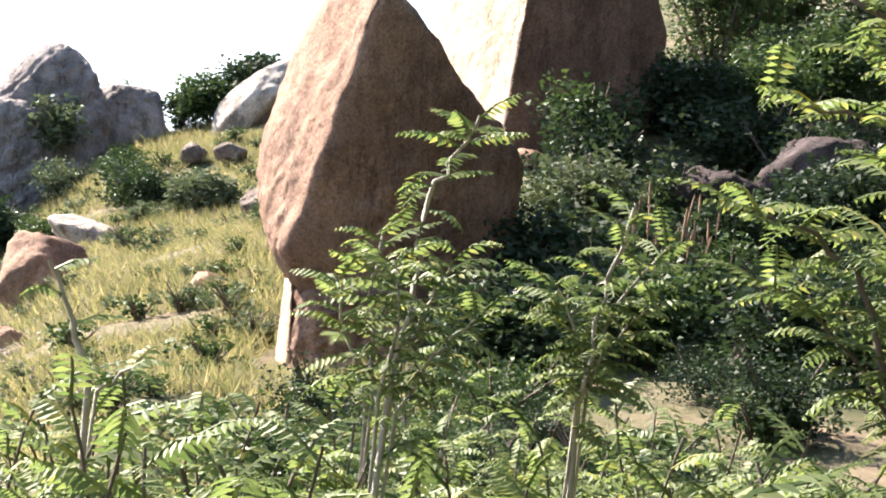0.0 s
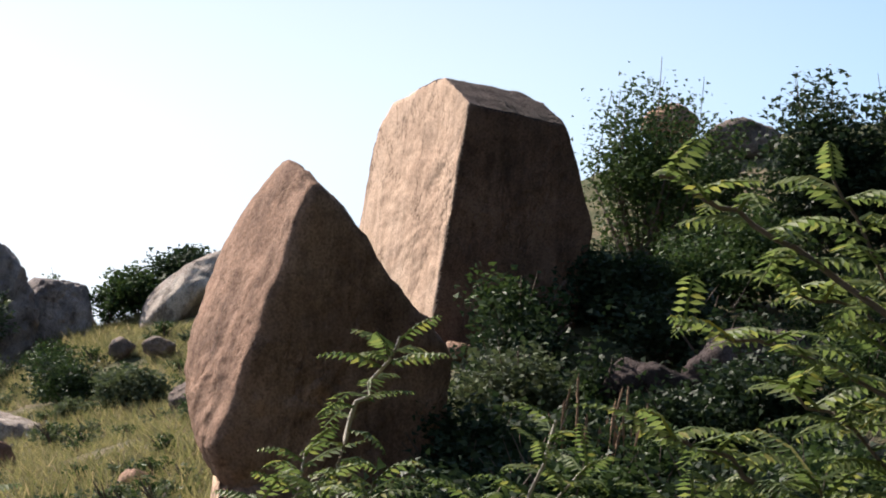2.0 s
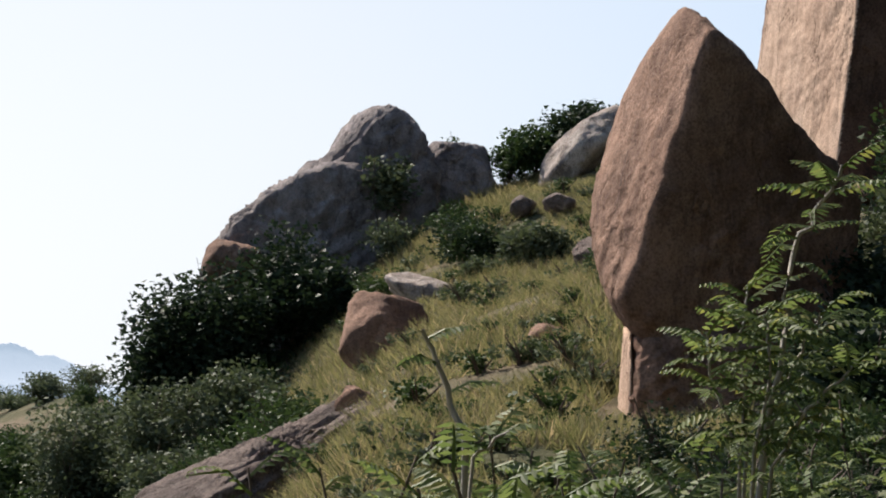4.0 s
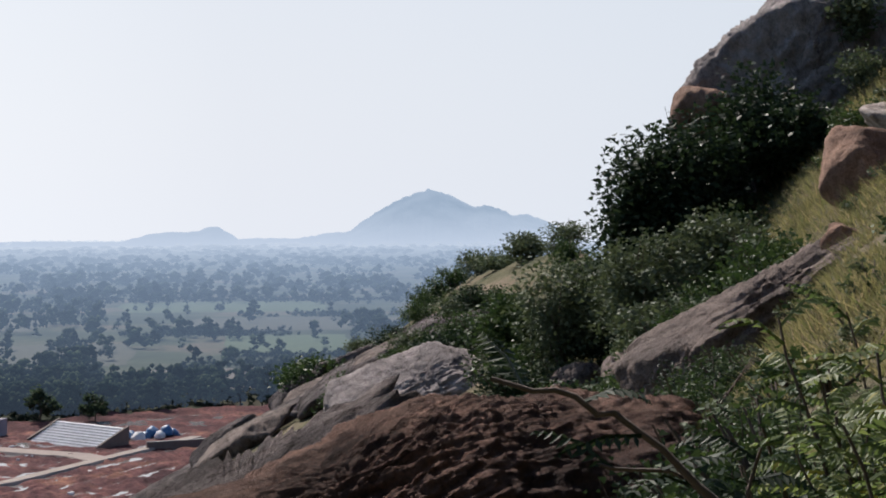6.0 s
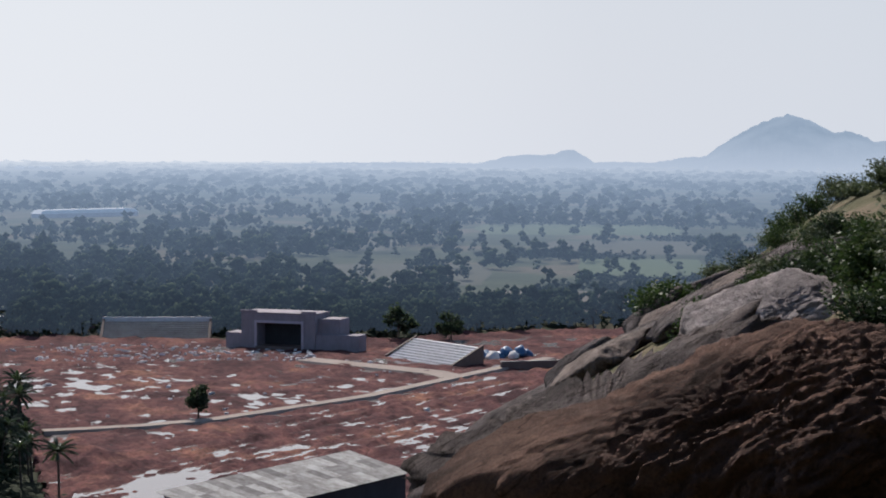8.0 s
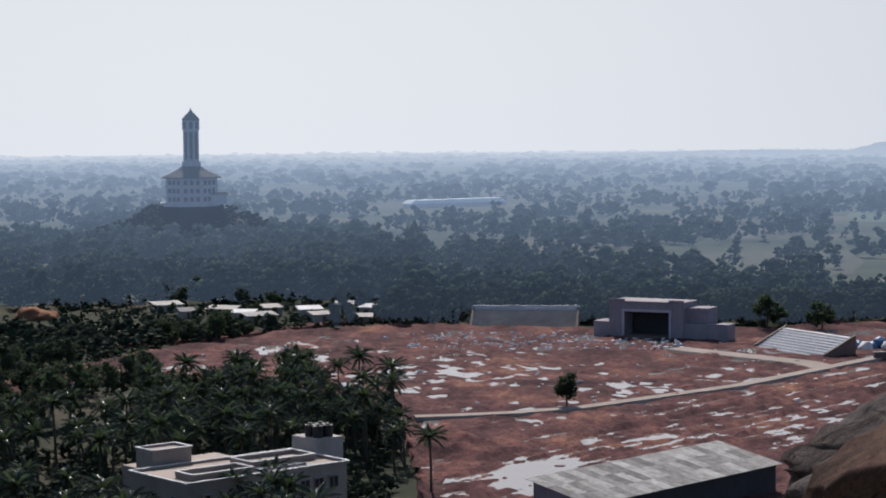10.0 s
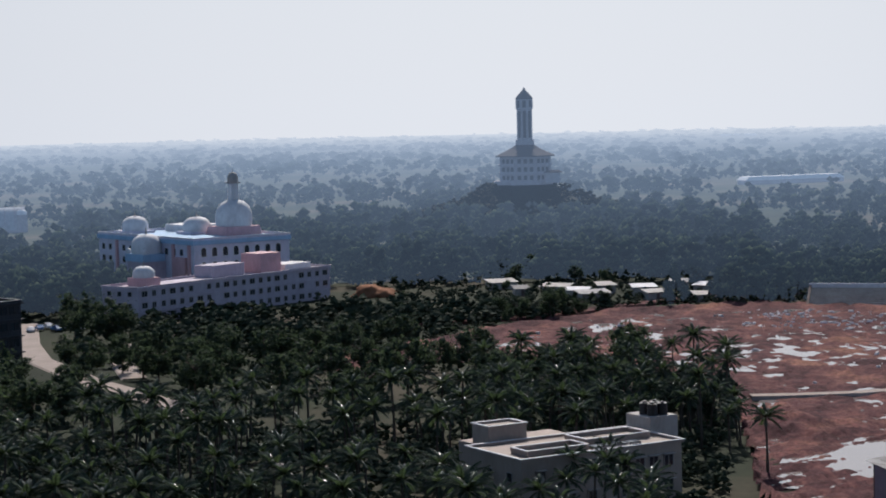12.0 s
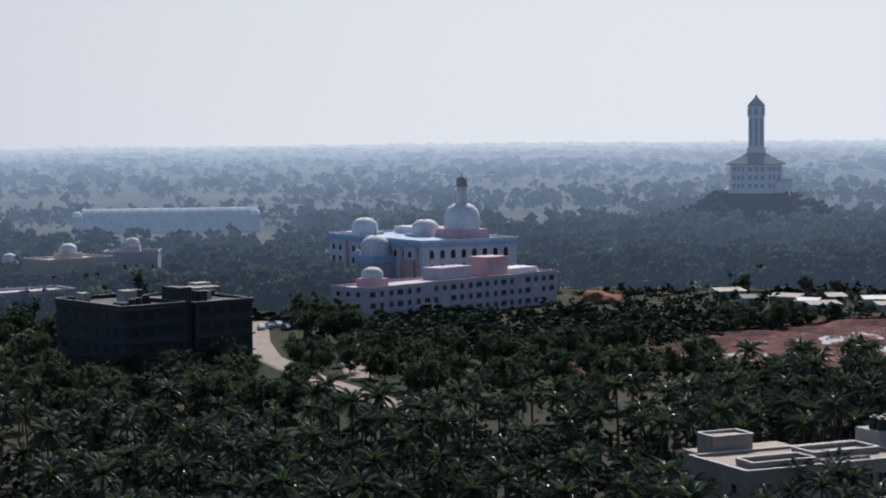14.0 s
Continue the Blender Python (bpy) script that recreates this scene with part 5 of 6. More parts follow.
for x, y in ((-7.6, 18.4), (-7.6, 28.6)):
    dome("cupola", x, y, 13.4, 0.9, 1.6, WHITE, dh)
for x, y, r in ((10, 57, 4.3), (20, 33, 4.4)):
    block("drum", x - r - 0.6, x + r + 0.6, y - r - 0.6, y + r + 0.6, 18.0, 18.9, LAVENDER, dh)
    dome("dome", x, y, 18.9, r, 4.8, WHITE, dh)
block("drum", 19.8, 33.2, 13.4, 26.8, 18, 20.8, ROSE, dh, "salmon-pink drum under the main dome", top=0.92)
dome("dome", 26.5, 20, 20.8, 5.8, 8.6, WHITE, dh, finial=False)
block("spire", 25.1, 27.9, 18.6, 21.4, 29.0, 34.6, WHITE, dh, top=0.85)
dome("spire_cap", 26.5, 20, 35.0, 1.7, 3.2, SLAB, dh)
block("spire_ledge", 24.7, 28.3, 18.2, 21.8, 34.6, 35.0, SLAB, dh, bevel=0)
block("roof_room", 22, 34, 40, 58, 18, 20.4, WHITE, dh)
tagged(dh, "large domed hall with lavender walls and light blue roof band", "building")

# the dark unfinished block, the shade on its fronts put into the wall colour
dk = site("unfinished_block", -357.3, -213, -0.882, 0.471)
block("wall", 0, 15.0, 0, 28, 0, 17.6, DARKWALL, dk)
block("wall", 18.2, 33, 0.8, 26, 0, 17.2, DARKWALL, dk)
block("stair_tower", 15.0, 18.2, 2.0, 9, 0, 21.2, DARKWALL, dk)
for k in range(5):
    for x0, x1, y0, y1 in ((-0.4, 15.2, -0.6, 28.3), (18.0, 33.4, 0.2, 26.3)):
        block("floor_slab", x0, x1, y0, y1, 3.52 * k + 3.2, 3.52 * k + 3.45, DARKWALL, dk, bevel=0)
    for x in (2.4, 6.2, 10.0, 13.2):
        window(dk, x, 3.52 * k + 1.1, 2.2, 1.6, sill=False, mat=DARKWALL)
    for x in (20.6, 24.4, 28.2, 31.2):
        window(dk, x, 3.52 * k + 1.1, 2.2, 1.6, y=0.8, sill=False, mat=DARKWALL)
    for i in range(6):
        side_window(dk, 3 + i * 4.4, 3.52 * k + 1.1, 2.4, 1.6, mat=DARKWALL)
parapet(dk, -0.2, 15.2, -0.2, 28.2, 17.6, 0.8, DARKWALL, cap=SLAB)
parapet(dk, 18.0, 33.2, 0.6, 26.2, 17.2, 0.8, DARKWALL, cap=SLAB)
for i in range(9):
    x, y = (1.5 + (i * 5) % 12, 3 + (i * 7) % 22) if i < 5 else (19.5 + (i * 4) % 11, 4 + (i * 6) % 18)
    block("roof_room", x, x + 2.0 + (i % 3), y, y + 3.5, 17.2, 18.8 + (i * 7 % 4) * 0.6, SLAB if i % 2 else DARKWALL, dk)
for x, y in ((4, 3), (6.2, 4.4), (22, 5), (11, 9)):
    bm = bmesh.new()
    bmesh.ops.create_cone(bm, cap_ends=True, segments=14, radius1=0.9, radius2=0.8, depth=2.0, matrix=Matrix.Translation((x, y, 18.55)))
    part("water_tank", bm, BLACK, dk, "black plastic roof tank")
sheet = block("sheet_canopy", 24, 32.5, 12, 18, 19.8, 20.0, SLAB, dk, "pale sheet canopy on the roof", bevel=0)
for x, y in ((24.3, 12.3), (32, 12.3), (24.3, 17.5), (32, 17.5)):
    block("post", x, x + 0.2, y, y + 0.2, 17.2, 19.8, DARKWALL, sheet, bevel=0)
tagged(dk, "dark unfinished concrete block of five storeys with cluttered roof", "building")

# houses beyond it
def house(x, y, ux, uy, lx, ly, hgt, mat, label, with_dome=True):
    h = site("house", x, y, ux, uy)
    block("wall", 0, lx, 0, ly, 0, hgt, mat, h)
    parapet(h, -0.2, lx + 0.2, -0.2, ly + 0.2, hgt, 0.6, mat)
    n = max(2, int(lx / 4))
    for k in range(max(1, int(hgt / 3.4))):
        for i in range(n):
            window(h, (i + 0.5) * lx / n, 1 + 3.3 * k, 1.5, 1.5, sill=False)
    if with_dome:
        block("roof_room", lx * 0.35, lx * 0.65, ly * 0.3, ly * 0.7, hgt, hgt + 2, mat, h)
        dome("dome", lx / 2, ly / 2, hgt + 2, min(lx, ly) * 0.2, 3, WHITE, h)
    return tagged(h, label, "house")


PALECREAM = paint("pale_cream_paint", (0.52, 0.46, 0.42))
house(-529.2, -341.9, -0.918, 0.398, 24, 14, 13.5, PALECREAM, "cream house with a small roof dome")
house(-474.4, -324.9, -0.85, 0.5, 26, 14, 8, PINK, "pale flat-roofed house among the trees", False)
house(-560, -390, -0.4, 0.9, 20, 12, 8, CREAM, "cream house with a small roof dome")
house(-575, -350, -0.4, 0.9, 18, 12, 13, PINK, "pale house with a small roof dome")

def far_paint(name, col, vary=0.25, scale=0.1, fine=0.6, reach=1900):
    """Matter of far things that pale with the plain behind, haze mixed in as emission."""
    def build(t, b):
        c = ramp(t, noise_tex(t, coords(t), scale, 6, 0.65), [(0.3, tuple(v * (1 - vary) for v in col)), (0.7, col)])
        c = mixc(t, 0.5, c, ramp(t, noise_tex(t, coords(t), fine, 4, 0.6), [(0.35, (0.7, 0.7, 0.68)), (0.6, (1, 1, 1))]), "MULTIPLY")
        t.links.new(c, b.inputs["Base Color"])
        distance_haze(t, b, 350, reach)
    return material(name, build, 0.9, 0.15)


# a longer reach gives the mound thinner haze than the plain round it
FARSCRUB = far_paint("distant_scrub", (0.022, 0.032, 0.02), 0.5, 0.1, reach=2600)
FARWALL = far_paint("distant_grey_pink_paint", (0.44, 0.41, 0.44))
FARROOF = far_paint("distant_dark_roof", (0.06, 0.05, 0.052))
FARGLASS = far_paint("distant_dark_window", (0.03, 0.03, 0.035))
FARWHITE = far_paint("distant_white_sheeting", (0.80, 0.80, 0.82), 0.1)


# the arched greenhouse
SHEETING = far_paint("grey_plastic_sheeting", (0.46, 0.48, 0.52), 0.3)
gh = site("greenhouse", -880, -548, -0.48, 0.88)
v, f = [], []
for i in range(19):
    for k in range(13):
        a = math.pi * k / 12
        v.append((i * 5.0, 9 - 9 * math.cos(a), 1.0 + 11.5 * math.sin(a)))
for i in range(18):
    for k in range(12):
        a = i * 13 + k
        f.append((a, a + 13, a + 14, a + 1))
mesh_object("roof", v, f, SHEETING, gh, smooth=True)
for i in range(19):
    v, f = [], []
    tube(v, f, [Vector((i * 5.0, 9 - 9.15 * math.cos(math.pi * k / 12), 1.0 + 11.65 * math.sin(math.pi * k / 12))) for k in range(13)], [0.22] * 13, 5)
    mesh_object("rib", v, f, FARWALL, gh)
block("wall", 0, 90, -0.2, 0.1, 0, 1.2, FARWALL, gh)
for x in (-1.2, 90.0):
    block("end_tower", x - 4, x + 1.1, -2, 4, 0, 9, FARWALL, gh)
    dome("dome", x - 1.4, 1, 9, 2.4, 2.6, FARWHITE, gh)
tagged(gh, "long arched hall roofed with pale sheeting", "hall")

# the tower on its mound
MX, MY = -975.7, -219.0


def build_mound():
    v, f = [], []
    rings, sides = 16, 48
    for i in range(rings + 1):
        u = i / rings
        for k in range(sides):
            a = 2 * math.pi * k / sides
            rr = 15 + 44 * u ** 1.25 * (1 + 0.25 * noise.noise((math.cos(a) * 1.5, math.sin(a) * 1.5, 7)))
            v.append((MX + rr * math.cos(a), MY + rr * math.sin(a), 20.5 * (1 - u ** 0.75) + 1.2 * noise.noise((rr * 0.1, a * 3, 2)) * (u > 0) - 0.2))
    for i in range(rings):
        for k in range(sides):
            a, b = i * sides + k, i * sides + (k + 1) % sides
            f.append((a, a + sides, b + sides, b))
    f.append(tuple(range(sides)))
    tagged(mesh_object("mound", v, f, FARSCRUB, smooth=True), "steep wooded mound on the plain", "hill", kind="structure")


build_mound()


def ring_part(name, profile, mat, parent, label="", sides=8, turn=22.5):
    v, f = [], []
    for r, z in profile:
        for k in range(sides):
            a = radians(turn) + 2 * math.pi * k / sides
            v.append((r * math.cos(a), r * math.sin(a), z))
    for i in range(len(profile) - 1):
        for k in range(sides):
            a, b = i * sides + k, i * sides + (k + 1) % sides
            f.append((a, b, b + sides, a + sides))
    f.append(tuple(range((len(profile) - 1) * sides, len(profile) * sides)))
    return mesh_object(name, v, f, mat, parent, label)


tw = site("tower_temple", MX, MY, -0.22, 0.975, 20.3)
ring_part("terrace", [(17, -1), (17, 0.8), (13.6, 0.8)], FARWALL, tw, "stone terrace")
ring_part("wall", [(13.2, 0), (13.2, 13.4)], FARWALL, tw)
for k in range(8):
    a = radians(22.5 + 45 * k)
    block("corner_pier", 13.0 * math.cos(a) - 0.7, 13.0 * math.cos(a) + 0.7, 13.0 * math.sin(a) - 0.7, 13.0 * math.sin(a) + 0.7, 0, 13.2, FARWALL, tw)
    for s in range(3):
        for o in (-3.0, 0.0, 3.0):
            m = radians(45 * k)
            w = block("window", -0.9, 0.9, -0.2, 0.2, 0, 2.2, FARGLASS, tw, bevel=0)
            w.matrix_basis = Matrix.Translation((12.2 * math.cos(m) - o * math.sin(m), 12.2 * math.sin(m) + o * math.cos(m), 1.4 + 4.1 * s)) @ Matrix.Rotation(radians(45 * k) + math.pi / 2, 4, "Z")
for z in (4.2, 8.4):
    ring_part("balcony_ledge", [(13.2, z), (14.3, z + 0.05), (14.3, z + 0.6), (13.2, z + 0.62)], FARWALL, tw)
ring_part("roof", [(16.0, 12.9), (15.9, 13.4), (11.5, 15.2), (8, 16.8), (4.6, 19.0)], FARROOF, tw, "dark sloping eight-sided roof")
ring_part("shaft", [(5.0, 17.0), (5.0, 21.0), (3.9, 21.5), (3.4, 36.0), (4.5, 36.6), (4.5, 41.5), (3.4, 42.5)], FARWALL, tw)
for k in range(8):
    a = radians(22.5 + 45 * k)
    block("shaft_rib", 3.8 * math.cos(a) - 0.35, 3.8 * math.cos(a) + 0.35, 3.8 * math.sin(a) - 0.35, 3.8 * math.sin(a) + 0.35, 21, 37, FARWALL, tw, bevel=0)
ring_part("crown", [(4.7, 41.4), (4.6, 42.2), (2.6, 44.4), (0.9, 46.0), (0.1, 47.6)], FARROOF, tw, "dark pointed crown")
for k in range(8):
    a = radians(45 * k)
    bay = block("shaft_bay", -0.75, 0.75, -0.12, 0.12, 0, 13.5, FARGLASS, tw, "dark tall bay between the ribs", bevel=0)
    bay.matrix_basis = Matrix.Translation((3.55 * math.cos(a), 3.55 * math.sin(a), 22.2)) @ Matrix.Rotation(a + math.pi / 2, 4, "Z")
    bay = block("shaft_bay", -0.9, 0.9, -0.12, 0.12, 0, 3.6, FARGLASS, tw, "dark tall bay between the ribs", bevel=0)
    bay.matrix_basis = Matrix.Translation((4.17 * math.cos(a), 4.17 * math.sin(a), 37.3)) @ Matrix.Rotation(a + math.pi / 2, 4, "Z")
block("porch", 10, 17, -17, -11, 0, 5, FARWALL, tw)
block("porch_roof", 9, 18.5, -18.5, -10, 5, 6.2, FARROOF, tw, "dark porch roof", top=0.6)
block("pavilion", -4, 8, 24, 30, -2, 0.6, FARWALL, tw)
block("pavilion_roof", -5, 9, 23, 31, 0.6, 1.3, FARWALL, tw, "white flat pavilion roof")
tagged(tw, "eight-sided tower temple with a tall shaft and dark roof", "tower")


# ---- fields and far sheds ----
def field(az0, az1, r0, r1, mat, label, z=0.12, seed=1):
    v = [(0, 0, 0)]
    n = 40
    m = ray_dir((az0 + az1) / 2) * ((r0 + r1) / 2)
    v[0] = (m.x, m.y, z)
    for i in range(n):
        t = 2 * math.pi * i / n
        c, s = math.cos(t), math.sin(t)
        k = 1 / max(abs(c), abs(s)) ** 0.7 * (1 + 0.12 * noise.noise((c * 2, s * 2, seed)))
        p = ray_dir((az0 + az1) / 2 + (az1 - az0) / 2 * c * k) * ((r0 + r1) / 2 + (r1 - r0) / 2 * s * k)
        v.append((p.x, p.y, z))
    f = [(0, 1 + i, 1 + (i + 1) % n) for i in range(n)]
    tagged(mesh_object("field", v, f, mat), label, "field", kind="structure")


# ---- trees of the plain ----
def tree_proto(name, seed, hgt, w, mat, label, leaves=900, size=0.55, crown_low=0.1):
    rng = np.random.default_rng(seed)
    root = new(name)
    sv, sf = [], []
    tube(sv, sf, [Vector((0, 0, -0.3)), Vector((0.1, 0, hgt * 0.35)), Vector((0, 0.15, hgt * 0.75))], [0.035 * hgt, 0.025 * hgt, 0.006 * hgt], 6)
    for i in range(6):
        a = i * 2.4 + rng.uniform(0, 0.6)
        s = Vector((0.05, 0.05, hgt * rng.uniform(0.3, 0.55)))
        tube(sv, sf, [s, s + Vector((math.cos(a) * w * 0.3, math.sin(a) * w * 0.3, hgt * 0.22))], [0.014 * hgt, 0.004 * hgt], 4)
    mesh_object("trunk", sv, sf, BARK_DARK, root, smooth=True)
    lobes = [(0, 0, hgt * (crown_low + 1) / 2, w * 0.36, hgt * (1 - crown_low) / 2)]
    for i in range(5):  # a crown of uneven lobes
        a, r = i * 1.26 + rng.uniform(-0.5, 0.5), w * rng.uniform(0.2, 0.34)
        lobes.append((math.cos(a) * r, math.sin(a) * r, hgt * rng.uniform(crown_low + 0.25, 0.78), w * rng.uniform(0.16, 0.26), hgt * rng.uniform(0.13, 0.22)))
    cv, cf, n = [], [], 0
    for x, y, z, rw, rh in lobes:
        v, f = leaf_cloud(rng, (x, y, z), (rw, rw, rh), leaves // 210, 24, size * 1.15, 0.5, 0.25, 0.24, True, 0.75)
        cv.append(v), cf.append(f + n)
        n += len(v)
    v, f = np.concatenate(cv), np.concatenate(cf)
    mesh_object("crown", v, f.tolist(), mat, root)
    return tagged(root, label, "tree")


def palm_proto(seed, hgt):
    rng = np.random.default_rng(seed)
    root = new("coconut_palm")
    lean = rng.normal(size=2) * 0.5
    tip = Vector((lean[0], lean[1], hgt))
    sv, sf = [], []
    tube(sv, sf, [Vector((0, 0, -0.3)), Vector((lean[0] * 0.3, lean[1] * 0.3, hgt * 0.5)), tip], [0.24, 0.17, 0.14], 7)
    mesh_object("trunk", sv, sf, TRUNK, root, smooth=True)
    v, f = [], []
    for i in range(24):
        a = i * 2.4 + rng.uniform(-0.25, 0.25)
        d = Vector((math.cos(a), math.sin(a), 2.4 - 2.6 * (i / 23) ** 0.9 + rng.uniform(-0.15, 0.15))).normalized()
        p, ln, seg = tip.copy(), rng.uniform(2.5, 3.4), 9
        pts = []
        for s in range(seg + 1):
            pts.append(p.copy())
            p = p + d * (ln / seg)
            d = (d + Vector((0, 0, -0.15))).normalized()
        side = Vector((-math.sin(a), math.cos(a), 0))
        for s in range(1, seg):
            for q in (0.0, 0.5):
                c = pts[s].lerp(pts[s + 1], q)
                ax = (pts[s + 1] - pts[s]).normalized()
                l = 0.95 * math.sin(math.pi * (0.15 + 0.75 * (s + q) / seg))
                for k in (-1, 1):
                    n = len(v)
                    end = c + side * k * l * 0.5 + ax * l * 0.7 + Vector((0, 0, -0.42 * l))
                    v += [c - ax * 0.12, c + ax * 0.12, end]
                    f.append((n, n + 1, n + 2))
        for s in range(seg):  # the midrib
            n = len(v)
            w = side * 0.09 * (1 - s / seg)
            v += [pts[s] - w, pts[s] + w, pts[s + 1] + w * 0.8, pts[s + 1] - w * 0.8]
            f.append((n, n + 1, n + 2, n + 3))
    mesh_object("crown", v, f, LEAF_PALM, root)
    return tagged(root, "coconut palm with drooping feather fronds", "palm tree", "coconut palms of the grove")


def scatter(protos, places, rng, lo=0.8, hi=1.25, view=False):
    for i, (x, y) in enumerate(places):
        src = protos[i % len(protos)]
        if i < len(protos):
            src.matrix_world = Matrix.Translation((x, y, ground_z(x, y))) @ Matrix.Rotation(rng.uniform(0, 6.28), 4, "Z")
            continue
        s = rng.uniform(lo, hi)
        if view and 103.5 < math.degrees(math.atan2(-x, y)) < 115:  # low young trees before the hostel
            s = min(s, max(0.3, (55 - 0.101 * math.hypot(x, y)) / 12.5))
        if view and 97 < math.degrees(math.atan2(-x, y)) < 105 and math.hypot(x, y) > 475:
            s *= 0.62
        ob = copy_thing(src, Matrix.Translation((x, y, ground_z(x, y))) @ Matrix.Rotation(rng.uniform(0, 6.28), 4, "Z"))
        ob.scale = (s * rng.uniform(0.9, 1.1), s * rng.uniform(0.9, 1.1), s)


BUILT = [(-259.1, -59.5, -0.716, 0.698, 32, 24), (-269.5, -6, -0.78, 0.626, 45, 11), (-502.6, -222.3, -0.929, 0.370, 83, 23), (-574.9, -234.9, -0.785, 0.619, 36, 65),
         (-357.3, -213, -0.882, 0.471, 33, 28), (-533, -6.5, 0.40, 0.917, 34, 10), (-508, 31, 0.86, 0.51, 28, 10), (-553, -45, 0.03, 1.0, 30, 9),
         (-529.2, -341.9, -0.918, 0.398, 24, 14), (-474.4, -324.9, -0.85, 0.5, 26, 14), (-575, -350, -0.4, 0.9, 18, 12), (-560, -390, -0.4, 0.9, 20, 12)]


LANE = [(-340, -135), (-362, -155), (-392, -186), (-425, -214), (-455, -232), (-500, -255)]


def free(x, y, gap=3.0):
    for bx, by, ux, uy, lx, ly in BUILT:
        l = math.hypot(ux, uy)
        a, b = ((x - bx) * ux + (y - by) * uy) / l, (-(x - bx) * uy + (y - by) * ux) / l
        if -gap < a < lx + gap and -gap < b < ly + gap:
            return False
    for (ax, ay), (bx, by) in zip(LANE, LANE[1:]):
        t = max(0, min(1, ((x - ax) * (bx - ax) + (y - ay) * (by - ay)) / ((bx - ax) ** 2 + (by - ay) ** 2)))
        if math.hypot(x - ax - t * (bx - ax), y - ay - t * (by - ay)) < 7:
            return False
    return not red_inside(x, y)


def off_lane(x, y):
    """Clear of the view down on to the lane."""
    r = math.hypot(x, y)
    for k in range(0, 32, 6):
        px, py = x * (r + k) / r, y * (r + k) / r
        for (ax, ay), (bx, by) in zip(LANE, LANE[1:]):
            t = max(0, min(1, ((px - ax) * (bx - ax) + (py - ay) * (by - ay)) / ((bx - ax) ** 2 + (by - ay) ** 2)))
            if math.hypot(px - ax - t * (bx - ax), py - ay - t * (by - ay)) < 7:
                return False
    return True


def fill(n, az0, az1, r0, r1, rng, gap, keep=lambda x, y: True):
    out = []
    tries = 0
    while len(out) < n and tries < n * 40:
        tries += 1
        a, r = rng.uniform(az0, az1), math.sqrt(rng.uniform(r0 ** 2, r1 ** 2))
        v = ray_dir(a)
        x, y = v.x * r, v.y * r
        if free(x, y) and keep(x, y) and all((x - p) ** 2 + (y - q) ** 2 > gap ** 2 for p, q in out):
            out.append((x, y))
    return out


rng_t = random.Random(9)
palms = [palm_proto(400 + i, 7.0 + i * 0.9) for i in range(5)]
scatter(palms, fill(250, 99, 126, 225, 345, rng_t, 3.4) + fill(60, 96.6, 104, 320, 398, rng_t, 3.6) + [(-265.6, -55.2), (-275.0, -50.4), (-301.0, -30.9)], rng_t, 0.85, 1.2)
TREE = "leafy dark green tree on the plain"
rounds = [tree_proto("tree", 500 + i, 8.5 + i, 7.5 + 0.6 * i, LEAF_TREE, TREE, 3900, 0.36) for i in range(4)]
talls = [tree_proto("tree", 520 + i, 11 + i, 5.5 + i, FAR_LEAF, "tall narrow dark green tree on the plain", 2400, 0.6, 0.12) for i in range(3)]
scatter(rounds, fill(112, 99, 127, 350, 470, rng_t, 6.8, off_lane) + fill(34, 97, 105, 480, 540, rng_t, 6) + fill(26, 113.6, 127, 470, 620, rng_t, 7) + fill(26, 100, 107, 600, 720, rng_t, 7), rng_t, 0.6, 1.35, view=True)
scatter(talls, fill(52, 79, 99, 556, 610, rng_t, 5.0) + fill(20, 94, 99, 350, 380, rng_t, 5), rng_t, 0.4, 0.85)
scatter([tree_proto("tree", 530, 11.5, 10, LEAF_TREE, "broad dark tree between the stage and the stand", 2600, 0.6), tree_proto("tree", 531, 8.5, 8, LEAF_TREE, "round dark tree behind the stand", 2200, 0.6), tree_proto("tree", 533, 8.0, 5.0, LEAF_TREE, "slender lone tree on the red earth", 4400, 0.4, 0.16)], [(-548, 36.5), (-552, 51.7), (-395.1, -13.3)], rng_t)


OCT_V = np.array([(1, 0, 0), (-1, 0, 0), (0, 1, 0), (0, -1, 0), (0, 0, 1), (0, 0, -1)])
OCT_F = np.array([(4, 0, 2), (4, 2, 1), (4, 1, 3), (4, 3, 0), (5, 2, 0), (5, 1, 2), (5, 3, 1), (5, 0, 3)])


def far_tree(rng, x, y, h, w, clumps):
    """A small far tree: uneven clumps piled over one another, narrowing to the top."""
    u = rng.random(clumps)
    ang = rng.uniform(0, 6.28, clumps)
    reach = w * 0.5 * np.sqrt(rng.random(clumps)) * (1.0 - 0.6 * u)
    c = np.stack([x + np.cos(ang) * reach, y + np.sin(ang) * reach, h * (0.22 + 0.68 * u)], 1)
    k = (0.5 + rng.random((clumps, 6, 1))) * np.array([w, w, h * 0.8]) * (0.62 / clumps ** 0.5)
    v = (c[:, None, :] + OCT_V[None] * k).reshape(-1, 3)
    return v, (OCT_F[None] + 6 * np.arange(clumps)[:, None, None]).reshape(-1, 3)


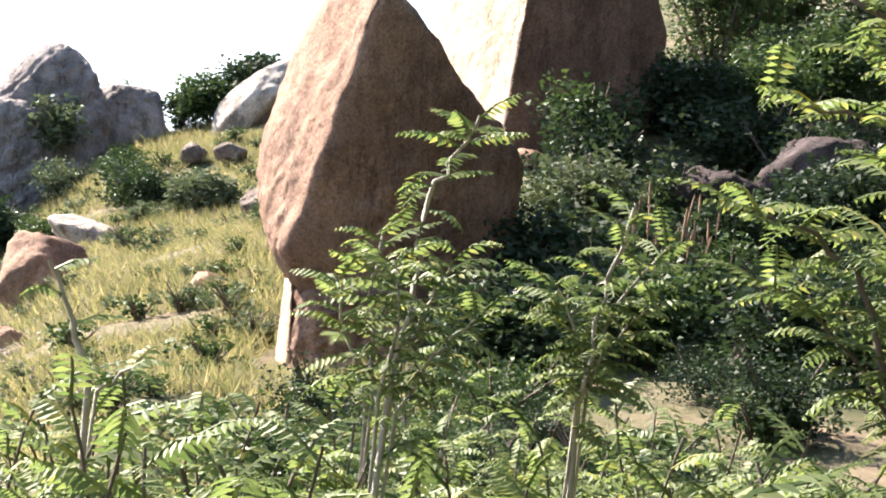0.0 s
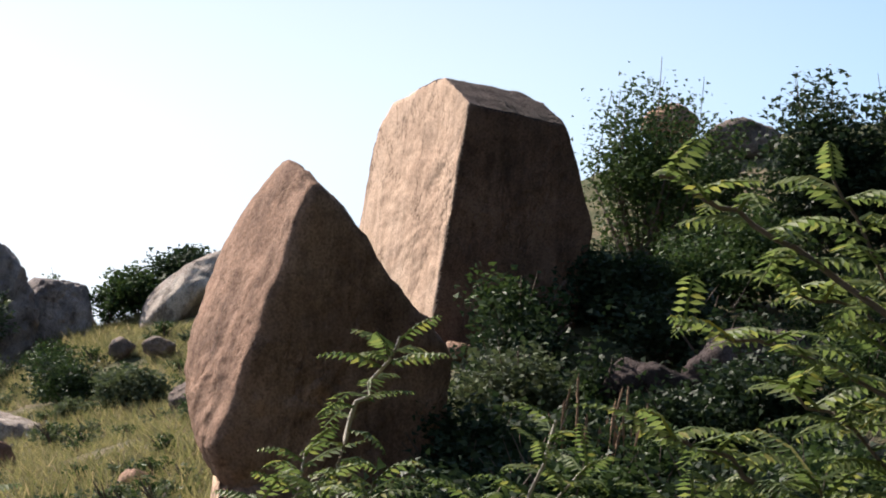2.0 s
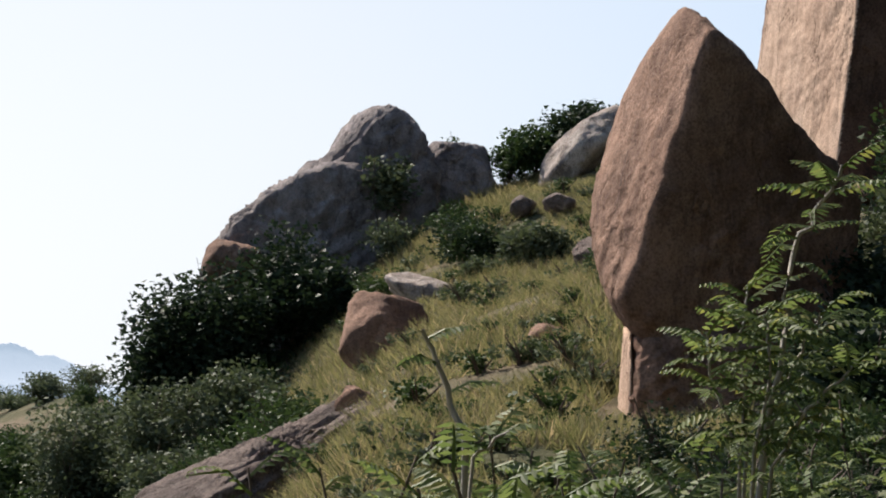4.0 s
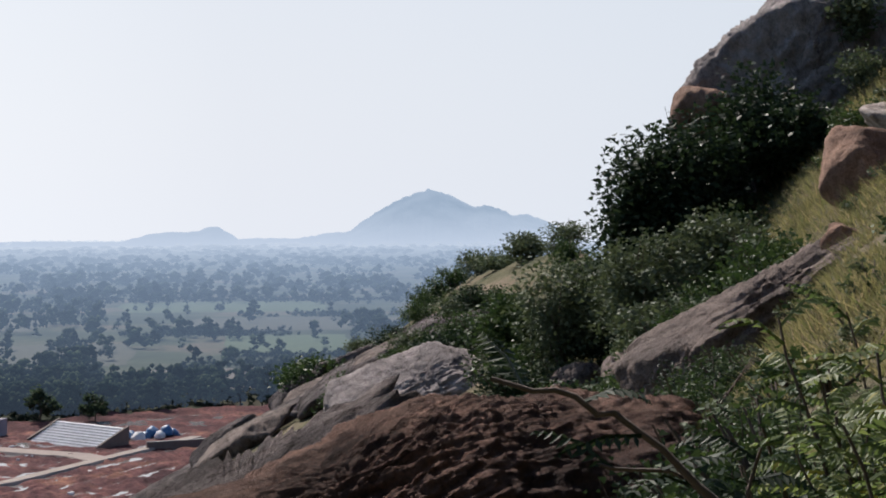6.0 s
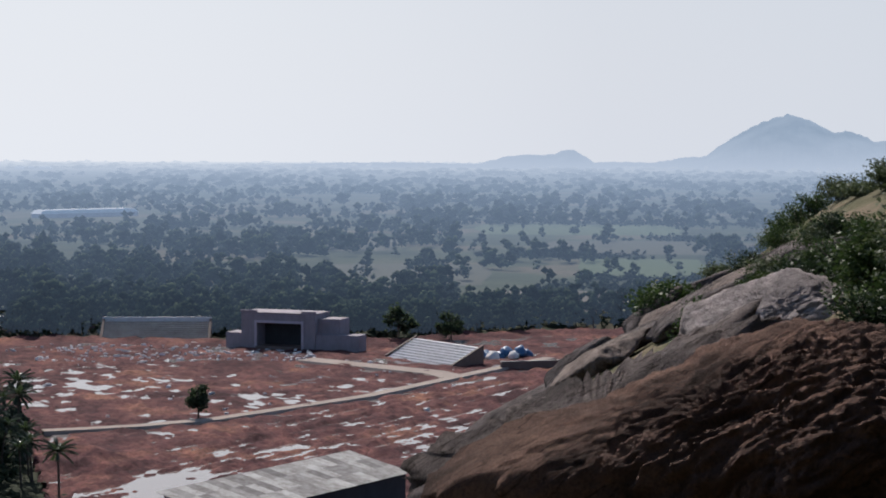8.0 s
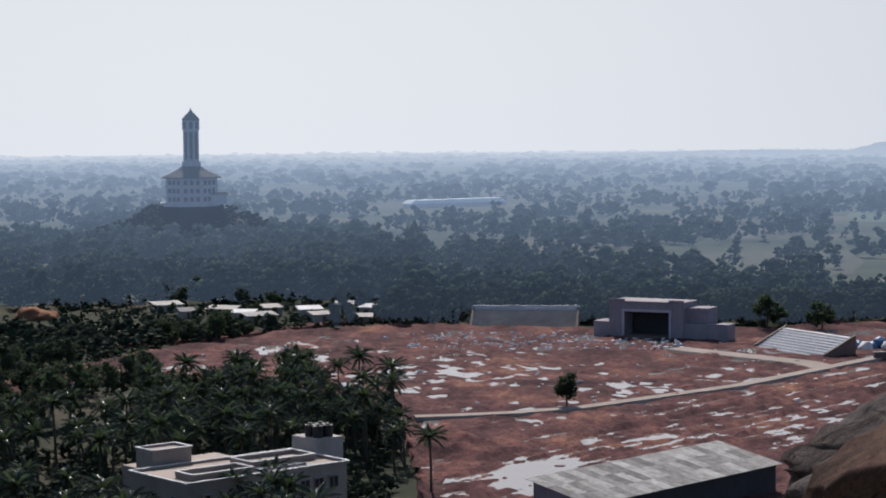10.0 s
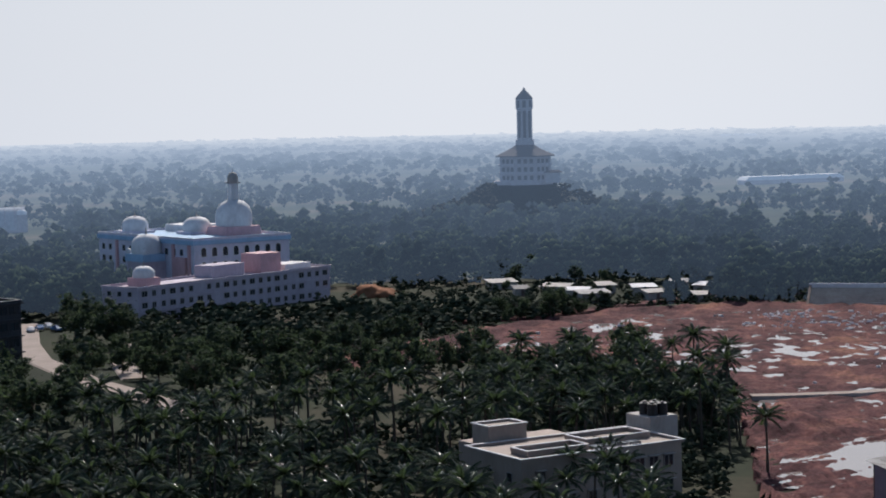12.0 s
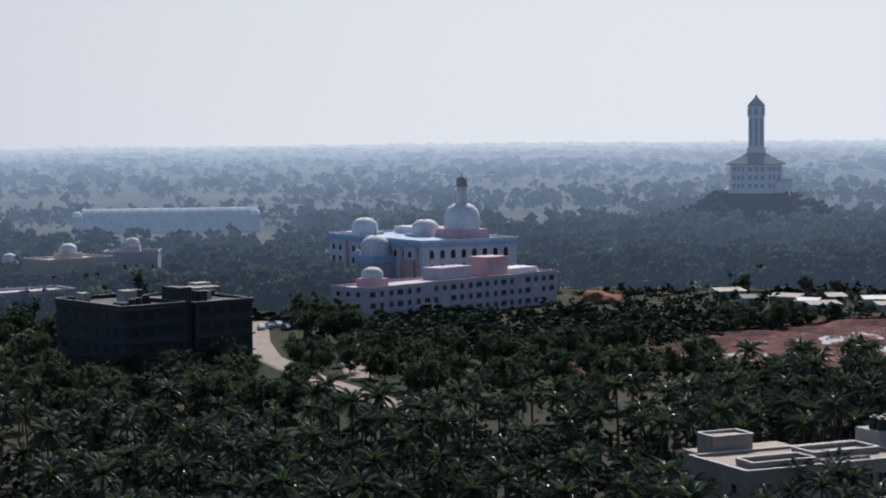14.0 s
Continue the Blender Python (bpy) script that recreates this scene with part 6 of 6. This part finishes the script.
def far_woods():
    rng = np.random.default_rng(31)
    allv, allf, base = [], [], 0
    n = 0
    while n < 11500:
        a = rng.uniform(68, 128)
        r = 562 * (4800 / 562) ** (rng.random() ** 1.1)
        d = ray_dir(a)
        x, y = d.x * r, d.y * r
        grove = noise.noise((a * 0.16, math.log(r) * 13, 11)) + 0.6 * noise.noise((x * 0.012, y * 0.012, 3))
        if grove < -0.02 - 0.35 * (r < 720 and a > 84) - 0.45 * (98 < a < 112 and r < 1000) + 0.12 * rng.random():
            if rng.random() > 0.07:
                continue
        if 97 < a < 114 and r < 640:
            continue
        if 116 < a < 123 and 900 < r < 1050:
            continue
        if a < 84.5 and 640 < r < 1250 and noise.noise((x * 0.006, y * 0.014, 21)) < 0.12 and rng.random() > 0.06:
            continue
        if r < 760 and not free(x, y, 4) or 92.5 < a < 97.3 and 1270 < r < 1440:
            continue
        h = rng.uniform(3, 7) if rng.random() < 0.55 else rng.uniform(7, 11.5)
        h *= 1.25 if r < 1000 and a > 96 else 1.0
        w = h * rng.uniform(0.6, 1.2) * (1 + max(0, r - 1200) / 1800)
        h *= 1 - 0.35 * min(1, max(0, r - 1800) / 2000)
        v, f = far_tree(rng, x, y, h, w, 24 if r < 850 else 12 if r < 1300 else 6 if r < 2200 else 4)
        allv.append(v), allf.append(f + base)
        base += len(v)
        n += 1
    for r, a0, a1 in ((745, 78, 82), (800, 77, 81), (955, 79, 84), (1125, 76, 80), (1340, 76, 86)):
        for _ in range(int((a1 - a0) * 6)):  # hedges between the fields
            q = ray_dir(rng.uniform(a0, a1)) * (r + rng.normal() * 6)
            h = rng.uniform(1.2, 4.5)
            v, f = leaf_cloud(rng, (q.x, q.y, h * 0.5), (2.5, 6, h * 0.5), 6, 4, 1.2, 0.3, tri=True, core=1.3)
            allv.append(v), allf.append(f + base)
            base += len(v)
    v, f = np.concatenate(allv), np.concatenate(allf)
    v[:, 2] = np.maximum(v[:, 2], 0.05)
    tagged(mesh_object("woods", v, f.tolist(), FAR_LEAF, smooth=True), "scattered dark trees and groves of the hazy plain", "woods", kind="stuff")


far_woods()


def mound_woods():
    """The dark trees that clothe the mound under the tower."""
    rng = np.random.default_rng(32)
    allv, allf, base = [], [], 0
    for _ in range(420):
        a, r = rng.uniform(0, 6.28), 12 + 50 * math.sqrt(rng.random())
        x, y = MX + r * math.cos(a), MY + r * math.sin(a)
        u = max(0, (r - 15) / 44) ** 0.8
        v, f = leaf_cloud(rng, (x, y, max(0, 20.5 * (1 - u ** 0.75)) + 2.2), (3.4, 3.4, rng.uniform(2.5, 4.5)), 8, 6, 0.9, 0.4, tri=True, core=1.4)
        if r > 18:
            allv.append(v), allf.append(f + base)
            base += len(v)
    v, f = np.concatenate(allv), np.concatenate(allf)
    tagged(mesh_object("mound_woods", v, f.tolist(), FARSCRUB), "dense dark trees on the steep mound", "woods", kind="stuff")


mound_woods()
scatter([tree_proto("tree", 540 + i, 12.0 + i, 12.5 + i, LEAF_TREE, "broad leafy tree standing over the earth yard", 6000, 0.36, 0.12) for i in range(2)],
        [tuple(ray_dir(a).xy * r) for a, r in ((115.2, 508), (114.6, 500), (118.6, 384), (119.6, 379), (117.9, 390), (121.6, 388), (122.8, 400), (113.2, 452), (111.6, 447), (109.9, 455), (108.0, 450), (106.5, 462), (115.6, 420), (124, 392))], rng_t, 0.75, 0.98)


def undergrowth():
    """Shrubs and young palms between the trees of the groves."""
    rng = np.random.default_rng(41)
    allv, allf, base = [], [], 0
    for a0, a1, r0, r1, n in ((97, 127, 225, 350, 2000), (97, 127, 350, 600, 1100), (99, 114, 455, 560, 700), (98, 107, 560, 680, 300), (85, 98, 552, 640, 520), (78, 85, 588, 640, 90)):
        for _ in range(n):
            a, r = rng.uniform(a0, a1), math.sqrt(rng.uniform(r0 ** 2, r1 ** 2))
            d = ray_dir(a)
            x, y = d.x * r, d.y * r
            if free(x, y, 1.5):
                h = rng.uniform(1.0, 3.4) * (1.7 if r0 == 455 else 1)
                v, f = far_tree(rng, x, y, h, h * 1.15, 14)
                allv.append(v), allf.append(f + base)
                base += len(v)
    v, f = np.concatenate(allv), np.concatenate(allf)
    v[:, 2] = np.maximum(v[:, 2], 0.05)
    tagged(mesh_object("undergrowth", v, f.tolist(), LEAF_TREE), "dark green undergrowth between the trees and palms", "undergrowth", kind="stuff")


undergrowth()


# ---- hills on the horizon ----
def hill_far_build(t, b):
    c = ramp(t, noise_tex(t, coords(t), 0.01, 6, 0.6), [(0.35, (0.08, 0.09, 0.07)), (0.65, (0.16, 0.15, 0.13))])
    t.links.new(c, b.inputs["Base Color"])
    # haze is put in as emission, thicker towards the hill's foot
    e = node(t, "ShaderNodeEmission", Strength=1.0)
    haze_blue = ramp(t, noise_tex(t, coords(t), 0.012, 6, 0.6), [(0.35, (0.29, 0.365, 0.46)), (0.65, (0.34, 0.415, 0.51))])
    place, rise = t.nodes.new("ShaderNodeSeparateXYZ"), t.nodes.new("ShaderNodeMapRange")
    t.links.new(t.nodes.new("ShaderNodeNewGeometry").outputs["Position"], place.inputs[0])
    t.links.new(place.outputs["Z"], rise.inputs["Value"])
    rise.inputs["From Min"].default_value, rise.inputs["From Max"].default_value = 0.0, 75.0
    t.links.new(mixc(t, rise.outputs[0], (0.47, 0.535, 0.63), haze_blue), e.inputs["Color"])
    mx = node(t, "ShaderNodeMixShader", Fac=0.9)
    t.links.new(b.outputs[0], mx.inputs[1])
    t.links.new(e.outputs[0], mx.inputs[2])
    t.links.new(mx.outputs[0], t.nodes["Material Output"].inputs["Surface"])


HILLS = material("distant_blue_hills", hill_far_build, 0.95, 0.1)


def far_hill(az, d, peaks, seed, label):
    """A far hill: peaks of (bearing offset in degrees, height, breadth in degrees)."""
    k = d * math.pi / 180
    v, f = [], []
    nx, ny = 90, 24
    lo = min(p[0] - p[2] * 2.2 for p in peaks)
    hi = max(p[0] + p[2] * 2.2 for p in peaks)
    for j in range(ny):
        for i in range(nx):
            a = lo + (hi - lo) * i / (nx - 1)
            depth = (j / (ny - 1) - 0.5) * 2
            z = 0
            for pa, ph, pw in peaks:
                q = abs(a - pa) / pw
                z = max(z, ph * max(0, 1 - (q / 2.2) ** 1.5))
            z = z * max(0, 1 - abs(depth) ** 1.5) * (1 + 0.045 * noise.fractal((a * 3, depth * 3, seed), 1.0, 2.0, 5)) + 3 * noise.fractal((a * 9, depth * 5, seed), 1, 2, 4) - 3
            p = ray_dir(az + a) * (d + depth * 350)
            v.append((p.x, p.y, z))
    for j in range(ny - 1):
        for i in range(nx - 1):
            a = j * nx + i
            f.append((a, a + 1, a + nx + 1, a + nx))
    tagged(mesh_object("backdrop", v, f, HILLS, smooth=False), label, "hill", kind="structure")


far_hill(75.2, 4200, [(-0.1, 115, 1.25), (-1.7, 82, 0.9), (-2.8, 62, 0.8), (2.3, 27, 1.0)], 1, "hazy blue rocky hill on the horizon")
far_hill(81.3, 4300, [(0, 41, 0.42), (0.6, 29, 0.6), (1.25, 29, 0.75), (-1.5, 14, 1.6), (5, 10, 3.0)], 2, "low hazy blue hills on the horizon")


# ---- the middle distance: fields, shacks, stores ----
CROP = far_paint("distant_green_crop", (0.055, 0.085, 0.035))
DRY = far_paint("distant_fallow_soil", (0.11, 0.09, 0.07))
STUBBLE = far_paint("distant_stubble", (0.05, 0.053, 0.034))
field(77.4, 81.0, 810, 950, CROP, "flat light green crop field", seed=1)
field(78.6, 83.4, 650, 742, DRY, "dry brown fallow field", seed=2)
field(76.5, 82.0, 985, 1120, STUBBLE, "yellowish stubble field", seed=3)
field(83.5, 88.5, 760, 900, STUBBLE, "dull green fallow field", seed=4)
field(78.0, 84.0, 1180, 1330, CROP, "pale green crop field", seed=5)
field(86.0, 92.0, 1000, 1150, STUBBLE, "dull green fallow field", seed=6)
field(119, 124, 1060, 1160, STUBBLE, "bare field behind the arched hall", seed=8)


def shack(x, y, turn, lx, ly, hgt, roof):
    s = site("shack", x, y, math.cos(turn), math.sin(turn))
    block("wall", 0, lx, 0, ly, 0, hgt, SLAB, s)
    bm = bmesh.new()
    q = [bm.verts.new(c) for c in ((-0.5, -0.5, hgt + 0.02), (lx + 0.5, -0.5, hgt + 0.02), (lx + 0.5, ly + 0.5, hgt + 0.7), (-0.5, ly + 0.5, hgt + 0.7))]
    f = bm.faces.new(q)
    g = bmesh.ops.extrude_face_region(bm, geom=[f])
    for v in g["geom"]:
        if isinstance(v, bmesh.types.BMVert):
            v.co.z += 0.12
    bmesh.ops.recalc_face_normals(bm, faces=bm.faces)
    part("roof", bm, roof, s, "pale sheet roof")
    block("door", lx * 0.4, lx * 0.4 + 1.0, -0.06, 0.0, 0, min(2.0, hgt - 0.3), BROWN, s, bevel=0)
    return tagged(s, "low workers' shack with a pale sheet roof", "shack", "shacks beside the building site")


rng_s = random.Random(51)
for a, r in ((101.6, 588), (100.6, 604), (99.6, 596), (98.6, 618), (97.9, 600), (97.2, 622), (103.0, 600), (101.1, 575), (102.3, 610), (103.7, 622), (99.2, 580), (98.2, 575)):
    v = ray_dir(a)
    shack(v.x * r, v.y * r, rng_s.uniform(1.2, 2.2), rng_s.uniform(4, 9), rng_s.uniform(4, 6), rng_s.uniform(2.0, 2.8), rng_s.choice([TIN, WHITE, WHITE, SLAB]))
strip("road", [(-500, -150), (-522, -116), (-560, -92), (-590, -70), (-600, -40)], 6, 0.75, RED, "red earth road behind the building site")
strip("road", [(-345, -140), (-362, -155), (-392, -186), (-425, -214), (-455, -232), (-500, -255)], 6, 0.25, TRACK, "pale earth road between the trees")
strip("road", [(-395, -176), (-420, -190), (-455, -205)], 5, 0.3, TRACK, "pale earth track to the hostel")


def tarp_heap(x, y, s, mat, label):
    bm = bmesh.new()
    bmesh.ops.create_icosphere(bm, subdivisions=3, radius=1)
    for v in bm.verts:
        k = 1 + 0.25 * noise.noise(v.co * 1.7 + Vector((x, y, 0)))
        v.co = Vector((v.co.x * 2.2 * s * k, v.co.y * 1.6 * s * k, max(v.co.z, -0.2) * 1.7 * s * k + 0.2 * s))
    ob = part("tarpaulin_bundle", bm, mat, smooth=True)
    ob.location = (x, y, red_height(x, y) + 0.05 if red_inside(x, y) else 0.0)
    return tagged(ob, label, "bundle", "covered stores beside the stand")


for i in range(9):
    a, r = 84.05 - i * 0.2, 506 + (i % 3) * 3
    v = ray_dir(a)
    tarp_heap(v.x * r, v.y * r, 0.9 + 0.25 * (i % 2), TARP if i % 3 else WHITE, "blue tarpaulin over stacked goods" if i % 3 else "white sheet over stacked goods")
lw = site("low_wall", -478, 57, -0.2, 0.98)
block("wall", 0, 16, 0, 0.8, 0, 2.2, BROWN, lw)
block("coping", -0.1, 16.1, -0.1, 0.9, 2.2, 2.4, SLAB, lw)
tagged(lw, "low brown plastered wall on the red earth", "wall")


def rubble():
    """Sacks, boards and rubble strewn before the stage."""
    rng = random.Random(71)
    v, f = [], []
    for _ in range(330):
        if rng.random() < 0.75:
            a, r = rng.uniform(88.5, 96.5), rng.uniform(500, 545)
        else:
            a, r = rng.uniform(84, 103), rng.uniform(400, 540)
        d = ray_dir(a)
        x, y, s, t = d.x * r, d.y * r, rng.uniform(0.25, 0.9), rng.uniform(0, 3.1)
        if not (red_inside(x, y) and free_of(x, y)):
            continue
        z = max(red_height(x, y), 0.22)
        n = len(v)
        lx, ly, lz = s * rng.uniform(1, 2.6), s, s * rng.uniform(0.25, 0.7)
        for dz in (-0.1, lz):
            for dx, dy in ((-1, -1), (1, -1), (1, 1), (-1, 1)):
                k = 0.8 if dz > 0 else 1
                px, py = dx * lx / 2 * k * rng.uniform(0.8, 1.1), dy * ly / 2 * k * rng.uniform(0.8, 1.1)
                v.append((x + px * math.cos(t) - py * math.sin(t), y + px * math.sin(t) + py * math.cos(t), z + dz))
        f += [(n + 4, n + 5, n + 6, n + 7), (n, n + 1, n + 5, n + 4), (n + 1, n + 2, n + 6, n + 5), (n + 2, n + 3, n + 7, n + 6), (n + 3, n, n + 4, n + 7)]
    tagged(mesh_object("rubble", v, f, WHITE), "pale sacks, boards and rubble strewn on the site", "rubble", kind="stuff")


def free_of(x, y):
    for bx, by, ux, uy, lx, ly in BUILT:
        l = math.hypot(ux, uy)
        a, b = ((x - bx) * ux + (y - by) * uy) / l, (-(x - bx) * uy + (y - by) * ux) / l
        if -1 < a < lx + 1 and -1 < b < ly + 1:
            return False
    return True


rubble()


def car(x, y, turn, paint_, label):
    c = site("car", x, y, math.cos(turn), math.sin(turn), 0.32)
    bm = bmesh.new()
    outline = ((0, 0.25), (0.05, 0.75), (0.9, 0.92), (1.5, 1.4), (3.0, 1.42), (3.7, 0.95), (4.1, 0.85), (4.15, 0.3))
    for y0 in (0.0, 1.65):
        [bm.verts.new((px, y0 + (0.12 if pz > 1 and y0 == 0 else -0.12 if pz > 1 else 0), pz)) for px, pz in outline]
    bm.verts.ensure_lookup_table()
    n = len(outline)
    bm.faces.new([bm.verts[i] for i in range(n)])
    bm.faces.new([bm.verts[n + i] for i in reversed(range(n))])
    for i in range(n):
        bm.faces.new([bm.verts[(i + 1) % n], bm.verts[i], bm.verts[n + i], bm.verts[n + (i + 1) % n]])
    bmesh.ops.recalc_face_normals(bm, faces=bm.faces)
    body = part("body", bm, paint_, c)
    block("windscreen", 1.0, 1.45, 0.15, 1.5, 0.97, 1.35, GLASSY, body, bevel=0)
    block("side_window", 1.55, 3.0, -0.02, 0.06, 0.97, 1.32, GLASSY, body, bevel=0)
    for px in (0.8, 3.3):
        for py in (0.05, 1.6):
            w = bmesh.new()
            bmesh.ops.create_cone(w, cap_ends=True, segments=14, radius1=0.32, radius2=0.32, depth=0.2, matrix=Matrix.Translation((px, py, 0.0)) @ Matrix.Rotation(math.pi / 2, 4, "X"))
            part("wheel", w, BLACK, c, "black tyre")
    return tagged(c, label, "car", "cars parked beside the dark block")


CARBLUE = plain_material("blue_car_paint", (0.06, 0.14, 0.30), 0.1, 2, 0.25, 0.5)
for i in range(7):
    v = ray_dir(117.0 - 0.22 * i) * (540 + 4 * (i % 3))
    car(v.x, v.y, 0.6 + 0.1 * i, CARBLUE if i % 2 else WHITE, "blue parked car" + " on the earth yard" if i % 2 else "white parked car on the earth yard")

# small arched blue roof beside the institute
ar = site("arched_shed", -253.5, -40.5, -0.716, 0.698)
v, f = [], []
for i in range(9):
    for k in range(11):
        a = math.pi * k / 10
        v.append((i * 1.4, 3 - 3 * math.cos(a), 2.2 + 1.3 * math.sin(a)))
for i in range(8):
    for k in range(10):
        a = i * 11 + k
        f.append((a, a + 11, a + 12, a + 1))
PALEBLUE = plain_material("pale_blue_sheeting", (0.36, 0.48, 0.60), 0.2, 0.4, 0.4, 0.4)
mesh_object("roof", v, f, PALEBLUE, ar, smooth=True)
for y in (0.0, 5.8):
    block("wall", 0, 11.2, y, y + 0.2, 0, 2.2, SLAB, ar)
tagged(ar, "small shed with an arched pale blue roof", "shed")

# soil heap at the hostel's end
bm = bmesh.new()
bmesh.ops.create_icosphere(bm, subdivisions=4, radius=1)
for q in bm.verts:
    k = 1 + 0.3 * noise.fractal(q.co * 1.6, 1, 2, 4)
    q.co = Vector((q.co.x * 7 * k, q.co.y * 6 * k, max(q.co.z, -0.05) * 3.6 * k))
SOIL = plain_material("orange_soil", (0.27, 0.125, 0.07), 0.35, 0.4, 0.95, 0.1, fine=1.5)
ob = part("soil_mound", bm, SOIL, smooth=True)
ob.location = (-584, -180, 0)
tagged(ob, "steep heap of orange dug soil beside the hostel", "soil heap")

# long white-roofed sheds far out
for (x, y, ux, uy, lx) in ((-1417, -158, -0.61, 0.79, 82), (-3641, -452, 0.1, 0.99, 66)):
    s = site("far_shed", x, y, ux, uy)
    block("wall", 0, lx, 0, 12, 0, 3, FARWALL, s)
    block("roof", -0.3, lx + 0.3, -0.3, 13, 3, 5.6, FARWHITE, s, "pale sheet roof", top=0.92)
    tagged(s, "long low shed with a pale sheet roof", "shed")


# dry seed stalks in the shade of the block
def seed_stalks():
    rng = random.Random(88)
    v, f = [], []
    for _ in range(34):
        a, d = rng.uniform(44.4, 47.0), rng.uniform(26.5, 28.5)
        p = ray_dir(a) * d
        b = Vector((p.x, p.y, ground_z(p.x, p.y)))
        t = b + Vector((rng.uniform(-0.25, 0.25), rng.uniform(-0.25, 0.25), rng.uniform(0.9, 1.7)))
        tube(v, f, [b, b.lerp(t, 0.72), b.lerp(t, 0.78), b.lerp(t, 0.95), t], [0.006, 0.005, 0.02, 0.018, 0.004], 5)
    tagged(mesh_object("seed_stalks", v, f, DRYGRASS), "dry brown seed stalks standing in the shade", "dry grass", kind="stuff")


DRYGRASS = plain_material("dry_seed_head", (0.30, 0.19, 0.13), 0.3, 5, 0.9, 0.1, fine=30)
seed_stalks()
